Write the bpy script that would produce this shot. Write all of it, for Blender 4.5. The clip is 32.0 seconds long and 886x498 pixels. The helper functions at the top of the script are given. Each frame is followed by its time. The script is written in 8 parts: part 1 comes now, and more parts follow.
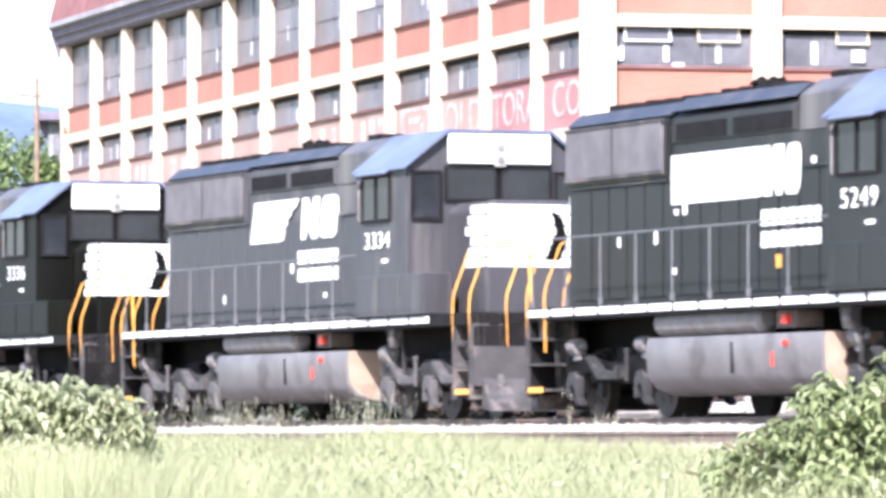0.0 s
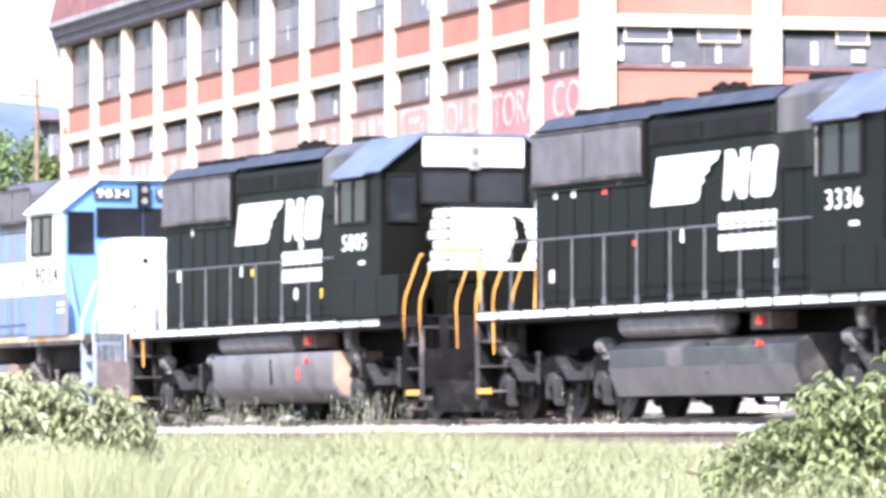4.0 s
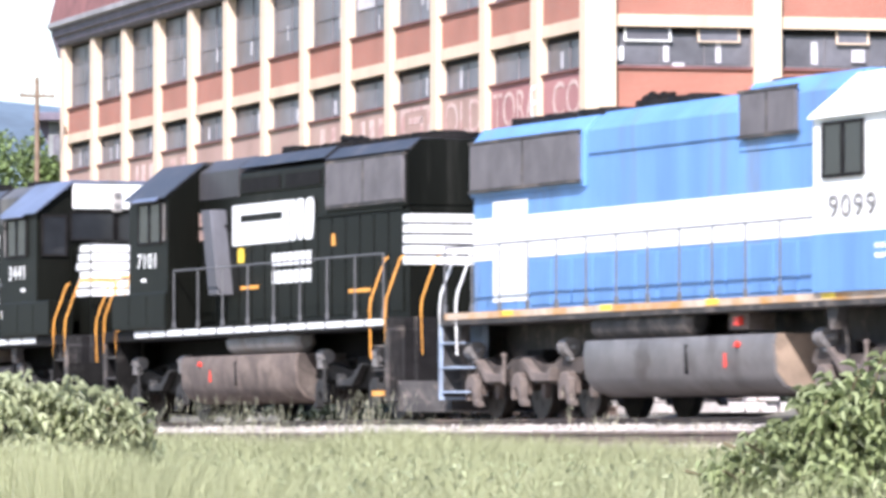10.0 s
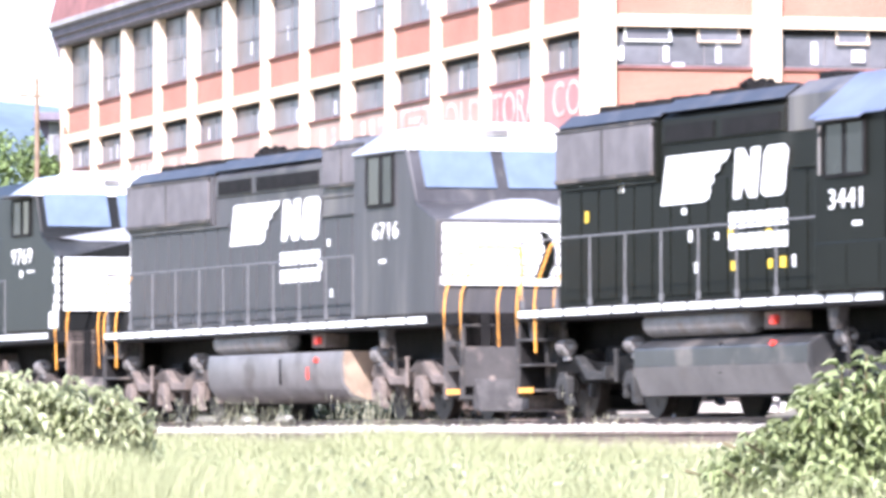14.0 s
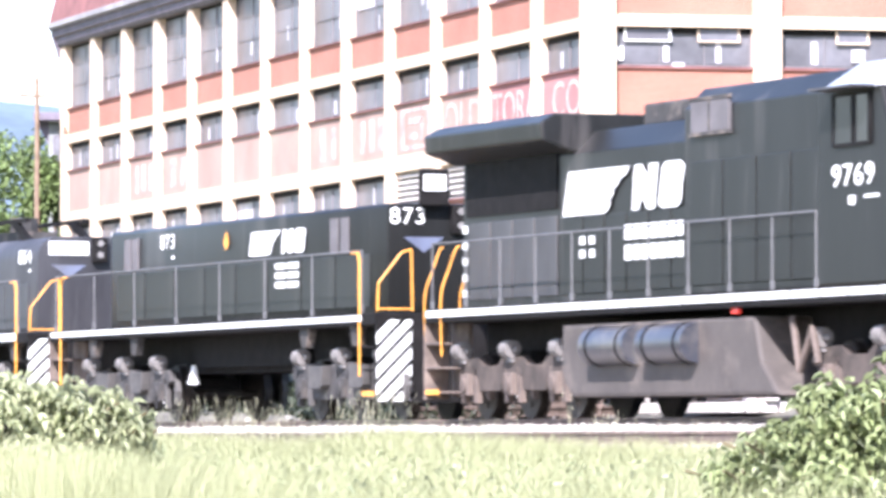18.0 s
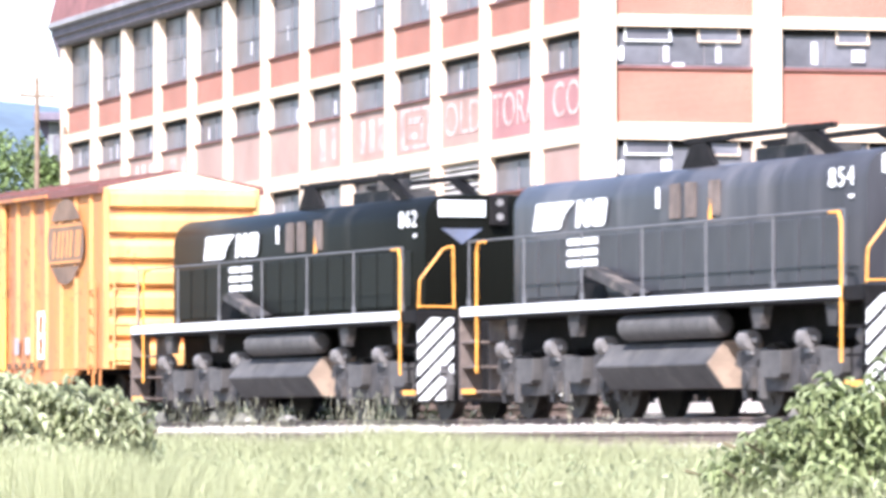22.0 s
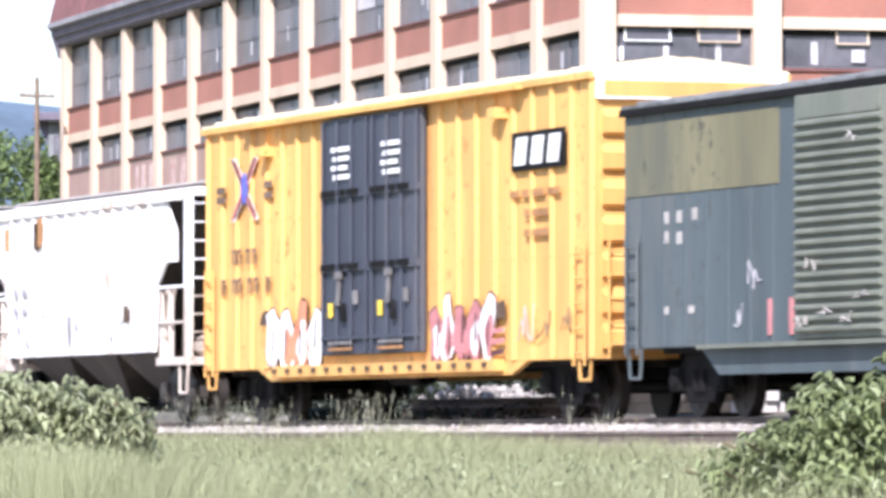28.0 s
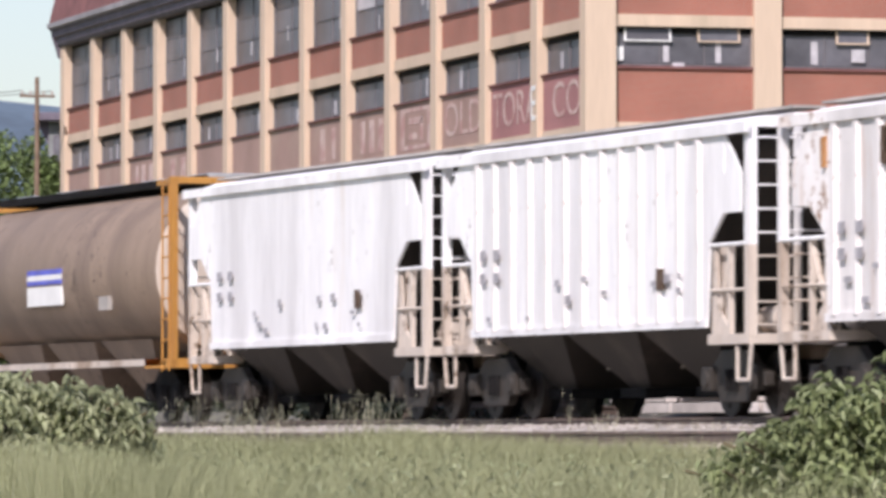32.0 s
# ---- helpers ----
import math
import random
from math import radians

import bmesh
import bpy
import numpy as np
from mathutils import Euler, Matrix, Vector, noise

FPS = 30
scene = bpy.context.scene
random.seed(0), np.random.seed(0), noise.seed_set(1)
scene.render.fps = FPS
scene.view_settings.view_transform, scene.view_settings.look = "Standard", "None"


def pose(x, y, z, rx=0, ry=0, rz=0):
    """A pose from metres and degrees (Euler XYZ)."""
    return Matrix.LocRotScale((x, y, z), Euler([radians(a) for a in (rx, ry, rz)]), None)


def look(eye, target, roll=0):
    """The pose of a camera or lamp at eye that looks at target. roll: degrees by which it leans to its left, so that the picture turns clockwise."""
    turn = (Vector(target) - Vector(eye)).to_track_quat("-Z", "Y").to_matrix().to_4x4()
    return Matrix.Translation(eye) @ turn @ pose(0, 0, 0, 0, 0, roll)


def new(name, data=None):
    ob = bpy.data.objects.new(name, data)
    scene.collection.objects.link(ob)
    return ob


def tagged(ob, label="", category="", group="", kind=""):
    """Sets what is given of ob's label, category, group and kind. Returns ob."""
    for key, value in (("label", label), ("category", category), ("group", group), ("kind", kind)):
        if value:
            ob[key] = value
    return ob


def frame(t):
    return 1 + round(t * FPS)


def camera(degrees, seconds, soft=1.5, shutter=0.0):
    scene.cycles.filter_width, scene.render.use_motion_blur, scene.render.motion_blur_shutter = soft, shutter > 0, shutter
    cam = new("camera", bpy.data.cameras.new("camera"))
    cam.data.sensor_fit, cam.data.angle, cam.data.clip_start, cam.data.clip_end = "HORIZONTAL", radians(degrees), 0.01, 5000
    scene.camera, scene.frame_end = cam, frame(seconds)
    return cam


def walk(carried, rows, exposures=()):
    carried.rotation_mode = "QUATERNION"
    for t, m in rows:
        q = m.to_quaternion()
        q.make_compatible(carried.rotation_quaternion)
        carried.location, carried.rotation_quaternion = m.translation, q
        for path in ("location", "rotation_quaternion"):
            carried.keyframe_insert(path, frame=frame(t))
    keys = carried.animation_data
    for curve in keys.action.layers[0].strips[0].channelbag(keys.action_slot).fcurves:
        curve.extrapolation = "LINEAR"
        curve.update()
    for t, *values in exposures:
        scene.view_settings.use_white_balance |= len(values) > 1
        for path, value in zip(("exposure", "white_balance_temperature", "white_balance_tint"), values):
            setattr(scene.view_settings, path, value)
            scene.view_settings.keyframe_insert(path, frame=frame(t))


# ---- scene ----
# A long freight train of towed engines and cars rolls by on the far track, seen through a long lens from the weeds.
TRACK_Y = 34.76        # centre line of the train's track; rail tops at z = 0
SPEED = 9.97           # metres a second, towards +x
SECONDS = 32.0
cam = camera(8.009, SECONDS, soft=3.6, shutter=0.3)
EYE = pose(0, 0, -0.325, 91.728, 0, 70.27)
walk(cam, [(0, EYE), (SECONDS, EYE)],
     exposures=[(0, 1.84, 6060, 20), (3, 1.84, 6060, 20), (5, 1.7, 6060, 20), (7, 1.36, 6120, 17), (9, 1.12, 6200, 17), (10, 1.26, 6170, 18), (11.5, 1.82, 6080, 20),
                (13, 1.95, 6060, 21), (20, 1.86, 6080, 20), (22, 1.75, 6080, 19), (25.5, 1.36, 6080, 20), (28, 1.1, 6000, 19), (30, 0.52, 6480, 20), (32, 0.25, 6500, 21)])

# ---- light ----
SUN_WAY = Vector((0.62, -0.46, 0.70)).normalized()
world = bpy.data.worlds.new("sky")
scene.world = world
world.use_nodes = True
wn = world.node_tree.nodes
sky = wn.new("ShaderNodeTexSky")
sky.sky_type, sky.sun_disc = "NISHITA", False
sky.sun_elevation = math.asin(SUN_WAY.z)
sky.sun_rotation = math.atan2(SUN_WAY.x, SUN_WAY.y)
sky.dust_density, sky.air_density, sky.ozone_density = 1.0, 1.0, 1.5
wn["Background"].inputs["Strength"].default_value = 0.115
world.node_tree.links.new(sky.outputs["Color"], wn["Background"].inputs["Color"])
sun = bpy.data.lights.new("sun", "SUN")
sun.energy, sun.angle, sun.color = 4.2, radians(0.5), (1.0, 0.97, 0.92)
sun_ob = new("sun", sun)
sun_ob.matrix_world = look(SUN_WAY * 100, (0, 0, 0))


# ---- materials ----
def material(name, color, rough=0.6, metal=0.0, vary=0.25, scale=3.0, fine=40.0, bump=0.1, stain=None, stain_amount=0.0,
             coat=0.0, streak=False, each=0.0, chips=None, emission=0.0, transmission=0.0, spec=0.5):
    """A surface with two scales of variation, relief, and stains of a second colour."""
    m = bpy.data.materials.new(name)
    m.use_nodes = True
    n, l = m.node_tree.nodes, m.node_tree.links
    b = n["Principled BSDF"]
    b.inputs["Roughness"].default_value, b.inputs["Metallic"].default_value = rough, metal
    b.inputs["Coat Weight"].default_value = coat
    b.inputs["Coat Roughness"].default_value = 0.15
    b.inputs["Transmission Weight"].default_value = transmission
    b.inputs["Specular IOR Level"].default_value = spec
    where = n.new("ShaderNodeTexCoord")
    stretch = n.new("ShaderNodeMapping")
    stretch.inputs["Scale"].default_value = (1, 1, 0.12 if streak is True else streak) if streak else (1, 1, 1)
    l.new(where.outputs["Object"], stretch.inputs["Vector"])
    big, small = n.new("ShaderNodeTexNoise"), n.new("ShaderNodeTexNoise")
    for node, s in ((big, scale), (small, fine)):
        node.inputs["Scale"].default_value = s
        node.inputs["Detail"].default_value = 5
        l.new(stretch.outputs["Vector"], node.inputs["Vector"])
    ramp = n.new("ShaderNodeValToRGB")
    lo, hi = [c * (1 - vary) for c in color], [min(1, c * (1 + vary)) for c in color]
    ramp.color_ramp.elements[0].position, ramp.color_ramp.elements[1].position = 0.3, 0.72
    ramp.color_ramp.elements[0].color, ramp.color_ramp.elements[1].color = (*lo, 1), (*hi, 1)
    l.new(big.outputs["Fac"], ramp.inputs["Fac"])
    out = ramp.outputs["Color"]
    grain = n.new("ShaderNodeMix")
    grain.data_type, grain.blend_type = "RGBA", "MULTIPLY"
    grain.inputs["Factor"].default_value = min(1, vary * 1.2)
    l.new(out, grain.inputs["A"])
    l.new(small.outputs["Fac"], grain.inputs["B"])
    lift = n.new("ShaderNodeMix")
    lift.data_type, lift.blend_type = "RGBA", "MULTIPLY"
    lift.inputs["Factor"].default_value = 1
    lift.inputs["B"].default_value = [1 + vary * 0.6] * 3 + [1]
    l.new(grain.outputs["Result"], lift.inputs["A"])
    out = lift.outputs["Result"]
    if stain:
        spots = n.new("ShaderNodeTexNoise")
        spots.inputs["Scale"].default_value, spots.inputs["Detail"].default_value = scale * 0.8, 8
        spots.inputs["Roughness"].default_value = 0.65
        l.new(stretch.outputs["Vector"], spots.inputs["Vector"])
        edge = n.new("ShaderNodeMapRange")
        edge.inputs["From Min"].default_value, edge.inputs["From Max"].default_value = 0.62 - stain_amount * 0.35, 0.78 - stain_amount * 0.3
        l.new(spots.outputs["Fac"], edge.inputs["Value"])
        mix = n.new("ShaderNodeMix")
        mix.data_type = "RGBA"
        l.new(edge.outputs["Result"], mix.inputs["Factor"])
        l.new(out, mix.inputs["A"])
        mix.inputs["B"].default_value = (*stain, 1)
        out = mix.outputs["Result"]
    if chips:
        # small flecks of bare or rusty metal, gathered in patches
        fleck = n.new("ShaderNodeTexNoise")
        fleck.inputs["Scale"].default_value, fleck.inputs["Detail"].default_value = fine * 0.55, 6
        fleck.inputs["Roughness"].default_value = 0.7
        l.new(where.outputs["Object"], fleck.inputs["Vector"])
        both = n.new("ShaderNodeMath")
        both.operation = "MULTIPLY_ADD"
        both.inputs[1].default_value = 0.45
        l.new(big.outputs["Fac"], both.inputs[0])
        l.new(fleck.outputs["Fac"], both.inputs[2])
        cut = n.new("ShaderNodeMapRange")
        cut.inputs["From Min"].default_value, cut.inputs["From Max"].default_value = 0.93 - chips[1] * 0.3, 1.0 - chips[1] * 0.3
        cut.inputs["To Max"].default_value = 0.85
        l.new(both.outputs["Value"], cut.inputs["Value"])
        mix = n.new("ShaderNodeMix")
        mix.data_type = "RGBA"
        l.new(cut.outputs["Result"], mix.inputs["Factor"])
        l.new(out, mix.inputs["A"])
        mix.inputs["B"].default_value = (*chips[0], 1)
        out = mix.outputs["Result"]
    if each:
        info = n.new("ShaderNodeNewGeometry")
        shade = n.new("ShaderNodeMapRange")
        shade.inputs["To Min"].default_value, shade.inputs["To Max"].default_value = 1 - each, 1 + each
        l.new(info.outputs["Random Per Island"], shade.inputs["Value"])
        mix = n.new("ShaderNodeMix")
        mix.data_type, mix.blend_type = "RGBA", "MULTIPLY"
        mix.inputs["Factor"].default_value = 1
        l.new(out, mix.inputs["A"])
        l.new(shade.outputs["Result"], mix.inputs["B"])
        out = mix.outputs["Result"]
    l.new(out, b.inputs["Base Color"])
    if bump:
        bumper = n.new("ShaderNodeBump")
        bumper.inputs["Strength"].default_value, bumper.inputs["Distance"].default_value = bump, 0.02
        l.new(small.outputs["Fac"], bumper.inputs["Height"])
        l.new(bumper.outputs["Normal"], b.inputs["Normal"])
    if emission:
        l.new(out, b.inputs["Emission Color"])
        b.inputs["Emission Strength"].default_value = emission
    return m


def leaf_material(name, color, vary=0.35, through_light=0.12):
    m = material(name, color, rough=0.55, vary=0.2, scale=2.0, fine=30, bump=0.05, each=vary)
    b = m.node_tree.nodes["Principled BSDF"]
    # thin leaves let some light through
    n, l = m.node_tree.nodes, m.node_tree.links
    thin, both = n.new("ShaderNodeBsdfTranslucent"), n.new("ShaderNodeMixShader")
    l.new(b.inputs["Base Color"].links[0].from_socket, thin.inputs["Color"])
    both.inputs["Fac"].default_value = through_light
    l.new(b.outputs["BSDF"], both.inputs[1])
    l.new(thin.outputs["BSDF"], both.inputs[2])
    l.new(both.outputs["Shader"], n["Material Output"].inputs["Surface"])
    return m


BLACK = material("glossy_black_engine_paint", (0.007, 0.0075, 0.006), rough=0.38, vary=0.3, scale=1.2, fine=14, bump=0.04, stain=(0.032, 0.031, 0.027), stain_amount=0.1, streak=True, spec=0.05)
FADED = material("faded_black_engine_paint", (0.014, 0.0145, 0.0145), rough=0.35, vary=0.3, scale=1.2, fine=14, bump=0.04, stain=(0.062, 0.058, 0.056), stain_amount=0.16, streak=True, spec=0.15)
SLUG_DOOR = material("dusty_mauve_black_door_paint", (0.045, 0.045, 0.05), rough=0.4, vary=0.35, scale=1.1, fine=12, bump=0.05, stain=(0.1, 0.095, 0.098), stain_amount=0.3, streak=True, spec=0.2)
DUSTY = material("dusty_black_paint", (0.055, 0.053, 0.057), rough=0.45, vary=0.35, scale=1.0, fine=12, bump=0.05, stain=(0.13, 0.12, 0.11), stain_amount=0.3, streak=True, spec=0.25)
GRIME = material("grimy_blue_grey_roof_paint", (0.1, 0.1, 0.115), rough=0.6, vary=0.35, scale=0.8, fine=10, bump=0.06, stain=(0.07, 0.065, 0.065), stain_amount=0.4, streak=True)
BLUE = material("sky_blue_paint", (0.115, 0.25, 0.50), rough=0.45, vary=0.2, scale=0.9, fine=12, bump=0.04, stain=(0.16, 0.17, 0.2), stain_amount=0.12, streak=True)
BLUE_WORN = material("weathered_blue_paint", (0.125, 0.225, 0.4), rough=0.55, vary=0.3, scale=1.6, fine=10, bump=0.06, stain=(0.2, 0.19, 0.19), stain_amount=0.55, streak=0.14, chips=((0.13, 0.12, 0.12), 0.3))
BAND_WORN = material("stained_white_band_paint", (0.74, 0.72, 0.7), rough=0.55, vary=0.12, scale=2.2, fine=16, bump=0.04, stain=(0.36, 0.32, 0.3), stain_amount=0.45, streak=True, chips=((0.2, 0.16, 0.14), 0.35))
WHITE = material("white_paint", (0.8, 0.8, 0.78), rough=0.5, vary=0.08, scale=1.5, fine=20, bump=0.03, stain=(0.5, 0.46, 0.4), stain_amount=0.05, streak=True)
DECAL = material("white_lettering", (0.82, 0.82, 0.8), rough=0.5, vary=0.06, bump=0.0)
GREY = material("weathered_grey_frame", (0.042, 0.039, 0.038), rough=0.75, vary=0.4, scale=3, fine=25, bump=0.2, stain=(0.17, 0.14, 0.12), stain_amount=0.32)
BROWN = material("dusty_brown_frame", (0.13, 0.1, 0.085), rough=0.8, vary=0.35, scale=3, fine=25, bump=0.2, stain=(0.22, 0.17, 0.14), stain_amount=0.3)
# Also stands in for shade: window heads, unlit rooms, wing intake, door bars.
DARK = material("dark_steel_and_shade", (0.012, 0.011, 0.011), rough=0.75, vary=0.4, scale=4, fine=30, bump=0.2, spec=0.12)
STEEL = material("worn_wheel_steel", (0.05, 0.042, 0.037), rough=0.55, metal=0.5, vary=0.3, scale=5, fine=40, bump=0.1)
GRILLE = material("radiator_grille", (0.12, 0.11, 0.115), rough=0.7, vary=0.25, scale=2, fine=60, bump=0.3)
TANK = material("dusty_fuel_tank", (0.15, 0.142, 0.14), rough=0.5, vary=0.3, scale=1.5, fine=20, bump=0.08, stain=(0.075, 0.065, 0.06), stain_amount=0.3)
# End plate tone lightened for the sun that falls on it.
TANK_END = material("sunlit_tan_tank_end", (0.3, 0.22, 0.16), rough=0.8, vary=0.25, scale=2, fine=18, bump=0.1, stain=(0.16, 0.12, 0.09), stain_amount=0.3)
CYLINDER = material("dull_blue_grey_cylinder_paint", (0.04, 0.043, 0.055), rough=0.32, vary=0.25, scale=1.5, fine=18, bump=0.04, stain=(0.12, 0.11, 0.1), stain_amount=0.25)
TANK_SKIRT = material("dusty_grey_tank_skirt", (0.135, 0.128, 0.122), rough=0.7, vary=0.25, scale=1.5, fine=18, bump=0.06, stain=(0.12, 0.11, 0.1), stain_amount=0.2)
TANK_DARK = material("greasy_black_fuel_tank", (0.035, 0.035, 0.036), rough=0.38, vary=0.3, scale=1.5, fine=20, bump=0.06, stain=(0.12, 0.105, 0.095), stain_amount=0.3)
ORANGE_RAIL = material("orange_handrail_paint", (0.8, 0.36, 0.06), rough=0.5, vary=0.15, bump=0.0)
RUST = material("rusty_orange_line", (0.4, 0.2, 0.08), rough=0.7, vary=0.3, bump=0.05)
RED = material("red_paint", (0.7, 0.05, 0.03), rough=0.5, vary=0.15, bump=0.0)
YELLOW = material("yellow_paint", (0.85, 0.6, 0.05), rough=0.5, vary=0.15, bump=0.0)
GLASS = material("dark_cab_glass", (0.02, 0.022, 0.025), rough=0.1, vary=0.2, scale=2, bump=0.0, spec=0.25)
RAILING = material("worn_grey_handrail_paint", (0.12, 0.12, 0.125), rough=0.6, vary=0.2, bump=0.0)
# Blue-grey diffuse colour stands in for the sky's sheen.
SKY_SHEEN = material("sky_sheen_roof_paint", (0.11, 0.125, 0.185), rough=0.38, vary=0.25, scale=1.5, bump=0.03, spec=0.6, coat=0.2, stain=(0.1, 0.1, 0.11), stain_amount=0.3)
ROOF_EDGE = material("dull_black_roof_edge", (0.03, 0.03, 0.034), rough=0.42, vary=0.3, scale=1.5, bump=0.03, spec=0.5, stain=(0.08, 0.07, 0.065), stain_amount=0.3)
CAN = material("pale_brake_cylinder_paint", (0.19, 0.18, 0.175), rough=0.6, vary=0.3, scale=4, fine=25, bump=0.1, stain=(0.14, 0.11, 0.09), stain_amount=0.3)
# Base colour lightened for the sky these upward faces mirror.
SKY_PALE = material("sky_bright_roof_paint", (0.3, 0.31, 0.35), rough=0.4, vary=0.2, scale=1.5, bump=0.03, spec=0.6, coat=0.3)
# Glass colour lifted towards pale blue in place of reflected sky.
SHIELD = material("sky_tinted_windshield", (0.11, 0.14, 0.19), rough=0.15, vary=0.1, bump=0.0, coat=1.0, spec=1.0)
CLEAR = material("seen_through_glass", (0.022, 0.025, 0.026), rough=0.2, vary=0.2, scale=2, bump=0.0, spec=0.15)
CREAM = material("cream_pier_concrete", (0.60, 0.465, 0.35), rough=0.85, vary=0.12, scale=0.5, fine=8, bump=0.15, stain=(0.45, 0.36, 0.26), stain_amount=0.15, streak=True)
CONCRETE = material("pale_concrete", (0.42, 0.39, 0.36), rough=0.9, vary=0.2, scale=1.2, fine=14, bump=0.3)
PANE = material("dusty_factory_glass", (0.12, 0.118, 0.132), rough=0.4, vary=0.35, scale=0.6, fine=4, bump=0.0, each=0.25)
DARK_PANE = material("dark_sash_glass", (0.1, 0.095, 0.105), rough=0.35, vary=0.25, scale=0.8, fine=5, bump=0.0)
GUTTER = material("pale_grey_gutter", (0.34, 0.32, 0.34), rough=0.55, vary=0.25, scale=0.8, fine=8, bump=0.05)
PALE_PANE = material("pale_replacement_pane", (0.5, 0.48, 0.5), rough=0.5, vary=0.2, bump=0.0)
MULLION = material("grey_window_steel", (0.16, 0.15, 0.16), rough=0.7, vary=0.25, scale=1, fine=12, bump=0.05)
ANNEX = material("weathered_grey_render", (0.24, 0.25, 0.25), rough=0.9, vary=0.3, scale=0.5, fine=6, bump=0.1)
SLATE = material("dark_cornice_paint", (0.13, 0.11, 0.14), rough=0.7, vary=0.25, scale=1, fine=12, bump=0.1)
ROOF_TILE = material("red_roof_slates", (0.2, 0.085, 0.08), rough=0.8, vary=0.25, scale=1, fine=10, bump=0.2)
WOOD = material("old_pole_wood", (0.2, 0.14, 0.1), rough=0.9, vary=0.3, scale=2, fine=20, bump=0.3)
# Bank colour darkened for the shade seen beneath the train.
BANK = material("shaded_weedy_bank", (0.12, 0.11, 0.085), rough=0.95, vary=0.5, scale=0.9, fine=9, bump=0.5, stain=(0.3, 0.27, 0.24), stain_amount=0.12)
STEP_BLUE = material("worn_blue_grey_step_paint", (0.27, 0.33, 0.42), rough=0.6, vary=0.3, scale=2, fine=20, bump=0.1, stain=(0.2, 0.17, 0.15), stain_amount=0.3)
# Frames are kept darker than the brake gear before them, for contrast.
GEAR_DARK = material("dark_truck_frame", (0.024, 0.021, 0.02), rough=0.75, vary=0.45, scale=3, fine=25, bump=0.2, stain=(0.09, 0.075, 0.065), stain_amount=0.2)
GEAR_BROWN = material("dark_brown_truck_frame", (0.065, 0.05, 0.042), rough=0.8, vary=0.45, scale=3, fine=25, bump=0.2, stain=(0.15, 0.12, 0.1), stain_amount=0.2)
GEAR_PALE = material("pale_brake_gear", (0.075, 0.07, 0.067), rough=0.75, vary=0.35, scale=5, fine=30, bump=0.15)
GEAR_BLACK = material("near_black_truck_frame", (0.009, 0.0085, 0.008), rough=0.75, vary=0.45, scale=3, fine=25, bump=0.2, stain=(0.035, 0.032, 0.03), stain_amount=0.15, spec=0.1)
# Brake gear colour darkened for the shade under the deck.
GEAR_SHADE = material("shade_darkened_brake_gear", (0.022, 0.0215, 0.021), rough=0.75, vary=0.4, scale=5, fine=30, bump=0.15, stain=(0.12, 0.11, 0.1), stain_amount=0.2)
SLUG_TANK = material("dull_grey_ballast_tank", (0.062, 0.059, 0.058), rough=0.7, vary=0.3, scale=2, fine=20, bump=0.08, stain=(0.12, 0.11, 0.1), stain_amount=0.25)
GEAR_MID = material("mid_grey_truck_frame", (0.05, 0.046, 0.045), rough=0.75, vary=0.4, scale=4, fine=28, bump=0.2, stain=(0.15, 0.13, 0.12), stain_amount=0.2)
GEAR_TAN = material("tan_brake_gear", (0.14, 0.112, 0.098), rough=0.8, vary=0.35, scale=5, fine=30, bump=0.15)
PILOT_DUST = material("dusty_mauve_pilot_plate", (0.055, 0.05, 0.049), rough=0.75, vary=0.3, scale=2, fine=18, bump=0.1, stain=(0.2, 0.16, 0.14), stain_amount=0.2)
PILOT_TAN = material("dusty_pink_brown_pilot_plate", (0.115, 0.092, 0.085), rough=0.8, vary=0.3, scale=2, fine=18, bump=0.1, stain=(0.2, 0.15, 0.13), stain_amount=0.3)
SILL_CREAM = material("worn_cream_sill_paint", (0.52, 0.4, 0.3), rough=0.65, vary=0.3, scale=1.3, fine=9, bump=0.05, stain=(0.5, 0.24, 0.06), stain_amount=0.5)
DARK_STONE = material("dark_ballast", (0.15, 0.13, 0.12), rough=0.95, vary=0.45, scale=1.5, fine=16, bump=0.6, each=0.4)
GRAVEL = material("track_gravel", (0.46, 0.415, 0.35), rough=0.95, vary=0.35, scale=2, fine=16, bump=0.6, each=0.3)
PALE_GRAVEL = material("bleached_gravel", (0.37, 0.335, 0.305), rough=0.95, vary=0.3, scale=2, fine=16, bump=0.5, each=0.25)
EARTH = material("weedy_earth", (0.13, 0.14, 0.06), rough=0.95, vary=0.4, scale=0.6, fine=6, bump=0.4)
RAIL = material("rusty_rail", (0.15, 0.11, 0.09), rough=0.6, vary=0.3, scale=4, fine=20, bump=0.15)
TIE = material("weathered_tie", (0.14, 0.11, 0.09), rough=0.95, vary=0.35, scale=2, fine=20, bump=0.4)


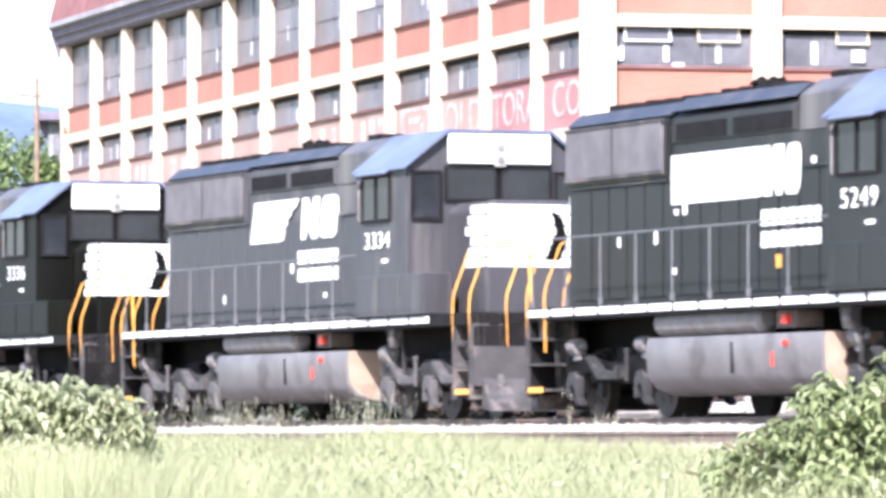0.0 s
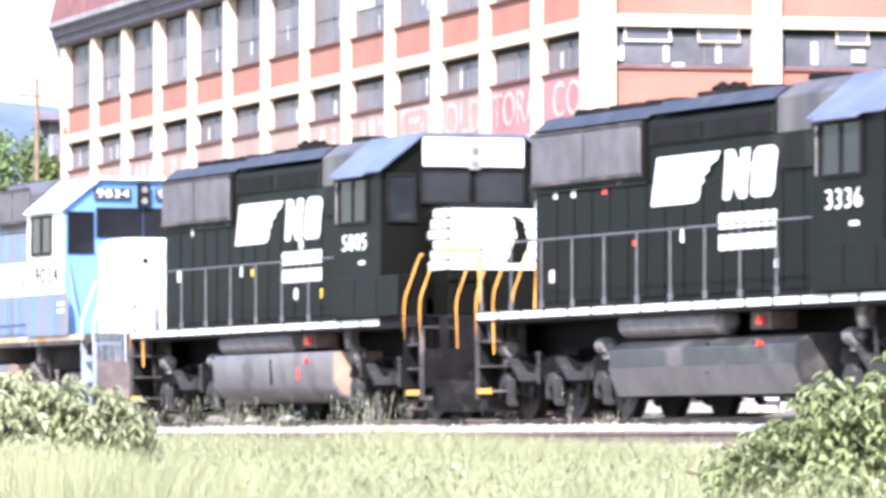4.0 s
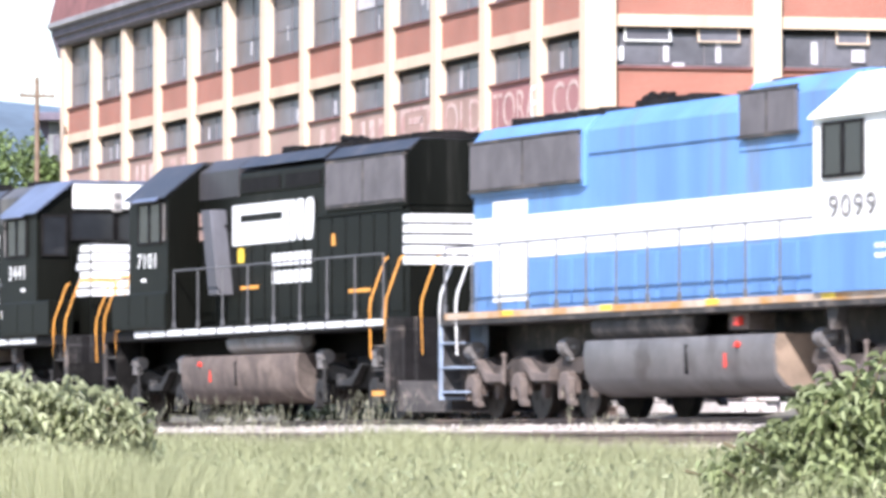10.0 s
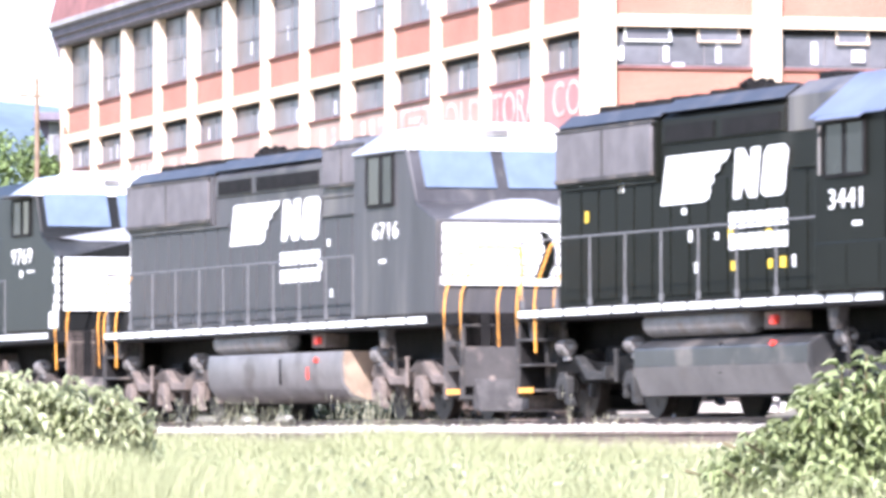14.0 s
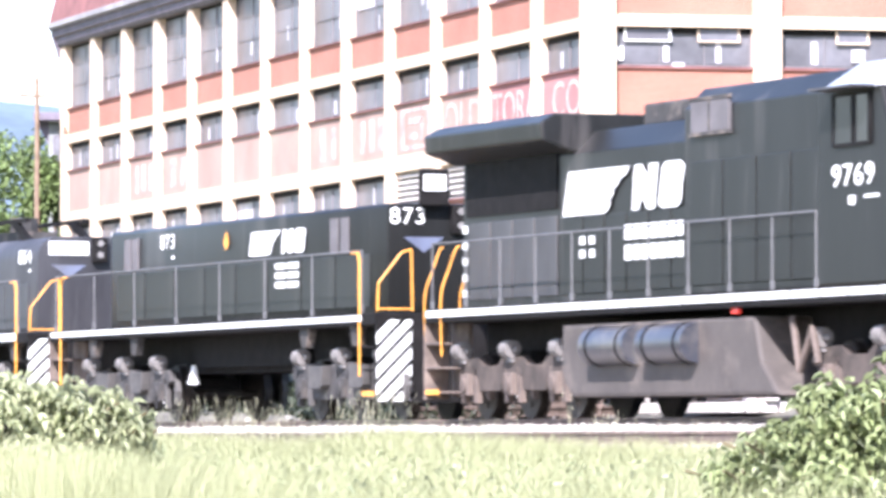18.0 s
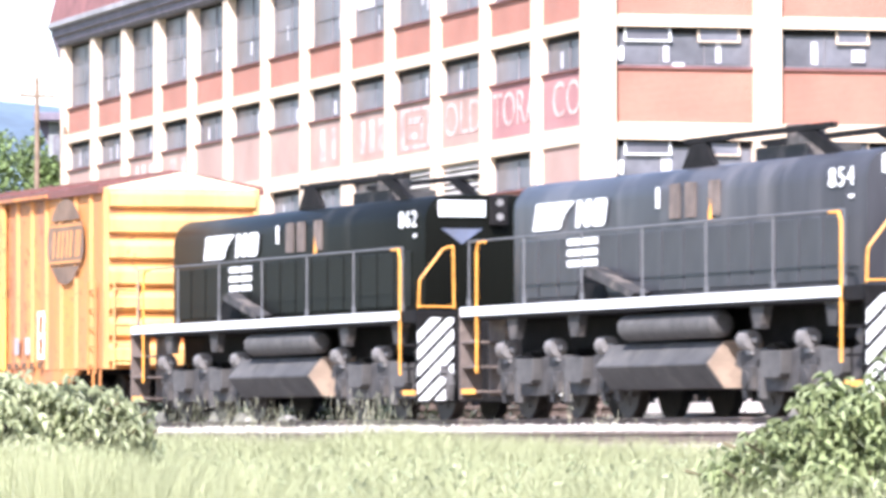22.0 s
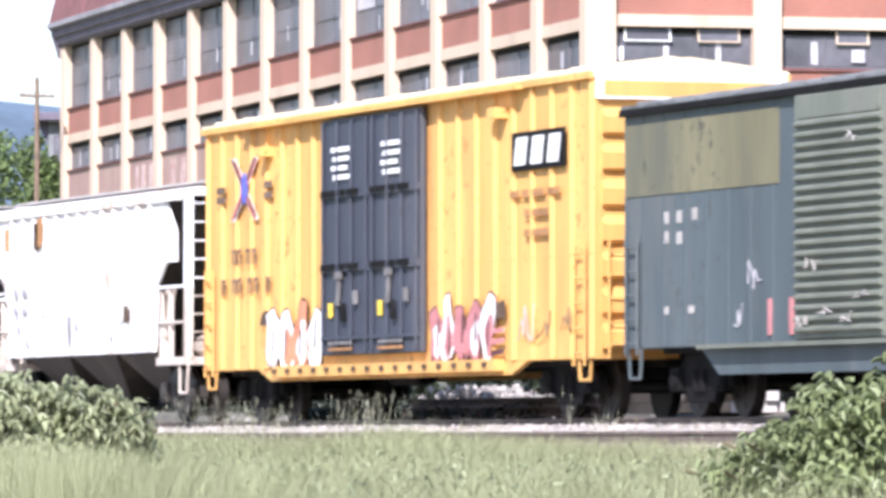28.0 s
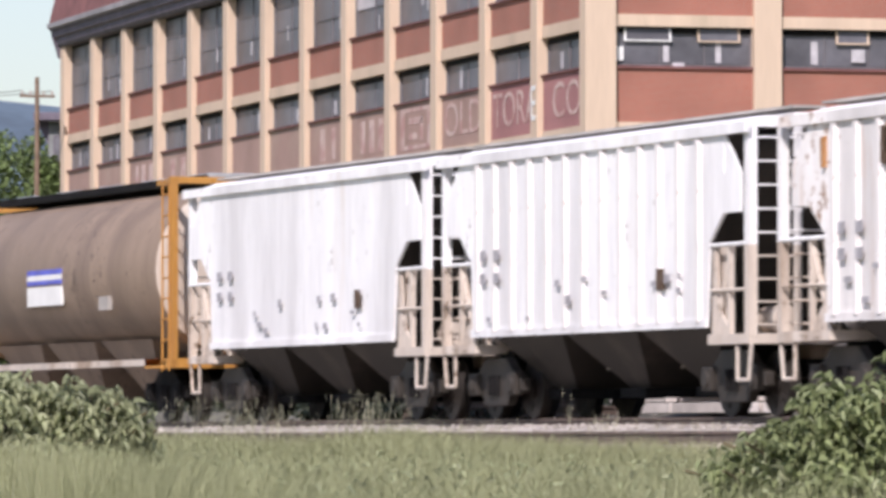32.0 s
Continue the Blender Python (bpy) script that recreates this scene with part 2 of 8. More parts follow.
def brick_material(name, color, mortar, paint=None):
    m = material(name, color, rough=0.9, vary=0.2, scale=0.35, fine=9, bump=0.15, stain=paint, stain_amount=0.25 if paint else 0)
    n, l = m.node_tree.nodes, m.node_tree.links
    b = n["Principled BSDF"]
    old = b.inputs["Base Color"].links[0].from_socket
    tex = n.new("ShaderNodeTexBrick")
    tex.inputs["Scale"].default_value = 1.0
    tex.inputs["Brick Width"].default_value, tex.inputs["Row Height"].default_value = 0.23, 0.075
    tex.inputs["Mortar Size"].default_value = 0.008
    tex.inputs["Mortar"].default_value = (*mortar, 1)
    spin = n.new("ShaderNodeMapping")
    spin.inputs["Rotation"].default_value = (radians(90), 0, 0)
    l.new(n["Texture Coordinate"].outputs["Object"], spin.inputs["Vector"])
    l.new(spin.outputs["Vector"], tex.inputs["Vector"])
    l.new(old, tex.inputs["Color1"])
    l.new(old, tex.inputs["Color2"])
    l.new(tex.outputs["Color"], b.inputs["Base Color"])
    return m


BRICK = brick_material("red_brick", (0.36, 0.135, 0.095), (0.3, 0.2, 0.16))
SIGN_RED = brick_material("faded_red_sign_paint", (0.36, 0.165, 0.165), (0.34, 0.17, 0.16), (0.4, 0.24, 0.21))
SIGN_PINK = brick_material("faded_pink_sign_paint", (0.36, 0.235, 0.2), (0.36, 0.24, 0.2), (0.4, 0.3, 0.24))
SIGN_WHITE = material("flaking_white_sign_paint", (0.56, 0.43, 0.39), rough=0.9, vary=0.15, scale=2, fine=10, stain=(0.42, 0.24, 0.22), stain_amount=0.55)


# ---- building blocks ----
class Shape:
    """Gathers simple solids into one mesh."""

    def __init__(self):
        self.v, self.f = [], []

    def add(self, verts, faces):
        k = len(self.v)
        self.v += [tuple(p) for p in verts]
        self.f += [tuple(i + k for i in face) for face in faces]
        return self

    def box(self, x0, x1, y0, y1, z0, z1):
        v = [(x, y, z) for x in (x0, x1) for y in (y0, y1) for z in (z0, z1)]
        return self.add(v, [(0, 1, 3, 2), (4, 6, 7, 5), (0, 4, 5, 1), (2, 3, 7, 6), (0, 2, 6, 4), (1, 5, 7, 3)])

    def prism(self, outline, axis, lo, hi):
        """An outline in the two other axes, drawn out along axis."""
        n = len(outline)
        make = {"x": lambda a, b, c: (c, a, b), "y": lambda a, b, c: (a, c, b), "z": lambda a, b, c: (a, b, c)}[axis]
        v = [make(a, b, lo) for a, b in outline] + [make(a, b, hi) for a, b in outline]
        f = [tuple(range(n))[::-1], tuple(range(n, 2 * n))]
        f += [(i, (i + 1) % n, n + (i + 1) % n, n + i) for i in range(n)]
        return self.add(v, f)

    def rod(self, p, q, r, n=8, r2=None):
        p, q = Vector(p), Vector(q)
        w = (q - p).normalized()
        u = w.orthogonal().normalized()
        t = w.cross(u)
        r2 = r if r2 is None else r2
        ring = [(math.cos(2 * math.pi * i / n), math.sin(2 * math.pi * i / n)) for i in range(n)]
        v = [p + (u * a + t * b) * r for a, b in ring] + [q + (u * a + t * b) * r2 for a, b in ring]
        f = [tuple(range(n))[::-1], tuple(range(n, 2 * n))] + [(i, (i + 1) % n, n + (i + 1) % n, n + i) for i in range(n)]
        return self.add(v, f)

    def tube(self, points, r, n=6):
        for p, q in zip(points, points[1:]):
            self.rod(p, q, r, n)
        return self

    def mesh(self, name, mat, bevel=0.0, smooth=False):
        me = bpy.data.meshes.new(name)
        me.from_pydata(self.v, [], self.f)
        bm = bmesh.new()
        bm.from_mesh(me)
        bmesh.ops.recalc_face_normals(bm, faces=bm.faces)
        if bevel:
            edges = [e for e in bm.edges if len(e.link_faces) == 2 and e.calc_face_angle(0) > 0.6]
            bmesh.ops.bevel(bm, geom=edges, offset=bevel, segments=2, profile=0.6, affect="EDGES", clamp_overlap=True)
        for face in bm.faces:
            face.smooth = smooth
        bm.to_mesh(me)
        bm.free()
        if smooth:
            me.set_sharp_from_angle(angle=radians(40))
        me.materials.append(mat)
        return me


def part(name, shape, mat, parent, label="", bevel=0.0, smooth=False, at=None):
    """ONE mesh under a thing or a part; shape may be a Shape or a mesh that alike parts share."""
    data = shape.mesh(name, mat, bevel, smooth) if isinstance(shape, Shape) else shape
    ob = new(name, data)
    ob.parent = parent
    if at is not None:
        ob.location = at
    return tagged(ob, label)


def thing(name, label, category, group="", kind="", data=None):
    return tagged(new(name, data), label, category, group, kind)


words = {}


def lettering(text, height, mat, squeeze=1.0):
    """Flat raised letters, centred, in the xz plane, read from -y."""
    key = (text, height, mat.name, squeeze)
    if key not in words:
        curve = bpy.data.curves.new("lettering", "FONT")
        curve.body, curve.size, curve.extrude = text, height * 1.4, 0.004
        curve.align_x, curve.align_y = "CENTER", "CENTER"
        ob = bpy.data.objects.new("lettering", curve)
        scene.collection.objects.link(ob)
        bpy.context.view_layer.update()
        me = bpy.data.meshes.new_from_object(ob.evaluated_get(bpy.context.evaluated_depsgraph_get()))
        me.transform(pose(0, 0, 0, 90, 0, 0) @ Matrix.Diagonal((squeeze, 1, 1, 1)))
        bpy.data.objects.remove(ob)
        me.materials.clear()
        me.materials.append(mat)
        words[key] = me
    return words[key]


# ---- ground and tracks ----
def ground_height(x, y):
    """Low at the eye, rising to the tracks, level beyond."""
    for (y0, z0), (y1, z1) in zip(GROUND, GROUND[1:]):
        if y0 <= y <= y1:
            return z0 + (z1 - z0) * (y - y0) / (y1 - y0)
    return GROUND[0][1] if y < 0 else GROUND[-1][1]


GROUND = [(-3000, -1.9), (2, -1.9), (5.5, -1.1), (9, -0.98), (26, -0.92), (28.2, -0.62), (33, -0.62), (40, -0.55), (3000, -0.55)]


def make_ground():
    xs = sorted({-3000, -1500, -800, -400, *range(-220, 40, 4), 80, 300, 1000, 3000})
    ys = sorted({p[0] for p in GROUND} | {-1000, -300, -100, -30, -8, 3, 4, 7, *range(10, 60, 2), 80, 150, 400, 1000})
    v = [(x, y, ground_height(x, y) + (0.04 * noise.noise((x * 0.3, y * 0.7, 0)) if abs(x) < 250 and -50 < y < 33 else 0)) for x in xs for y in ys]
    ny = len(ys)
    f = [(i * ny + j, (i + 1) * ny + j, (i + 1) * ny + j + 1, i * ny + j + 1) for i in range(len(xs) - 1) for j in range(ny - 1)]
    thing("ground", "weedy brown and green railway ground", "ground", kind="structure", data=Shape().add(v, f).mesh("ground", EARTH, smooth=True))


def rail_outline(y, z):
    return [(y - 0.07, z - 0.17), (y + 0.07, z - 0.17), (y + 0.07, z - 0.155), (y + 0.01, z - 0.14), (y + 0.01, z - 0.045), (y + 0.036, z - 0.035),
            (y + 0.036, z), (y - 0.036, z), (y - 0.036, z - 0.035), (y - 0.01, z - 0.045), (y - 0.01, z - 0.14), (y - 0.07, z - 0.155)]


def make_track(y, z, label, stone, x0=-330, x1=60):
    bed = Shape().prism([(y - 2.6, z - 0.75), (y + 2.6, z - 0.75), (y + 1.9, z - 0.22), (y - 1.9, z - 0.22)], "x", x0, x1)
    thing("track_bed", "grey crushed-stone bed under " + label, "track bed", kind="structure", data=bed.mesh("track_bed", stone))
    track = thing("railway_track", label, "track", kind="structure")
    for side in (-0.7525, 0.7525):
        part("rail", Shape().prism(rail_outline(y + side, z), "x", x0, x1), RAIL, track)
    tie = Shape().box(-0.115, 0.115, -1.28, 1.28, -0.165, 0).mesh("tie", TIE, bevel=0.012)
    for k in range(170):
        part("tie", tie, TIE, track, at=(-158 + k * 0.56 + random.uniform(-0.02, 0.02), y + random.uniform(-0.04, 0.04), z - 0.172))


def stone_mesh(name, mat, count, spread, size, flat=0.6):
    """Loose angular stones scattered by spread(), which gives x, y, z."""
    s = Shape()
    for _ in range(count):
        x, y, z = spread()
        r = size * random.uniform(0.5, 1.4)
        q = Euler((random.random() * 6, random.random() * 6, random.random() * 6)).to_matrix()
        v = [q @ (Vector(p) * r * random.uniform(0.7, 1.2)) for p in ((1, 0, 0), (-1, 0, 0), (0, 1, 0), (0, -1, 0), (0, 0, flat), (0, 0, -flat))]
        s.add([(x + p.x, y + p.y, z + p.z) for p in v], [(0, 2, 4), (2, 1, 4), (1, 3, 4), (3, 0, 4), (2, 0, 5), (1, 2, 5), (3, 1, 5), (0, 3, 5)])
    return s.mesh(name, mat)


make_ground()
make_track(TRACK_Y, 0.0, "rusty railway track that the train runs on", DARK_STONE)
NEAR_Y, NEAR_Z = 30.4, -0.215
make_track(NEAR_Y, NEAR_Z, "weedy empty railway track before the train", GRAVEL)


def bed_stones(y, z):
    def spread():
        d = random.uniform(-2.5, 2.5)
        return random.uniform(-150, -62), y + d, z - 0.2 - max(0, abs(d) - 1.9) * 0.75
    return spread


for y, z, stone in ((TRACK_Y, 0, DARK_STONE), (NEAR_Y, NEAR_Z, GRAVEL)):
    thing("gravel", "loose grey crushed stones between the rails", "gravel", kind="stuff", data=stone_mesh("gravel", stone, 9000, bed_stones(y, z), 0.045))


def gravel_berm():
    """Pale ballast heaped between the two tracks."""
    xs = [-165 + 0.5 * k for k in range(211)]
    rows = [(31.5, -0.45), (31.9, -0.22), (32.3, -0.15), (32.8, -0.14), (33.2, -0.24), (33.5, -0.4)]
    n = len(rows)
    v = [(x, y + 0.08 * noise.noise((x * 0.8, y, 5)), z + (0.045 * noise.noise((x * 0.35, 2, 6)) + 0.03 * noise.noise((x * 1.6, y * 2, 8)) if 0 < i < n - 1 else 0)) for x in xs for i, (y, z) in enumerate(rows)]
    f = [(i * n + j, (i + 1) * n + j, (i + 1) * n + j + 1, i * n + j + 1) for i in range(len(xs) - 1) for j in range(n - 1)]
    thing("gravel_berm", "pale crushed-stone ridge between the two tracks", "gravel bank", kind="structure", data=Shape().add(v, f).mesh("gravel_berm", PALE_GRAVEL, smooth=True))

    def spread():
        d = random.random()
        x = random.uniform(-125, -65)
        return x, 31.6 + d * 1.4, -0.34 + 0.19 * min(1, d * 2) + 0.045 * noise.noise((x * 0.35, 2, 6)) + random.uniform(-0.01, 0.02)
    thing("gravel", "loose pale stones on the ridge between the tracks", "gravel", kind="stuff", data=stone_mesh("gravel", PALE_GRAVEL, 9000, spread, 0.04))


gravel_berm()


# ---- factory ----
CORNER = Vector((-191.03, 73.43, -0.55))
ALONG, INTO = Vector((-0.99678, 0.08019, 0)), Vector((0.08019, 0.99678, 0))
FACTORY = Matrix(((*-ALONG, 0), (*INTO, 0), (0, 0, 1, 0), (0, 0, 0, 1))).transposed()
FACTORY.translation = CORNER
# The factory is laid out with x running away along the long front, y into the block, z up from the ground, and turned into its space at the end.
UP = 0.55
BAY, BAYS = 6.45, 13
STOREYS = [(4.4, 5.65, 6.1, 8.05), (8.05, 9.33, 9.91, 11.75), (11.75, 13.01, 13.42, 14.55), (14.55, 17.5, 17.6, 17.6)]   # sill, head, beam top, brick top
SIDE_BAY = 5.65


def factory_window(parent, x0, x1, z0, z1, depth, axis, columns, rows, seed, tall=False):
    """A steel factory window: a frame and its panes, facing -y (axis x) or -x (axis y)."""
    rnd = random.Random(seed)

    def put(a0, a1, d0, d1, b0, b1):
        return (a0, a1, d0, d1, b0, b1) if axis == "x" else (d0, d1, a0, a1, b0, b1)

    bars = Shape()
    for a, b in ((x0, x0 + 0.07), (x1 - 0.07, x1)):
        bars.box(*put(a, b, depth - 0.05, depth + 0.06, z0, z1))
    for a, b in ((z0, z0 + 0.05),):
        bars.box(*put(x0 + 0.07, x1 - 0.07, depth - 0.05, depth + 0.06, a, b))
    w, h = (x1 - x0 - 0.14) / columns, (z1 - z0 - 0.14) / rows
    frame_ob = part("window", bars, MULLION, parent)
    # Dark strip stands in for the lintel's shadow across the window top.
    part("head_shade", Shape().box(*put(x0 + 0.02, x1 - 0.02, depth - 0.06, depth + 0.05, z1 - 0.2, z1)), DARK, frame_ob, "dark strip for the lintel's shadow")
    for i in range(1, columns):
        part("mullion", Shape().box(*put(x0 + 0.07 + i * w - 0.02, x0 + 0.07 + i * w + 0.02, depth - 0.03, depth + 0.04, z0 + 0.05, z1 - 0.2)), MULLION, frame_ob)
    for j in range(1, rows):
        part("mullion", Shape().box(*put(x0 + 0.07, x1 - 0.07, depth - 0.025, depth + 0.035, z0 + 0.07 + j * h - 0.02, z0 + 0.07 + j * h + 0.02)), MULLION, frame_ob)
    for i in range(columns):
        for j in range(rows):
            pale = rnd.random() < 0.02 and axis == "x"
            tilt = rnd.uniform(-0.012, 0.012)
            s = Shape().box(*put(x0 + 0.07 + i * w, x0 + 0.07 + (i + 1) * w, depth + 0.012 + tilt, depth + 0.018 + tilt, z0 + 0.07 + j * h, z0 + 0.07 + (j + 1) * h))
            part("pane", s, PALE_PANE if pale else PANE, frame_ob, "pale replacement pane" if pale else "")
    for _ in range(rnd.choice((0, 1, 1, 2))):
        a = rnd.uniform(x0 + 0.3, x1 - 0.7)
        b = z0 + 0.12 + (rnd.uniform(0, 0.5) if tall else 0)
        part("blind", Shape().box(*put(a, a + rnd.uniform(0.18, 0.4), depth - 0.012, depth - 0.004, b, b + rnd.uniform(0.45, 0.8))), PALE_PANE, frame_ob, "pale blind behind the glass")


def make_factory():
    top = thing("factory_building", "long red-brick and cream-piered multi-storey factory with steel windows", "building")
    top.matrix_world = FACTORY
    length, deep = BAYS * BAY + 0.1, 46.0
    # Solid block coloured dark for the unlit rooms behind the panes.
    part("wall", Shape().box(0.9, length - 0.9, 1.2, deep, 0, 19.25), DARK, top, "dark block in place of the unlit interior")
    pier = Shape().box(0, 0.83, -0.02, 0.75, 0, 18.1).mesh("pier", CREAM, bevel=0.04)
    for k in range(1, BAYS + 1):
        part("pier", pier, CREAM, top, at=(k * BAY - 0.74, 0, 0))
    side_pier = Shape().box(-0.02, 0.75, 0, 0.95, 0, 18.1).mesh("pier", CREAM, bevel=0.04)
    corner = Shape().box(-0.03, 0.72, -0.02, 1.03, 0, 18.12)
    part("pier", corner, CREAM, top, "broad cream corner pier", bevel=0.04)
    for k in range(1, 8):
        part("pier", side_pier, CREAM, top, at=(0, k * SIDE_BAY + 0.08, 0))
    for k in range(BAYS):
        x0, x1 = k * BAY + (0.09 if k else 0.72), (k + 1) * BAY - 0.74
        for j, (sill, head, beam, brick) in enumerate(STOREYS):
            sill, head, beam, brick = (z + UP for z in (sill, head, beam, brick))
            if j < 3:
                part("beam", Shape().box(x0, x1, 0.14, 0.8, head, beam), CREAM, top)
                sign = j == 1
                mat = BRICK
                if sign:
                    mat = SIGN_RED if k in (0, 1) else SIGN_PINK
                panel = part("brick_panel", Shape().box(x0, x1, 0.2, 0.8, beam, brick), mat, top, "brick panel with faded painted sign" if sign else "")
                part("sill", Shape().box(x0, x1, 0.1, 0.6, brick - 0.01, brick + 0.05), ROOF_TILE, top)
            if j == 1 and k in (2, 3):
                for q in range(6):
                    part("louvre", Shape().prism([(0.22, sill + q * 0.21), (0.34, sill + q * 0.21 + 0.16), (0.36, sill + q * 0.21 + 0.16), (0.24, sill + q * 0.21)], "x", x0, x1), CONCRETE, top)
                part("wall", Shape().box(x0, x1, 0.4, 0.8, sill, head), CONCRETE, top)
            elif j == 1 and k == 0:
                part("brick_panel", Shape().box(x0, x1, 0.22, 0.8, sill, head), SIGN_PINK, top, "bricked-up window")
            else:
                factory_window(top, x0, x1, sill + (0.07 if j else 0), head, 0.4, "x", 2, 3 if j == 3 else 1, k * 10 + j, j == 3)
        part("brick_panel", Shape().box(x0, x1, 0.3, 0.8, 0, 4.45 + UP), BRICK, top)
    # sign letters on the third-storey brick
    z = (9.91 + 11.73) / 2 + UP
    for k, marks in ((4, ((0.8, 0.8), (2.0, 1.0), (3.4, 0.9))), (5, ((1.4, 0.8), (3.0, 1.0))), (9, ((1.0, 1.2), (2.9, 1.2))), (10, ((0.8, 1.0), (2.2, 1.2), (3.6, 0.8)))):
        for a, w in marks:
            part("sign_mark", Shape().box(k * BAY + 0.3 + a, k * BAY + 0.3 + a + w * 0.7, 0.188, 0.2, z - 0.6, z + 0.6), SIGN_WHITE, top, "worn pale bar of the painted sign")
    emblem = Shape()
    x0 = 3 * BAY + 0.75
    for a, b, c, d in ((0, 4.2, -0.75, -0.6), (0, 4.2, 0.6, 0.75), (0, 0.5, -0.6, 0.6), (3.7, 4.2, -0.6, 0.6), (1.1, 3.0, 0.15, 0.4), (1.1, 1.5, -0.45, 0.4), (1.9, 3.0, -0.4, -0.15)):
        emblem.box(x0 + a, x0 + b, 0.188, 0.2, z + c, z + d)
    part("sign_emblem", emblem, SIGN_WHITE, top, "worn pale square emblem of the painted sign")
    # the short side that faces down the line
    for k in range(7):
        y0, y1 = k * SIDE_BAY + 1.03, (k + 1) * SIDE_BAY + 0.08
        for j, (sill, head, beam, brick) in enumerate(STOREYS):
            sill, head, beam, brick = (z + UP for z in (sill, head, beam, brick))
            if j < 3:
                part("beam", Shape().box(0.12, 0.8, y0, y1, head + 0.1, beam + 0.08), CREAM, top)
                part("brick_panel", Shape().box(0.2, 0.8, y0, y1, beam + 0.08, brick), BRICK, top)
                part("sill", Shape().box(0.1, 0.6, y0, y1, brick - 0.01, brick + 0.07), ROOF_TILE, top)
            if j == 0:
                part("brick_panel", Shape().box(0.3, 0.8, y0, y1, 0, sill), BRICK, top)
            factory_window(top, y0, y1, sill + 0.1, head + 0.1, 0.4, "y", 3, 3 if j == 3 else 1, 500 + k * 10 + j)
            # hinged sashes hang open at their feet, each bay a little differently
            for a, b in (((0.35, 1.95), (2.85, 4.3)) if k % 2 == 0 else ((1.95, 3.1),)):
                foot = sill + 0.88
                frame_mat = WHITE if a < 1 else CREAM
                part("sash", Shape().box(0.26, 0.3, y0 + a, y0 + b, foot, foot + 0.05), frame_mat, top, "pale lower rail of a hinged sash")
                for c in (a, b - 0.07):
                    part("sash", Shape().prism([(0.26, foot + 0.05), (0.3, foot + 0.05), (0.36, sill + 1.3), (0.33, sill + 1.3)], "y", y0 + c, y0 + c + 0.07), frame_mat, top, "pale side rail of a hinged sash")
                part("sash_pane", Shape().prism([(0.28, foot + 0.05), (0.29, foot + 0.05), (0.35, sill + 1.3), (0.34, sill + 1.3)], "y", y0 + a + 0.07, y0 + b - 0.07), PANE if a > 1 else DARK_PANE, top)
            if k == 0:
                part("board", Shape().box(0.3, 0.35, y0 + 0.05, y0 + 0.33, sill + 0.25, sill + 0.7), WHITE, top, "white board in a broken pane")
                part("board", Shape().box(0.3, 0.35, y0 + 2.0, y0 + 2.4, sill + 0.06, sill + 0.2), PALE_PANE, top, "pale rag on the sill")
            if k == 1:
                part("board", Shape().box(0.3, 0.35, y0 + 2.5, y0 + 2.95, sill + 0.3, sill + 0.72), PALE_PANE, top, "pale board behind the glass")
    # cornice and slated roof
    profile = [(-0.06, 17.95), (1.0, 17.95), (1.0, 18.98), (-0.44, 18.98), (-0.44, 18.74), (-0.36, 18.66), (-0.34, 18.42), (-0.2, 18.34), (-0.18, 18.1)]
    part("cornice", Shape().prism(profile, "x", -0.5, length + 0.4), SLATE, top)
    part("cornice", Shape().prism(profile, "y", 1.0, deep), SLATE, top)
    part("gutter", Shape().prism([(-0.55, 18.8), (-0.44, 18.78), (-0.44, 19.02), (-0.57, 19.02)], "x", -0.6, length + 0.35), GUTTER, top, "pale grey metal gutter")
    part("cornice_bracket", Shape().prism([(-0.34, 18.4), (0.0, 18.4), (0.0, 17.45), (-0.06, 17.5)], "x", length + 0.02, length + 0.3), SLATE, top)
    part("roof", Shape().add([(-0.5, -0.5, 18.98), (length + 0.3, -0.5, 18.98), (length + 0.3, deep, 18.98), (-0.5, deep, 18.98), (0, 0.2, 22.2), (length - 0.2, 0.2, 22.2), (length - 0.2, deep - 2, 22.2), (0, deep - 2, 22.2)],
                             [(0, 1, 5, 4), (1, 2, 6, 5), (2, 3, 7, 6), (3, 0, 4, 7), (4, 5, 6, 7), (3, 2, 1, 0)]), ROOF_TILE, top)
    for me in {ob.data for ob in top.children_recursive}:
        me.transform(Matrix.Diagonal((-1, 1, 1, 1)))
        me.flip_normals()
    for ob in top.children_recursive:
        ob.location.x *= -1
    for text, x, y, wide in (("TORA", -9.2, 0.185, 1.2), ("OLD", -15.8, 0.185, 1.45), ("E", -6.12, -0.04, 0.85), ("CO", -2.9, 0.185, 1.35)):
        sign = part("sign_lettering", lettering(text, 1.2, WHITE if text == "E" else SIGN_WHITE), SIGN_WHITE, top, "faded white painted sign letters", at=(x, y, z))
        sign.scale = (wide, 1, 1)


make_factory()

# ---- rolling stock: running gear ----
wheelsets = {0.508: [], 0.457: []}
shared = {}


def same(key, make):
    """One mesh for all alike pieces."""
    if key not in shared:
        shared[key] = make()
    return shared[key]


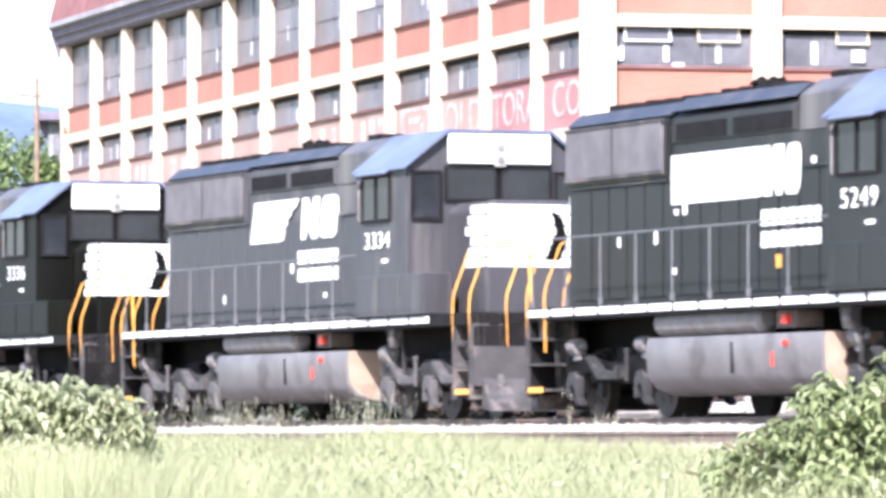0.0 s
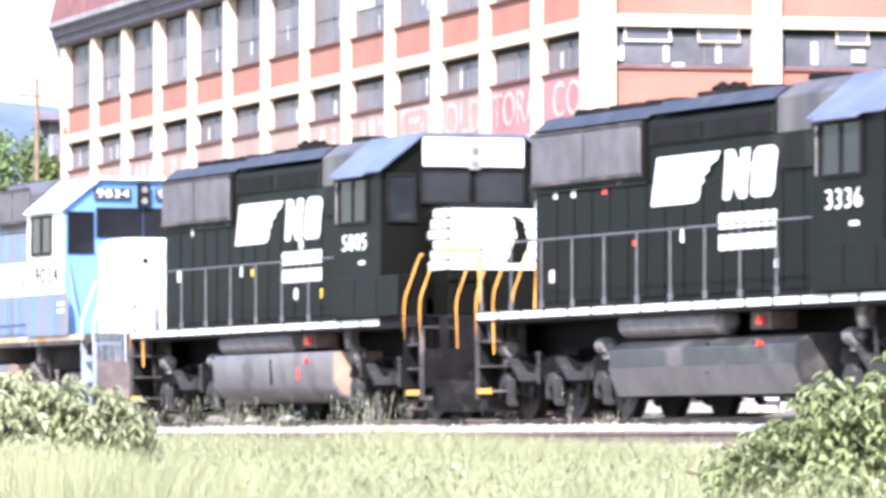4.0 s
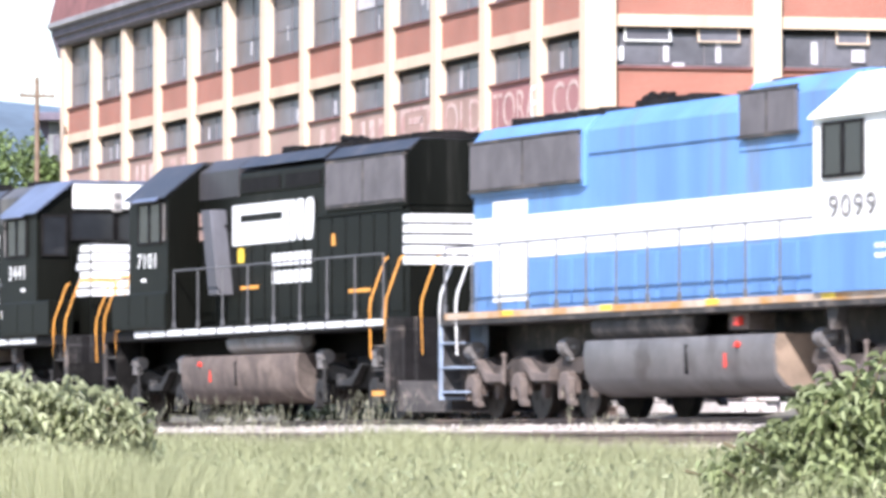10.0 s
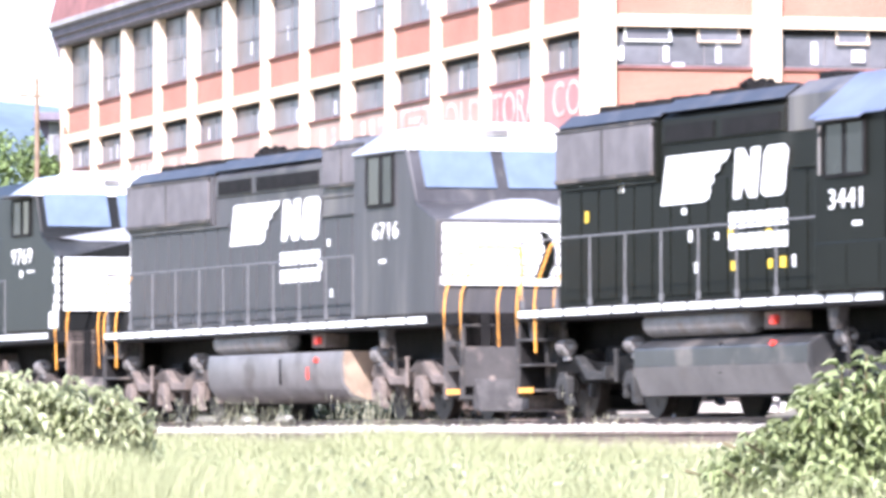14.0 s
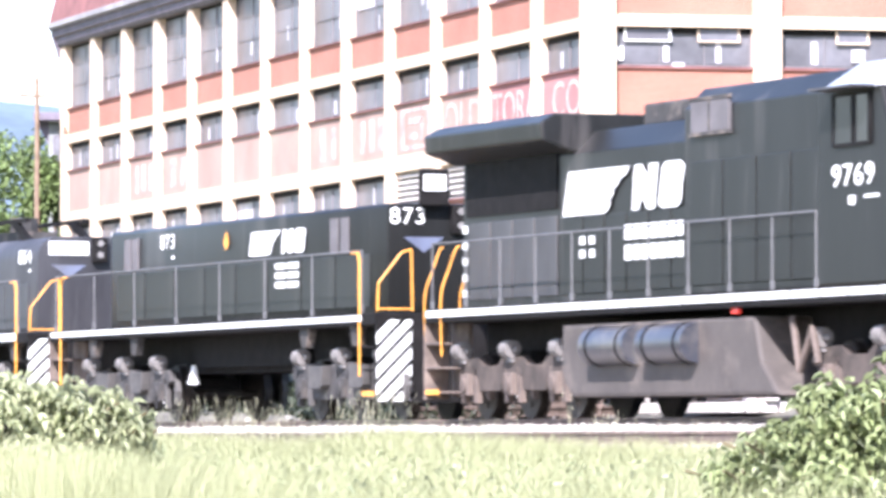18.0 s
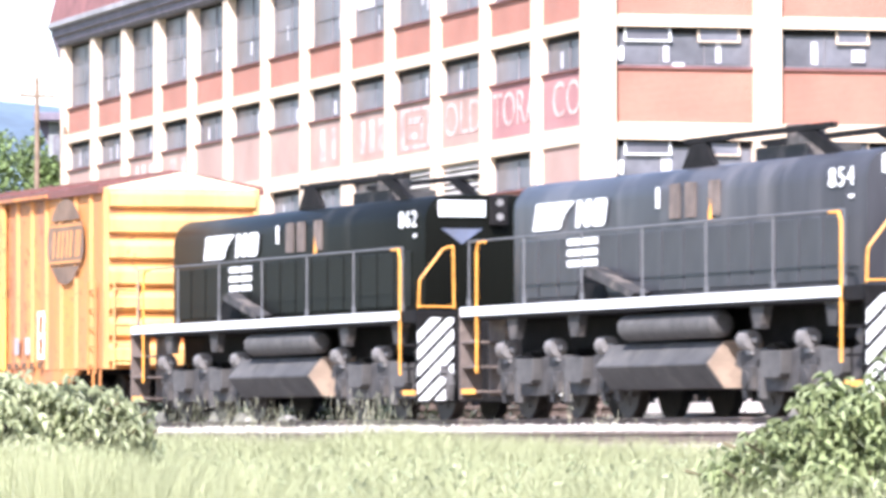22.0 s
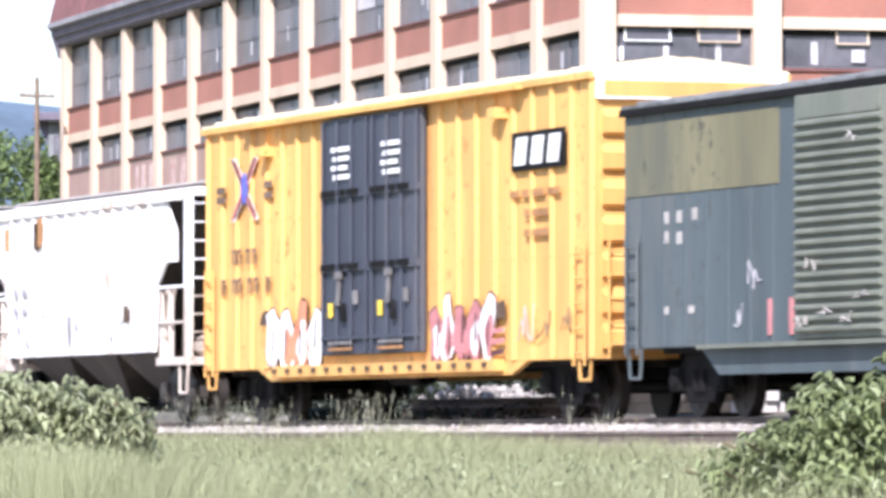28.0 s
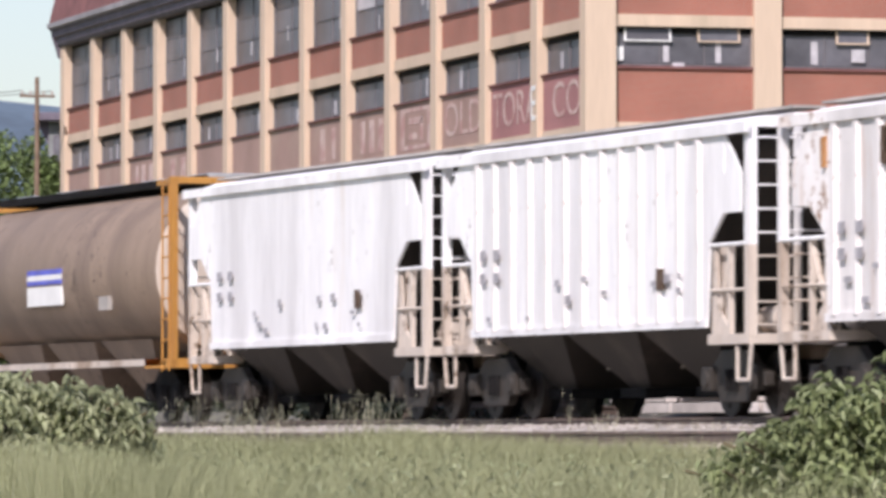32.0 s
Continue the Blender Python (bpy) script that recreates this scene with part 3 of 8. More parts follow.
def wheel_mesh(r):
    s = Shape().rod((0, -1.05, 0), (0, 1.05, 0), 0.085, 8)
    for side in (-1, 1):
        a, b = side * 0.70, side * 0.83
        s.rod((0, a, 0), (0, b, 0), r, 24)
        s.rod((0, a - side * 0.03, 0), (0, a, 0), r + 0.028, 24)
        s.rod((0, b, 0), (0, b + side * 0.035, 0), 0.16, 10)
        for k in range(6):
            c, d = math.cos(k * math.pi / 3), math.sin(k * math.pi / 3)
            s.rod((c * 0.3, b, d * 0.3), (c * 0.3, b + side * 0.012, d * 0.3), 0.05, 6)
    return s.mesh("wheelset", STEEL, smooth=True)


def make_truck(root, x, axles, r, paint, style):
    """A truck with its side frames, wheelsets, journals and brake gear. axles: their places along the truck."""
    reach = axles[-1]
    steel = GEAR_MID if style == "slug" else {GREY: GEAR_DARK, BROWN: GEAR_BROWN}.get(paint, paint)
    light = GEAR_PALE if paint == GREY else GEAR_SHADE if paint == GEAR_BLACK else GEAR_TAN if style == "hood" else paint
    bolster = same(("bolster", reach, style), lambda: Shape().box(-0.35, 0.35, -0.95, 0.95, 0.5, 1.05).box(-reach, reach, -0.4, 0.4, 0.55, 0.8).mesh("truck", DARK, bevel=0.03))
    truck = part("truck", bolster, DARK, root, at=(x, 0, 0))
    for side in (-1, 1):
        y0, y1 = (0.98, 1.13) if side > 0 else (-1.13, -0.98)

        def frame_shape():
            s = Shape()
            if style == "freight":
                out = [(-reach - 0.3, 0.62), (-reach + 0.1, 0.74), (-0.45, 0.93), (0.45, 0.93), (reach - 0.1, 0.74), (reach + 0.3, 0.62), (reach + 0.3, 0.42), (reach - 0.2, 0.42), (0.5, 0.2), (-0.5, 0.2), (-reach + 0.2, 0.42), (-reach - 0.3, 0.42)]
                return s.prism(out, "y", y0, y1)
            out = [(-reach - 0.62, 0.72), (-reach - 0.5, 0.92)]
            for a, b in zip(axles, axles[1:]):
                m = (a + b) / 2
                out += [(a + 0.42, 0.95), (m - 0.3, 0.82 if style != "slug" else 0.9), (m + 0.3, 0.82 if style != "slug" else 0.9), (b - 0.42, 0.95)]
            out += [(reach + 0.5, 0.92), (reach + 0.62, 0.72), (reach + 0.4, 0.66)]
            for a, b in reversed(list(zip(axles, axles[1:]))):
                m = (a + b) / 2
                low = {"ge": 0.42, "slug": 0.34}.get(style, 0.52)
                out += [(b - 0.4, 0.66), (b - 0.5, low), (a + 0.5, low), (a + 0.4, 0.66)]
            out += [(-reach - 0.4, 0.66)]
            return s.prism(out, "y", y0, y1)

        frame_ob = part("side_frame", same(("side_frame", reach, style, side, paint.name), lambda: frame_shape().mesh("side_frame", steel, bevel=0.02)), steel, truck)
        for a in axles:
            box = same(("journal", paint.name, style), lambda: Shape().box(-0.17, 0.17, -0.09, 0.09, 0.36, 0.7).rod((0, -0.12, 0.52), (0, 0.12, 0.52), 0.13, 12).mesh("journal_box", paint, bevel=0.025))
            part("journal_box", box, paint, truck, at=(a, side * 1.12, 0))
            if style == "hood":
                arch = same(("pedestal_arch", paint.name), lambda: Shape().prism([(-0.2, 0.3), (-0.12, 0.28), (-0.1, 0.44), (0.02, 0.5), (0.1, 0.42), (0.14, 0.22), (0.34, 0.18), (0.34, 0.25), (0.24, 0.3), (0.22, 0.58), (0.1, 0.68), (-0.1, 0.68), (-0.2, 0.56)], "y", -0.06, 0.06).mesh("pedestal", light, bevel=0.015))
                part("pedestal", arch, light, truck, at=(a, side * 1.2, 0))
            elif style != "freight":
                leg = same(("pedestal", paint.name), lambda: Shape().prism([(-0.05, 0.24), (0.1, 0.24), (0.06, 0.8), (-0.09, 0.8)], "y", -0.05, 0.05).mesh("pedestal", light, bevel=0.015))
                for d in (-0.27, 0.27):
                    part("pedestal", leg, paint, truck, at=(a + d, side * 1.08, 0))
        if style == "slug":
            spring_box = same(("spring_box", paint.name), lambda: Shape().prism([(-0.38, 0.9), (0.38, 0.9), (0.34, 0.58), (0.26, 0.52), (-0.26, 0.52), (-0.34, 0.58)], "y", -0.08, 0.08).mesh("spring_box", light, bevel=0.015))
            for a, b in zip(axles, axles[1:]):
                part("spring_box", spring_box, light, truck, at=((a + b) / 2, side * 1.2, 0))
        if style == "hood":
            # pale dipped equalisers between the axles, a hanger at each dip and one upright damper
            dip = same(("equaliser", paint.name), lambda: Shape().prism([(-0.82, 0.9), (-0.7, 0.92), (-0.25, 0.7), (0.3, 0.66), (0.42, 0.76), (0.5, 0.76), (0.46, 0.56), (-0.3, 0.56)], "y", -0.07, 0.07).mesh("equaliser", light, bevel=0.012))
            strut = same(("damper", paint.name), lambda: Shape().rod((0, 0, 0.52), (0, 0, 1.0), 0.03, 8).rod((0, 0, 0.94), (0, 0, 1.0), 0.045, 8).mesh("damper", light, smooth=True))
            for a, b in zip(axles, axles[1:]):
                part("equaliser", dip, light, truck, at=((a + b) / 2, side * 1.2, 0))
            part("damper", strut, light, truck, at=(axles[len(axles) // 2] - 0.38, side * 1.3, 0))
        spots = {"hood": (axles[0] - 0.02, axles[-1] + 0.02), "ge": (axles[0] - 0.2, 0.0, axles[-1] + 0.2), "slug": axles, "freight": ()}[style]
        for a in spots:
            can = same(("brake_cylinder", paint.name), lambda: Shape().rod((-0.17, 0, 1.06), (0.12, 0, 1.06), 0.12 if paint == GEAR_BLACK else 0.14, 12).rod((0.12, 0, 1.06), (0.3, 0, 1.05), 0.04, 6).box(-0.1, 0.1, -0.02, 0.1, 0.86, 1.0).mesh("brake_cylinder", CAN, smooth=True))
            part("brake_cylinder", can, paint, truck, at=(a, side * 1.16, 0))
        if style == "freight":
            spring = same("spring", lambda: Shape().rod((-0.12, 0, 0.36), (-0.12, 0, 0.66), 0.07, 8).rod((0.12, 0, 0.36), (0.12, 0, 0.66), 0.07, 8).mesh("spring", DARK))
            part("spring", spring, DARK, truck, at=(0, side * 1.14, 0))
        else:
            shoe = same(("brake_shoe", paint.name), lambda: Shape().prism([(-0.06, 0.35), (0.06, 0.3), (0.12, 0.55), (0.02, 0.75), (-0.06, 0.6)], "y", -0.05, 0.05).mesh("brake_shoe", light, bevel=0.01))
            for a in axles:
                part("brake_shoe", shoe, paint, truck, at=(a + 0.62, side * 1.0, 0))
    for a in axles:
        w = part("wheelset", same(("wheelset", r), lambda: wheel_mesh(r)), STEEL, truck)
        w.matrix_parent_inverse = pose(a, 0, r)
        wheelsets[r].append(w)


def coupler(root, x, way, mat=DARK):
    s = Shape().box(0, 0.62, -0.1, 0.1, 0.76, 0.96).prism([(0.5, -0.16), (0.95, -0.2), (1.08, -0.02), (0.98, 0.1), (0.8, 0.05), (0.72, 0.18), (0.5, 0.16)], "z", 0.72, 1.0)
    ob = part("coupler", same(("coupler", mat.name), lambda: s.mesh("coupler", mat, bevel=0.02)), mat, root, at=(x, 0, 0))
    if way < 0:
        ob.rotation_euler = (0, 0, math.pi)
    hose = Shape().tube([(x, 0.5, 1.1), (x + way * 0.25, 0.52, 0.8), (x + way * 0.4, 0.4, 0.45), (x + way * 0.6, 0.25, 0.5)], 0.03)
    part("air_hose", hose, DARK, root)


def rounded(y, z0, z1, cut, shoulder):
    """A hood's cross-section with sloped top corners."""
    return [(-y, z0), (-y, z1 - cut), (-y + shoulder, z1), (y - shoulder, z1), (y, z1 - cut), (y, z0)]


def bars(root, marks, y, mat, name="marking", label=""):
    """Flat painted blocks on both flanks; marks: outlines in x, z."""
    for side in (-1, 1):
        for out in marks:
            part(name, Shape().prism(out, "y", side * (y + 0.004), side * y), mat, root, label)


def oblong(x0, x1, z0, z1):
    return [(x0, z0), (x1, z0), (x1, z1), (x0, z1)]


def flank_text(root, text, x, z, y, height, mat, name="road_number", squeeze=1.0):
    """Painted digits on both flanks, one piece each."""
    step = height * 0.79 * squeeze
    for side in (-1, 1):
        for k, digit in enumerate(text):
            ob = part(name, lettering(digit, height, mat, squeeze), mat, root, at=(x - side * (k - (len(text) - 1) / 2) * step, side * y, z))
            if side > 0:
                ob.rotation_euler = (0, 0, math.pi)


def herald(x0, z0, x1, z1, style="mane"):
    """The white block and slanted shapes of the flank emblem: a ragged block, a plain block, or one cut by bars."""
    w, h = x1 - x0, z1 - z0
    p = lambda a, b: (x0 + a * w, z0 + b * h)
    tail = [[p(0.72, 0), p(0.78, 0), p(0.795, 0.3), p(0.82, 0), p(0.86, 0), p(0.88, 1), p(0.8, 1), p(0.79, 0.7), p(0.77, 1), p(0.72, 1)],
            [p(0.88, 0.12), p(0.9, 0), p(0.97, 0), p(0.99, 0.12), p(1, 0.5), p(1, 0.88), p(0.98, 1), p(0.92, 1), p(0.9, 0.88)]]
    if style == "block":
        return [[p(0, 0), p(0.7, 0), p(0.71, 1), p(0, 1)]] + tail
    if style == "barred":
        return [[p(0, 0), p(0.7, 0), p(0.7, 0.56), p(0, 0.56)], [p(0, 0.74), p(0.7, 0.74), p(0.71, 1), p(0, 1)], [p(0, 0.56), p(0.1, 0.56), p(0.1, 0.74), p(0, 0.74)], [p(0.62, 0.56), p(0.7, 0.56), p(0.7, 0.74), p(0.62, 0.74)]] + tail
    return [[p(0, 0), p(0.34, 0), p(0.38, 0.05), p(0.4, 0.2), p(0.39, 0.3), p(0.43, 0.42), p(0.42, 0.52), p(0.47, 0.62), p(0.47, 0.72), p(0.53, 0.82), p(0.56, 1), p(0.05, 1)],
            [p(0.58, 0), p(0.63, 0), p(0.66, 0.3), p(0.7, 0), p(0.76, 0), p(0.79, 1), p(0.72, 1), p(0.71, 0.7), p(0.66, 1), p(0.6, 1)],
            [p(0.79, 0.1), p(0.82, 0), p(0.94, 0), p(0.97, 0.12), p(0.98, 0.5), p(1, 0.88), p(0.97, 1), p(0.85, 1), p(0.82, 0.88)]]


def mirrored(shapes):
    """The same shapes turned about their common middle."""
    xs = [x for out in shapes for x, _ in out]
    m = min(xs) + max(xs)
    return [[(m - x, z) for x, z in out] for out in shapes]


def hand_rails(root, x0, x1, deck, top, y, mat, step=1.45, end_mat=None):
    post = same(("post", round(top - deck, 2), mat.name), lambda: Shape().rod((0, 0, 0), (0, 0, top - deck), 0.016, 6).box(-0.04, 0.04, -0.02, 0.02, 0, 0.12).mesh("handrail_post", mat))
    n = max(1, round((x1 - x0) / step))
    for side in (-1, 1):
        part("handrail", Shape().tube([(x0, side * y, top), (x1, side * y, top)], 0.016), mat, root)
        for k in range(n + 1):
            part("handrail_post", post, mat, root, at=(x0 + (x1 - x0) * k / n, side * y, deck))


def end_steps(root, x, way, deck, mat, rail_mat, inner=True, plate_y=1.18):
    """The corner steps at one end with their upright grab rails. x: the platform's edge; way: +1 or -1 along the engine."""
    for side in (-1, 1):
        well = Shape().box(min(x, x + way * 0.75), max(x, x + way * 0.75), min(side * 0.95, side * 1.02), max(side * 0.95, side * 1.02), 0.35, deck)
        part("step_well", well, mat, root)
        for k, z in enumerate((0.4, 0.78, 1.16)):
            tread = Shape().box(min(x + way * 0.05, x + way * 0.7), max(x + way * 0.05, x + way * 0.7), min(side * 1.0, side * 1.48), max(side * 1.0, side * 1.48), z, z + 0.035)
            part("step", tread, mat, root, bevel=0.008)
            if k == 0 and rail_mat == ORANGE_RAIL:
                part("step_edge", Shape().box(min(x + way * 0.08, x + way * 0.66), max(x + way * 0.08, x + way * 0.66), min(side * 1.48, side * 1.5), max(side * 1.48, side * 1.5), z - 0.02, z + 0.06), rail_mat, root, "orange step edge")
        plate = Shape().box(min(x + way * 0.7, x + way * 0.75), max(x + way * 0.7, x + way * 0.75), min(side * plate_y, side * 1.5), max(side * plate_y, side * 1.5), 0.3, deck - 0.02)
        part("step_side", plate, mat, root)
        if not inner:
            a = x - way * 0.03
            part("grab_rail", Shape().tube([(a - way * 0.4, side * 1.5, deck + 0.98), (a - way * 0.08, side * 1.5, deck + 0.98), (a, side * 1.5, deck + 0.85), (a, side * 1.5, 0.7)], 0.02), rail_mat, root)
            continue
        for a, y in ((x - way * 0.03, 1.5), (x + way * 0.72, 1.5), (x + way * 0.74, 0.9))[:3 if inner else 2]:
            grab = Shape().tube([(a, side * (y - 0.32), deck + 0.98), (a, side * (y - 0.26), deck + 0.95), (a, side * (y - 0.02), deck + 0.3), (a, side * y, deck + 0.1), (a, side * (y - 0.02), 0.98 if y > 1 else 1.04)], 0.015)
            part("grab_rail", grab, rail_mat, root)


def fuel_tank(root, x0, x1, mat, half=1.42, bottom=0.3, top=1.13, label=""):
    out = [(-half, top), (-half - 0.03, 0.95), (-half, bottom + 0.28), (-half + 0.14, bottom + 0.1), (-half + 0.4, bottom), (half - 0.4, bottom), (half - 0.14, bottom + 0.1), (half, bottom + 0.28), (half + 0.03, 0.95), (half, top)]
    clean = mat == TANK_DARK
    if clean:
        out = [(-1.18, top), (-1.47, 0.98), (-1.47, 0.72), (-1.32, bottom), (1.32, bottom), (1.47, 0.72), (1.47, 0.98), (1.18, top)]
    tank = part("fuel_tank", Shape().prism(out, "x", x0, x1), mat, root, label, bevel=0.03, smooth=not clean)
    if clean:
        for side in (-1, 1):
            part("tank_skirt", Shape().prism([(side * 1.474, 0.71), (side * 1.326, bottom + 0.01), (side * 1.336, bottom + 0.008), (side * 1.484, 0.706)], "x", x0 + 0.02, x1 - 0.02), TANK_SKIRT, tank, "dusty lower face of the tank")
    for side in (-1, 1):
        part("tank_strap", Shape().box(x1 - 3.2, x1 - 3.12, side * (half + 0.02) - 0.012, side * (half + 0.02) + 0.012, bottom + 0.3, top - 0.1), DARK, tank)
        part("filler_cap", Shape().rod((x1 - 1.2, side * (half + 0.02), 0.98), (x1 - 1.2, side * (half + 0.08), 1.0), 0.045, 10), RED, tank, "red filler cap")
        part("sight_glass", Shape().box(x1 - 1.73, x1 - 1.69, side * (half + 0.02) - 0.02, side * (half + 0.02) + 0.02, 0.68, 0.88), RED, tank, "red fuel gauge")
    # Grey tanks get a sun-lightened end, the brown tank a shade-darkened one.
    for x, way in ((x1, 1), (x0, -1)):
        inner = [(a * 0.97, z if z > 0.9 else z + 0.03) for a, z in out]
        part("end_plate", Shape().prism(inner, "x", min(x, x + way * 0.02), max(x, x + way * 0.02)), TANK_END if mat == TANK else GEAR_BROWN if mat == BROWN else mat, tank, "tank end plate")
    return tank


def air_tank(root, x0, x1, mat, z=1.34, r=0.2, y=1.2):
    for side in (-1, 1):
        s = Shape().rod((x0, side * y, z), (x1, side * y, z), r, 16)
        s.rod((x0 - 0.1, side * y, z), (x0, side * y, z), r * 0.6, 16, r).rod((x1, side * y, z), (x1 + 0.1, side * y, z), r, 16, r * 0.6)
        part("air_reservoir", s, mat, root, smooth=True)


def roof_fan(root, x, z, r, mat=GREY, h=0.16):
    fan = part("roof_fan", same(("fan", r, h, mat.name), lambda: Shape().rod((0, 0, 0), (0, 0, h), r, 20).rod((0, 0, h), (0, 0, h + 0.04), r * 0.5, 12).mesh("roof_fan", mat, smooth=True)), mat, root, at=(x, 0, z))
    return fan


def horn(root, x, z):
    s = Shape().rod((0, 0, 0), (0, 0, 0.12), 0.04, 6)
    for dy, dx in ((-0.16, 0.32), (0, 0.38), (0.16, 0.3)):
        s.rod((-0.1, dy, 0.14), (dx, dy, 0.16), 0.025, 8, 0.075)
    part("horn", same("horn", lambda: s.mesh("horn", DARK, smooth=True)), DARK, root, at=(x, 0, z))


def door_row(root, x0, x1, z0, z1, y, mat, width=0.72, latch=True):
    """Hinged hood doors along both flanks."""
    n = max(1, round((x1 - x0) / width))
    w = (x1 - x0) / n
    door = same(("door", round(w, 3), round(z1 - z0, 2), mat.name), lambda: Shape().box(0.025, w - 0.025, -0.014, 0.014, 0, z1 - z0).mesh("hood_door", mat, bevel=0.01))
    for side in (-1, 1):
        for k in range(n):
            d = part("hood_door", door, mat, root, at=(x0 + k * w, side * y, z0))


def louvred(root, x0, x1, z0, z1, y, label=""):
    """A proud grille with upright slats."""
    for side in (-1, 1):
        g = part("grille", Shape().box(x0, x1, side * y - 0.03, side * y + 0.03, z0, z1), GRILLE, root, label, bevel=0.012)
        part("grille_frame", Shape().box(x0 - 0.04, x1 + 0.04, side * y - 0.04, side * y + 0.02, z0 - 0.05, z0).box(x0 - 0.04, x1 + 0.04, side * y - 0.04, side * y + 0.02, z1, z1 + 0.05).box((x0 + x1) / 2 - 0.03, (x0 + x1) / 2 + 0.03, side * y - 0.04, side * y + 0.036 * (1 if side > 0 else -1), z0, z1), GREY, g)


def pane(root, axis, d, a0, a1, z0, z1, mat, rim=DARK, name="cab_window"):
    """A window with a rim and glass, flat in y (axis y) or x (axis x)."""
    t = 0.012
    w = 0.045

    def put(a, b, c, e, dd):
        return (a, b, d - dd, d + dd, c, e) if axis == "y" else (d - dd, d + dd, a, b, c, e)

    f = Shape()
    for a, b, c, e in ((a0 - w, a1 + w, z0 - w, z0), (a0 - w, a1 + w, z1, z1 + w), (a0 - w, a0, z0, z1), (a1, a1 + w, z0, z1)):
        f.box(*put(a, b, c, e, 0.03))
    win = part(name, f, rim, root)
    part("pane", Shape().box(*put(a0, a1, z0, z1, t)), mat, win)


NAVY_BOARD = material("dark_navy_number_paint", (0.02, 0.022, 0.04), rough=0.6, vary=0.2, bump=0.0)
DARK_GLASS = material("black_cab_glass", (0.01, 0.011, 0.013), rough=0.25, vary=0.2, bump=0.0, spec=0.2)


# ---- hooded engines ----
def engine(name, number, length, label, hood0, cab0, cab1, nose1, grille1, tank, trucks, axles, paint, scheme="dark", wide=False, turned=False,
           logo=(-3.25, 1.5), emblem="mane", tank_paint=TANK, gear=GREY, flecks=(), extra_vent=None, board_text=""):
    """A diesel engine with a narrow hood; its front is at +x."""
    root = thing(name, label, "locomotive", "towed locomotives")
    if paint in (BLACK, FADED) and gear == GREY:
        gear = GEAR_BLACK
    end = length / 2 - 1.22
    deck = 1.64
    blue = scheme == "blue"
    rail_mat = WHITE if blue else ORANGE_RAIL
    lower, upper = paint, paint
    cover = GRIME if blue and number == "9034" else paint
    # frame
    part("underframe", Shape().box(-end, end, -1.5, 1.5, 1.45, deck).box(-end + 0.3, end - 0.3, -0.55, 0.55, 0.95, 1.45).box(-end, -end + 0.06, -1.45, 1.45, 0.35, 1.45).box(end - 0.06, end, -1.45, 1.45, 0.35, 1.45), GREY if blue else DARK, root, bevel=0.015)
    pilot = [(end, 0.16), (end + 0.34, 0.12), (end + 0.3, 0.24), (end + 0.05, 0.62), (end, 0.62)]
    part("pilot", Shape().prism(pilot, "y", -1.3, 1.3), BROWN if blue else GEAR_MID if paint == DUSTY else GEAR_BLACK, root, "dusty front plough plate")
    part("pilot", Shape().prism([(-a, b) for a, b in pilot], "y", -1.3, 1.3), GREY, root)
    # the sunlit end plate with its coupler pocket, and the grey-blue step panel beside it
    plate = Shape().prism([(-1.44, 1.12), (-1.44, 0.5), (1.44, 0.5), (1.44, 1.1), (0.45, 1.1), (0.45, 0.85), (-0.5, 0.85), (-0.5, 1.12)], "x", end + 0.002, end + 0.03)
    part("pilot_plate", plate, PILOT_TAN if blue else PILOT_DUST if paint == DUSTY else GEAR_BLACK, root, "dusty end plate round the coupler")
    for side in (-1, 1):
        part("step_panel", Shape().prism([(side * 1.02, 0.34), (side * 1.5, 0.3), (side * 1.5, 1.62), (side * 1.02, 1.62)], "x", end - 0.8, end - 0.76), STEP_BLUE if blue else PILOT_DUST if paint == DUSTY else GEAR_BLACK, root, "plain panel behind the end steps")
    part("cable_bundle", Shape().tube([(end + 0.05, -0.36, 1.4), (end + 0.16, -0.3, 1.05), (end + 0.12, -0.2, 0.9), (end + 0.2, -0.12, 0.75)], 0.025), DARK, root, "drooping hoses and cables")
    dash = same(("dash", blue), lambda: Shape().box(-0.43, 0.43, -0.006, 0.006, -0.05, 0.05).mesh("sill_stripe", YELLOW if blue else WHITE))
    n = int((2 * end - 1.4) / 0.98)
    for side in (-1, 1):
        if blue:
            part("sill_stripe", Shape().box(-end + 0.3, end - 0.6, side * 1.507 - 0.005, side * 1.507 + 0.005, 1.535, 1.635), SILL_CREAM, root, "worn cream and orange sill line")
            for k in range(4 if number == "9099" else 2):
                part("sill_mark", Shape().box(-end + 2.9 + k * 4.1, -end + 3.35 + k * 4.1, side * 1.512 - 0.005, side * 1.512 + 0.005, 1.56, 1.64), YELLOW, root, "yellow sill mark")
        else:
            for k in range(n):
                part("sill_stripe", dash, WHITE, root, at=(-end + 0.55 + k * 0.98, side * 1.506, 1.56))
    coupler(root, end, 1)
    coupler(root, -end, -1)
    # hood
    hy = 0.95
    if blue:
        part("hood", Shape().prism(rounded(hy, deck, 4.52, 0.3, 0.28), "x", hood0, cab0), upper, root, bevel=0.015)
        side_band = WHITE
        for side in (-1, 1):
            part("hood_band", Shape().box(hood0 + 0.02, cab0, side * (hy + 0.004) - 0.004, side * (hy + 0.004) + 0.004, 2.46, 3.11), BAND_WORN if number == "9034" else WHITE, root, "white band along the hood")
            for a in (hood0 + 0.9,):
                part("hood_band", Shape().box(a, a + 1.5, side * (hy + 0.007) - 0.004, side * (hy + 0.007) + 0.004, 1.8, 2.46), WHITE, root)
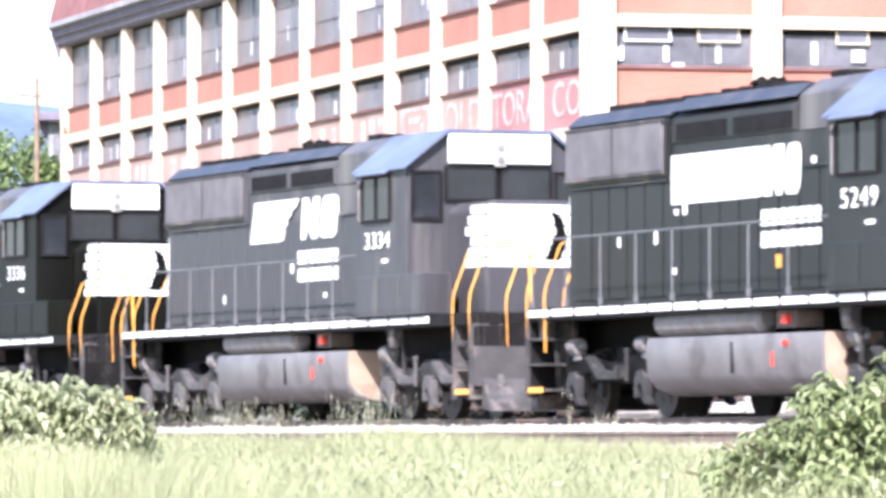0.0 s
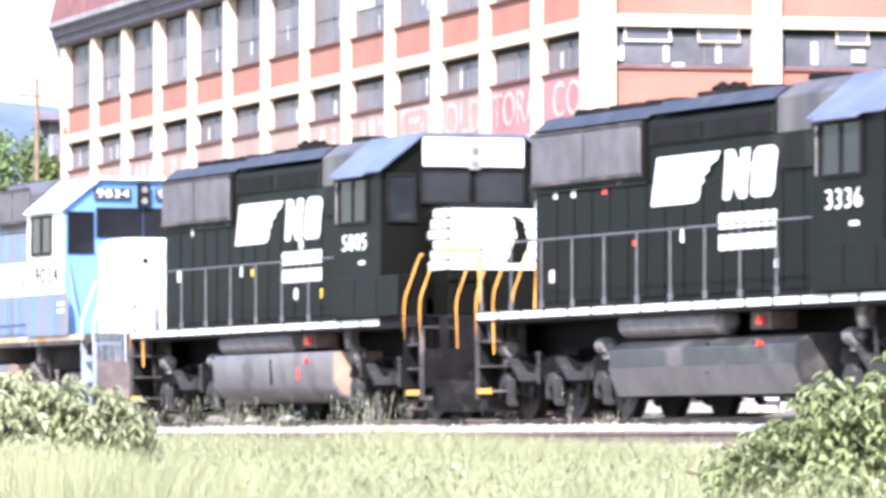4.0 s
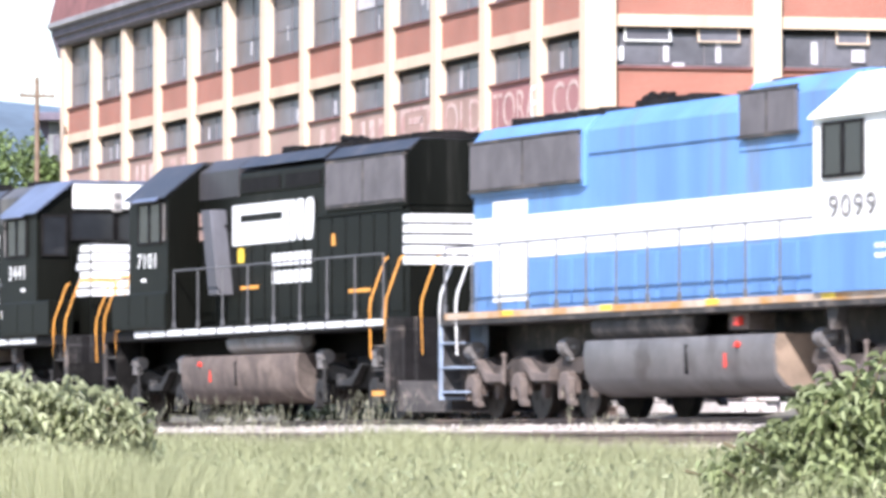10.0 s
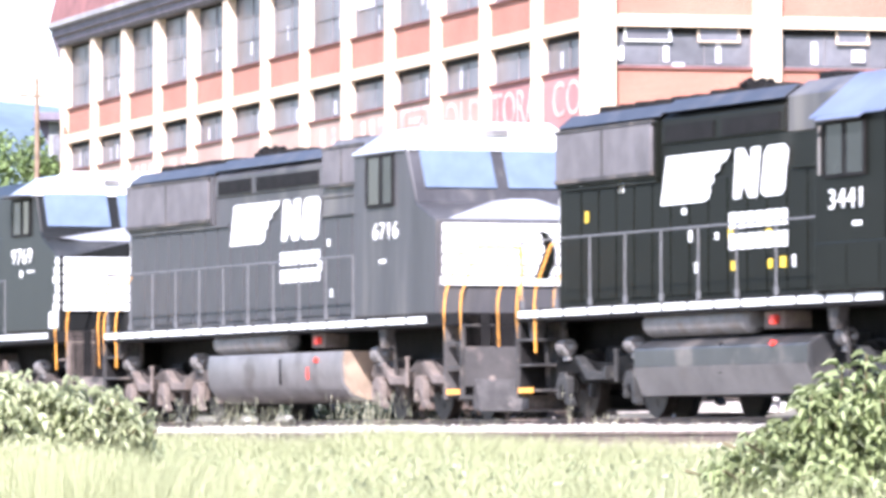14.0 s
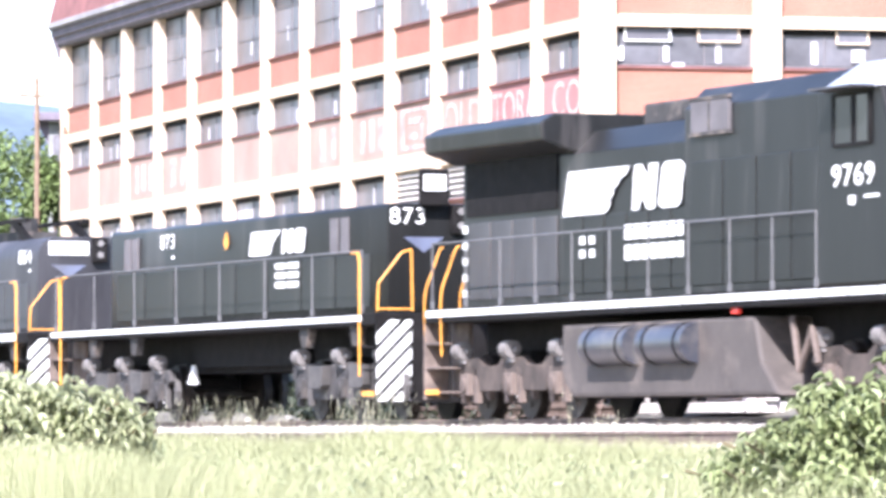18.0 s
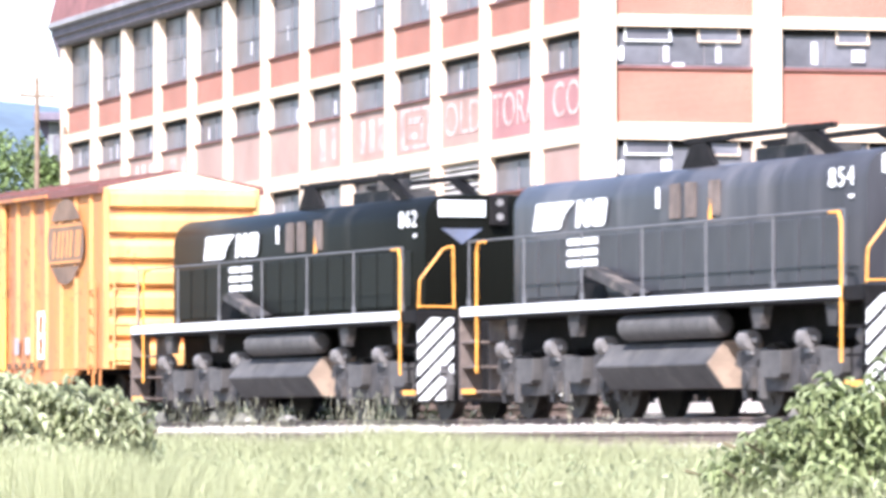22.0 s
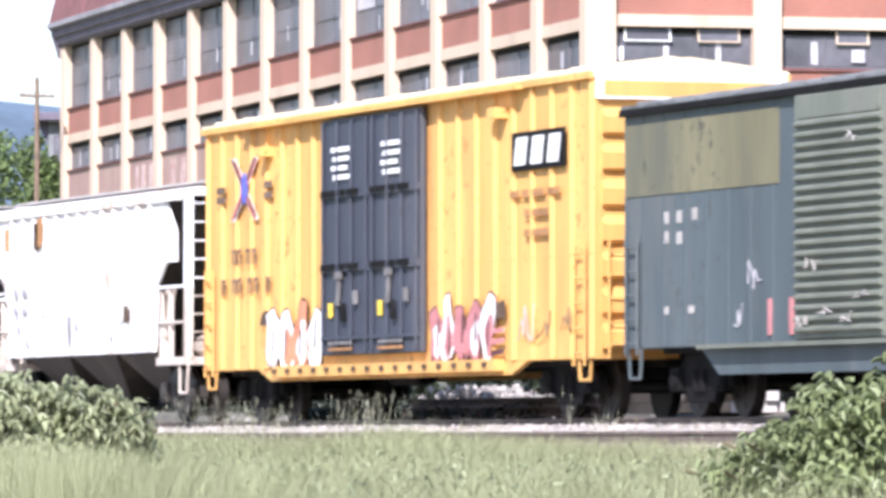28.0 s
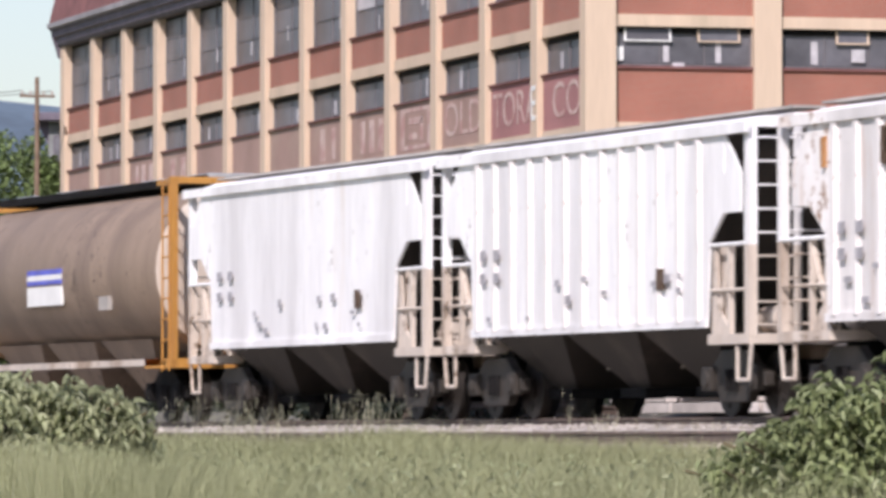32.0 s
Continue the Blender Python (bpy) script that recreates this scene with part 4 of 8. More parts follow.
                part("hood_band", Shape().box(a, a + 1.5, side * (hy + 0.007) - 0.004, side * (hy + 0.007) + 0.004, 3.11, 3.36), WHITE, root)
    else:
        part("hood", Shape().prism(rounded(hy, deck, 4.46, 0.3, 0.26), "x", hood0, cab0), upper, root, bevel=0.015)
    part("radiator_housing", Shape().prism(rounded(hy + 0.05, 3.45, 4.52, 0.25, 0.22), "x", hood0 - 0.02, grille1 + 0.12), cover, root, bevel=0.02)
    louvred(root, hood0 + 0.1, grille1, 3.56, 4.26, hy + 0.075, "dusty grey radiator grille")
    part("brake_housing", Shape().prism(rounded(hy + 0.03, 3.92, 4.56, 0.28, 0.3), "x", grille1 + 0.25, 1.35), cover, root, bevel=0.02)
    if extra_vent:
        louvred(root, extra_vent[0], extra_vent[1], 3.92, 4.5, hy + 0.05, "grey upper side grille")
        part("inertial_housing", Shape().prism(rounded(hy + 0.02, 3.7, 4.68, 0.25, 0.25), "x", extra_vent[0] - 0.15, cab0), cover, root, bevel=0.02)
    else:
        part("inertial_housing", Shape().prism(rounded(hy + 0.02, 3.9, 4.62, 0.22, 0.3), "x", 1.45, cab0), DUSTY, root, bevel=0.02)
    if not blue:
        # Strips laid over the hood's own shoulders to carry the sky's sheen.
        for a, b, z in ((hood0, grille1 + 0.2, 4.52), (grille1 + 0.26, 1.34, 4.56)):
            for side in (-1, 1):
                part("roof_edge", Shape().prism([(side * (hy + 0.01), z - 0.18), (side * (hy - 0.2), z + 0.004), (side * (hy - 0.6), z + 0.012), (side * (hy - 0.2), z + 0.026), (side * (hy + 0.04), z - 0.17)], "x", a, b), ROOF_EDGE, root, "sloped strip added to carry the sky's sheen")
    door_row(root, hood0 + 0.25, cab0 - 0.15, 1.74, 3.38, hy + (0.012 if blue else 0.006), lower if not blue else upper, 0.74) if not blue else door_row(root, hood0 + 2.6, cab0 - 0.15, 1.72, 2.4, hy + 0.006, upper, 0.9)
    for k in range(3):
        roof_fan(root, hood0 + 0.85 + k * 1.45, 4.5, 0.6, DARK)
    for k in range(2):
        roof_fan(root, grille1 + 1.1 + k * 1.35, 4.55, 0.52, DARK, 0.14)
    part("exhaust_pipe", Shape().box(0.75, 1.35, -0.22, 0.22, 4.5, 4.78), DARK, root, bevel=0.03)
    horn(root, hood0 + 5.3, 4.62)
    # cab
    if not wide:
        cab = part("cab", Shape().prism([(-1.55, deck), (-1.55, 3.98), (-0.86, 4.54), (0.86, 4.54), (1.55, 3.98), (1.55, deck)], "x", cab0, cab1), WHITE if blue else paint, root, bevel=0.03)
        part("cab_roof", Shape().prism([(-1.62, 3.96), (-1.6, 4.0), (-0.88, 4.6), (0.88, 4.6), (1.6, 4.0), (1.62, 3.96), (0.86, 4.55), (-0.86, 4.55)], "x", cab0 - 0.02, cab1 + 0.12), WHITE if blue else ROOF_EDGE if turned else SKY_SHEEN, root)
        if blue:
            part("cab_front", Shape().prism([(-1.53, deck), (-1.53, 3.97), (-0.86, 4.55), (0.86, 4.55), (1.53, 3.97), (1.53, deck)], "x", cab1, cab1 + 0.012), BLUE, root, "sky-blue cab front")
            for side in (-1, 1):
                part("cab_skirt", Shape().box(cab0, cab1 + 0.35, side * 1.556 - 0.008, side * 1.556 + 0.008, deck, 2.42), paint, root, "blue lower cab panel")
        for side in (-1, 1):
            pane(root, "y", side * 1.56, cab0 + 0.42, cab0 + 1.02, 3.2, 3.86, GLASS if blue else CLEAR, DARK)
            pane(root, "y", side * 1.56, cab0 + 1.1, cab0 + 1.7, 3.2, 3.86, GLASS if blue else CLEAR, DARK)
            if not blue:
                part("awning", Shape().prism([(-0.09, 0), (0.09, 0), (0.09, 0.025), (-0.09, 0.025)], "x", cab0 + 0.35, cab0 + 1.8), SKY_SHEEN, root, at=(0, side * 1.62, 3.95)).rotation_euler = (side * -0.6, 0, 0)
            pane(root, "x", cab1 + 0.02, min(side * 1.0, side * 1.42), max(side * 1.0, side * 1.42), 3.2, 3.9, GLASS if not blue else DARK_GLASS, DARK)
            pane(root, "x", cab1 + 0.02, min(side * 0.06, side * 0.86), max(side * 0.06, side * 0.86), 3.5, 3.98, GLASS if not blue else DARK_GLASS, DARK)
        part("nose", Shape().prism([(-0.86, deck), (-0.86, 3.26), (-0.7, 3.42), (0.7, 3.42), (0.86, 3.26), (0.86, deck)], "x", cab1, nose1), WHITE if blue else paint, root, bevel=0.05)
        front_y, front_x, top_z = 0.84, nose1, 3.36
        if not blue:
            for side in (-1, 1):
                box_ob = part("battery_box", Shape().box(cab0 + 0.05, cab1 + 0.9, min(side * 1.1, side * 1.575), max(side * 1.1, side * 1.575), deck + 0.01, 2.3), paint, root, "low battery box beside the cab", bevel=0.02)
                for k in range(3):
                    a = cab0 + 0.12 + k * 1.08
                    part("box_lid", Shape().box(a, a + 1.02, side * 1.575 - 0.008, side * 1.575 + 0.008, deck + 0.08, 2.24), paint, box_ob)
                part("door_handle", Shape().rod((cab0 + 0.2, side * 1.56, 3.2), (cab0 + 0.2, side * 1.56, 3.86), 0.02, 6), CAN, root, "pale window post")
    else:
        cab = part("cab", Shape().prism([(cab0, deck), (nose1, deck), (nose1 + 0.05, 3.12), (cab1 + 0.35, 3.42), (cab1 + 0.3, 3.5), (cab1 - 0.15, 4.3), (cab0, 4.3)], "y", -1.5, 1.5), paint, root, bevel=0.04)
        part("cab_roof", Shape().prism([(-1.54, 4.26), (-1.54, 4.3), (-0.95, 4.68), (0.95, 4.68), (1.54, 4.3), (1.54, 4.26)], "x", cab0, cab1 - 0.2), SKY_PALE, root, "cab roof coloured pale for the mirrored sky", bevel=0.02)
        part("nose_ridge", Shape().prism([(-1.42, 3.1), (-0.2, 3.46), (0.2, 3.46), (1.42, 3.1)], "x", cab1 + 0.3, nose1 - 0.02), SKY_PALE, root, "nose top coloured pale for the sunlight", bevel=0.03)
        lean = math.atan2(0.55, 1.0)
        for side in (-1, 1):
            pane(root, "y", side * 1.51, cab0 + 0.75, cab0 + 1.35, 3.45, 4.2, GLASS, DARK)
            pane(root, "y", side * 1.51, cab0 + 1.45, cab0 + 1.95, 3.45, 4.2, CLEAR, DARK)
            shield = part("windshield", Shape().box(-0.012, 0.012, min(side * 0.1, side * 1.3), max(side * 0.1, side * 1.3), -0.36, 0.36), SHIELD, root, "sloped windshield tinted for the reflected sky", at=(cab1 + 0.06, 0, 3.98))
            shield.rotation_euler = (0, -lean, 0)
        front_y, front_x, top_z = 1.4, nose1 + 0.05, 3.08
    # number boards and headlight over the windshield
    bx = (cab1 + 0.03) if not wide else cab1 - 0.26
    bz = 4.28 if not wide else 4.52
    if blue:
        for side in (-1, 1):
            board = part("number_board", Shape().box(bx, bx + 0.05, side * 0.6 - 0.36, side * 0.6 + 0.36, bz - 0.11, bz + 0.11), NAVY_BOARD, root, bevel=0.045)
            for k, digit in enumerate(number):
                t = part("road_number", lettering(digit, 0.155, DECAL, 1.4), DECAL, board, at=(bx + 0.056, side * 0.6 + (k - 1.5) * 0.165, bz))
                t.rotation_euler = (0, 0, radians(90))
    elif not wide:
        board = part("number_board", Shape().box(bx, bx + 0.07, -0.86, 0.86, 4.06, 4.54), WHITE, root, "white headlight and number panel", bevel=0.02)
        for side in (-1, 1):
            part("number_mark", Shape().box(bx + 0.07, bx + 0.076, side * 0.55 - 0.2, side * 0.55 + 0.2, 4.33, 4.42), CONCRETE, board)
    else:
        board = part("number_board", Shape().prism([(-1.48, 4.27), (-1.46, 4.34), (-0.92, 4.72), (0.92, 4.72), (1.46, 4.34), (1.48, 4.27)], "x", bx + 0.06, bx + 0.17), WHITE, root, "broad white brow with headlight and number panels", bevel=0.02)
        for side in (-1, 1):
            part("number_mark", Shape().box(bx + 0.17, bx + 0.176, side * 0.62 - 0.2, side * 0.62 + 0.2, 4.5, 4.6), CONCRETE, board)
    if not blue and not wide:
        bz -= 0.22
    if blue or wide:
        light = part("headlight", Shape().box(bx, bx + 0.12, -0.12, 0.12, bz - 0.24, bz + 0.2), DARK, root, bevel=0.03) if blue else part("headlight", Shape().box(bx + 0.17, bx + 0.2, -0.2, 0.2, 4.5, 4.62), CAN, root, bevel=0.01)
    else:
        light = part("headlight", Shape().box(bx + 0.07, bx + 0.11, -0.1, 0.1, bz - 0.05, bz + 0.35), CONCRETE, root, bevel=0.03)
    for dz in ((-0.13, 0.08) if blue else () if wide else (0.06, 0.26)):
        part("lens", Shape().rod((bx + 0.1, 0, bz + dz), (bx + 0.13, 0, bz + dz), 0.062, 14), DECAL if wide else CAN, light)
    # white nose bands
    if not blue:
        for side in (-1, 1):
            for a, b in ((grille1 + 0.45, grille1 + 2.3), (grille1 + 2.6, 1.2)):
                part("intake", Shape().box(a, b, side * (hy + 0.035) - 0.012, side * (hy + 0.035) + 0.012, 3.96, 4.2), DARK, root, "dark cooling intake")
            for a, b in ((hood0 + 0.2, logo[0] - 0.1), (logo[1] + 0.1, cab0 - 0.1)):
                part("rain_gutter", Shape().box(a, b, side * (hy + 0.03) - 0.03, side * (hy + 0.03) + 0.03, 3.4, 3.44), paint, root)
    else:
        part("nose_light", Shape().rod((nose1, -0.35, 3.0), (nose1 + 0.03, -0.35, 3.0), 0.06, 14), DARK, root, "dark oval nose lamp")
    if blue:
        part("nose_door", Shape().box(front_x, front_x + 0.03, 0.25, 0.8, deck + 0.1, 3.1), WHITE, root, bevel=0.01)
        part("nose_emblem", Shape().rod((front_x, -0.05, 3.05), (front_x + 0.02, -0.05, 3.05), 0.13, 18), CREAM, root, "round emblem on the nose")
        for side in (-1, 1):
            part("handrail_post", Shape().rod((end - 0.05, side * 0.45, deck), (end - 0.05, side * 0.45, deck + 1.0), 0.03, 6), WHITE, root)
    else:
        low = top_z - 0.98
        for k in range(6):
            z = low + k * 0.166
            part("nose_band", Shape().box(front_x, front_x + 0.012, -front_y, front_y, z, z + 0.135), WHITE, root, "white band round the nose")
            for side in (-1, 1):
                back = 0.9 - 0.12 * (k % 3) if not wide else 0.3 - 0.05 * (k % 3)
                part("nose_band", Shape().box(front_x - back, front_x - 0.03, side * (front_y + 0.025) - 0.006, side * (front_y + 0.025) + 0.006, z, z + 0.135), WHITE, root)
            if wide and k == 5:
                break
        silhouette = [(0.12, low + 0.1), (0.3, low + 0.55), (0.22, low + 0.9), (0.42, low + 0.75), (0.5, low + 0.4), (0.36, low + 0.1)]
        part("nose_emblem", Shape().prism(silhouette, "x", front_x + 0.012, front_x + 0.02), BLACK, root, "dark emblem shape on the nose")
        # rear hood bands
        for k in range(5):
            for side in (-1, 1):
                part("hood_band", Shape().box(hood0 - 0.012, hood0 + 0.5, side * (hy + 0.012) - 0.006, side * (hy + 0.012) + 0.006, 2.5 + k * 0.17, 2.63 + k * 0.17), WHITE, root) if turned else None
            part("hood_band", Shape().box(hood0 - 0.012, hood0, -hy, hy, 2.5 + k * 0.17, 2.63 + k * 0.17), WHITE, root)
    # flank emblem, name bars, road number
    if not blue:
        shapes = herald(logo[0], 3.05, logo[1], 3.75, emblem)
        bars(root, mirrored(shapes) if turned else shapes, hy + 0.03, DECAL, "emblem", "white emblem shapes")
        mid = logo[0] + 1.2 if turned else logo[1] - (0.35 if emblem == "block" else 1.1)
        for z in (2.64, 2.34):
            cuts = [mid - 1.05, mid - 0.72, mid - 0.4, mid - 0.08, mid + 0.25, mid + 0.55, mid + 0.85, mid + 1.1]
            bars(root, [oblong(a, b - 0.06, z, z + 0.22) for a, b in zip(cuts, cuts[1:])], hy + 0.03, DECAL, "name_bar")
        flank_text(root, number, (cab0 + 1.15) if not wide else cab0 + 1.6, 2.85 if not wide else 3.0, 1.58 if not wide else 1.51, 0.27, DECAL, squeeze=1.5)
        bars(root, [oblong(cab0 + 1.3, cab0 + 1.6, 2.5, 2.56)], 1.553 if not wide else 1.503, DECAL, "small_mark")
    else:
        flank_text(root, number, cab0 + 1.35, 2.76, 1.565, 0.3, NAVY_BOARD if number == "9034" else CAN, squeeze=1.75)
        bars(root, [oblong(cab1 - 0.3 + k * 0.17, cab1 - 0.2 + k * 0.17, z, z + 0.07) for k in range(3) for z in (2.18, 2.05)], 1.57, DECAL, "small_mark")
    rnd = random.Random(number)
    for mat, count in flecks:
        for _ in range(count):
            a, z = rnd.uniform(hood0 + 0.5, cab0 - 0.5), rnd.choice((2.05, 2.5, 2.9, 3.3, 3.42))
            bars(root, [oblong(a, a + rnd.uniform(0.08, 0.2), z, z + rnd.uniform(0.08, 0.2))], hy + 0.026, mat, "small_mark", "small painted mark")
    # rails, steps, tanks, trucks
    hand_rails(root, -end + 0.2, cab0 - 0.1, deck, 2.66, 1.47, RAILING, 1.35 if not blue else 1.25)
    end_steps(root, end - 0.75, 1, deck, GREY if not blue else STEP_BLUE, rail_mat, True, 0.95 if blue else 1.18)
    end_steps(root, -end + 0.75, -1, deck, GREY if not blue else STEP_BLUE, rail_mat, True, 0.95 if blue else 1.18)
    for side in (-1, 1):
        part("end_handrail", Shape().tube([(end - 0.08, side * 1.2, 2.66), (end - 0.08, side * 0.5, 2.66), (end - 0.08, side * 0.45, 1.7)], 0.025), rail_mat, root)
    fuel_tank(root, tank[0], tank[1], tank_paint)
    air_tank(root, tank[0] + 0.2, tank[0] + 3.9, CAN if not blue else GREY)
    part("brake_valve", Shape().box(tank[1] - 1.9, tank[1] - 1.2, -1.3, -0.9, 1.2, 1.44), BROWN, root)
    part("red_handle", Shape().box(tank[1] - 1.5, tank[1] - 1.35, -1.4, -1.32, 1.26, 1.38), RED, root, "red shut-off handle")
    for x in trucks:
        make_truck(root, x, axles, 0.508, gear, "hood")
    for x in (trucks[0] - 2.2, trucks[1] - 1.3, trucks[1] + 1.8):
        part("sand_pipe", Shape().tube([(x, -1.25, 1.45), (x + 0.1, -1.22, 1.1), (x - 0.1, -1.1, 0.4)], 0.035), GREY, root)
        part("frame_bracket", Shape().prism([(x - 0.2, 1.45), (x + 0.2, 1.45), (x + 0.08, 1.15), (x - 0.08, 1.15)], "y", -1.4, -1.25), GREY, root)
    if number == "7101":
        bars(root, [oblong(3.05, 3.66, 3.2, 3.68)], hy + 0.035, SIGN_PINK, "window_board", "faded orange plywood board")
        for side in (-1, 1):
            part("air_duct", Shape().prism([(1.75, 2.2), (2.3, 2.2), (2.75, 3.7), (2.2, 3.7)], "y", side * hy, side * (hy + 0.3)), GRIME, root, "blue-grey slanted air duct", bevel=0.02)
        bars(root, [oblong(1.1, 1.45, 2.75, 3.0)], hy + 0.03, YELLOW, "small_mark", "yellow tag")
        bars(root, [oblong(0.3, 1.3, 2.28, 2.34), oblong(-5.6, -4.5, 2.1, 2.16)], hy + 0.03, ORANGE_RAIL, "small_mark", "orange line")
    if blue:
        for side in (-1, 1):
            part("cab_strut", Shape().tube([(cab1 + 0.06, side * 1.45, 3.0), (cab1 + 0.5, side * 1.4, deck + 0.1)], 0.02), BLUE_WORN, root)
    if turned:
        root.matrix_world = pose(0, 0, 0, 0, 0, 180)
        for ob in root.children_recursive:
            if ob.name.startswith("wheelset"):
                ob.matrix_parent_inverse = ob.matrix_parent_inverse @ pose(0, 0, 0, 0, 0, 180)
    return root


C_AXLES, B_AXLES = (-2.03, 0, 2.03), (-1.37, 1.37)
SIX = dict(length=20.98, hood0=-8.1, cab0=4.0, cab1=6.45, nose1=8.25, grille1=-3.6, tank=(-3.7, 3.2), trucks=(-6.65, 6.6), axles=C_AXLES)
FOUR = dict(length=18.14, hood0=-7.45, cab0=3.72, cab1=6.1, nose1=7.35, grille1=-3.5, tank=(-3.1, 3.3), trucks=(-5.2, 5.3), axles=B_AXLES)
BIG = dict(length=21.7, hood0=-9.55, cab0=5.35, cab1=7.78, nose1=9.1, grille1=-4.75, tank=(-3.5, 3.7), trucks=(-6.85, 6.95), axles=C_AXLES, extra_vent=(1.5, 3.5))

# ---- the wide-winged engine ----
TANK_TAN = material("dusty_grey_brown_tank", (0.078, 0.066, 0.06), rough=0.7, vary=0.25, scale=1.5, fine=20, bump=0.1, stain=(0.14, 0.115, 0.1), stain_amount=0.25)

def winged_engine(number, label):
    root = thing("winged_locomotive", label, "locomotive", "towed locomotives")
    length, deck, end = 22.25, 1.72, 10.0
    part("underframe", Shape().box(-end, end, -1.5, 1.5, 1.5, deck).box(-end + 0.3, end - 0.3, -0.55, 0.55, 0.95, 1.5).box(end - 0.06, end, -1.45, 1.45, 0.35, 1.5), DARK, root, bevel=0.015)
    for side in (-1, 1):
        for k in range(19):
            part("sill_stripe", same("dash_w", lambda: Shape().box(-0.46, 0.46, -0.006, 0.006, -0.05, 0.05).mesh("sill_stripe", WHITE)), WHITE, root, at=(-end + 0.6 + k * 0.98, side * 1.506, 1.64))
    coupler(root, end, 1)
    coupler(root, -end, -1)
    pilot = [(end, 0.16), (end + 0.34, 0.12), (end + 0.3, 0.3), (end + 0.05, 0.85), (end, 0.85)]
    part("pilot", Shape().prism(pilot, "y", -1.3, 1.3), GREY, root, "dusty front pilot plate")
    part("hood", Shape().prism(rounded(0.98, deck, 4.3, 0.35, 0.32), "x", -9.6, 0.2), FADED, root, bevel=0.02)
    wing = [(-1.5, 4.16), (-1.52, 4.42), (-1.3, 4.56), (1.3, 4.56), (1.52, 4.42), (1.5, 4.16), (1.0, 3.98), (-1.0, 3.98)]
    part("radiator_wing", Shape().prism(wing, "x", -9.95, -4.7), FADED, root, "overhanging radiator wing", bevel=0.03)
    # Dark panels colour in the shade on the intake under the wing.
    for side in (-1, 1):
        part("intake_shade", Shape().box(-9.4, -5.4, side * 0.99 - 0.02, side * 0.99 + 0.02, 3.15, 4.0), DARK, root)
    part("auxiliary_cab", Shape().prism(rounded(1.25, deck, 4.66, 0.3, 0.3), "x", 0.35, 5.7), FADED, root, "tall black equipment cab", bevel=0.03)
    louvred(root, 0.7, 2.1, 4.0, 4.45, 1.27, "grey side grille")
    door_row(root, -9.3, -5.4, 1.85, 3.05, 0.985, DUSTY, 0.95)
    door_row(root, -5.2, 0.1, 1.85, 3.0, 0.985, FADED, 0.88)
    door_row(root, 0.6, 5.5, 1.85, 3.6, 1.255, FADED, 1.2)
    cab = part("cab", Shape().prism([(5.75, deck), (9.45, deck), (9.5, 3.1), (8.35, 3.5), (8.2, 3.62), (7.82, 4.34), (5.75, 4.34)], "y", -1.5, 1.5), FADED, root, bevel=0.04)
    part("cab_roof", Shape().prism([(-1.54, 4.3), (-1.54, 4.34), (-0.95, 4.72), (0.95, 4.72), (1.54, 4.34), (1.54, 4.3)], "x", 5.95, 7.74), SKY_PALE, root, "cab roof coloured pale for the mirrored sky", bevel=0.02)
    for side in (-1, 1):
        pane(root, "y", side * 1.51, 6.35, 6.95, 3.6, 4.22, CLEAR, DARK)
        pane(root, "y", side * 1.51, 7.05, 7.5, 3.6, 4.22, GLASS, DARK)
        shield = part("windshield", Shape().box(-0.012, 0.012, min(side * 0.1, side * 1.35), max(side * 0.1, side * 1.35), -0.38, 0.38), SHIELD, root, "sloped windshield tinted for the reflected sky", at=(8.0, 0, 4.06))
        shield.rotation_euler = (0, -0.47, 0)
        part("awning", Shape().box(6.2, 7.7, side * 1.5 - 0.02, side * 1.5 + side * 0.35, 4.3, 4.33), DUSTY, root)
    part("headlight", Shape().box(7.86, 7.9, -0.16, 0.16, 4.52, 4.64), CAN, root, bevel=0.02)
    for side in (-1, 1):
        part("number_board", Shape().box(7.86, 7.87, side * 0.62 - 0.24, side * 0.62 + 0.24, 4.52, 4.66), CONCRETE, root, "pale number panel")
    for k in range(6):
        z = 2.1 + k * 0.172
        part("nose_band", Shape().box(9.5, 9.515, -1.42, 1.42, z, z + 0.14), WHITE, root, "white band round the nose")
        for side in (-1, 1):
            part("nose_band", Shape().box(9.1 + 0.08 * (k % 3), 9.47, side * 1.506 - 0.006, side * 1.506 + 0.006, z, z + 0.14), WHITE, root)
    part("nose_ridge", Shape().prism([(-1.4, 3.1), (0, 3.42), (1.4, 3.1)], "x", 8.5, 9.44), FADED, root, "peaked nose top")
    part("nose_shelf", Shape().prism([(-1.2, 3.5), (0.2, 3.72), (1.35, 3.5), (0.4, 3.3)], "x", 8.2, 8.52), SKY_PALE, root, "pale shelf under the windshield")
    part("cab_brow", Shape().prism([(-1.5, 4.32), (-0.92, 4.78), (0.92, 4.78), (1.5, 4.32)], "x", 7.76, 7.86), WHITE, root, "white cab brow")
    part("nose_emblem", Shape().prism([(0.5, 2.2), (0.7, 2.65), (0.6, 3.0), (0.85, 2.85), (0.95, 2.5), (0.8, 2.2)], "x", 9.515, 9.53), FADED, root, "dark emblem shape on the nose")
    bars(root, herald(-5.1, 3.02, -0.2, 3.68), 1.02, DECAL, "emblem", "white emblem shapes")
    for z in (2.6, 2.3):
        cuts = [-2.55, -2.2, -1.9, -1.55, -1.2, -0.85, -0.5, -0.2]
        bars(root, [oblong(a, b - 0.07, z, z + 0.22) for a, b in zip(cuts, cuts[1:])], 1.02, DECAL, "name_bar")
    bars(root, [oblong(a, a + 0.22, z, z + 0.12) for a in (-4.4, -4.0) for z in (2.38, 2.58)], 1.02, DECAL, "small_mark")
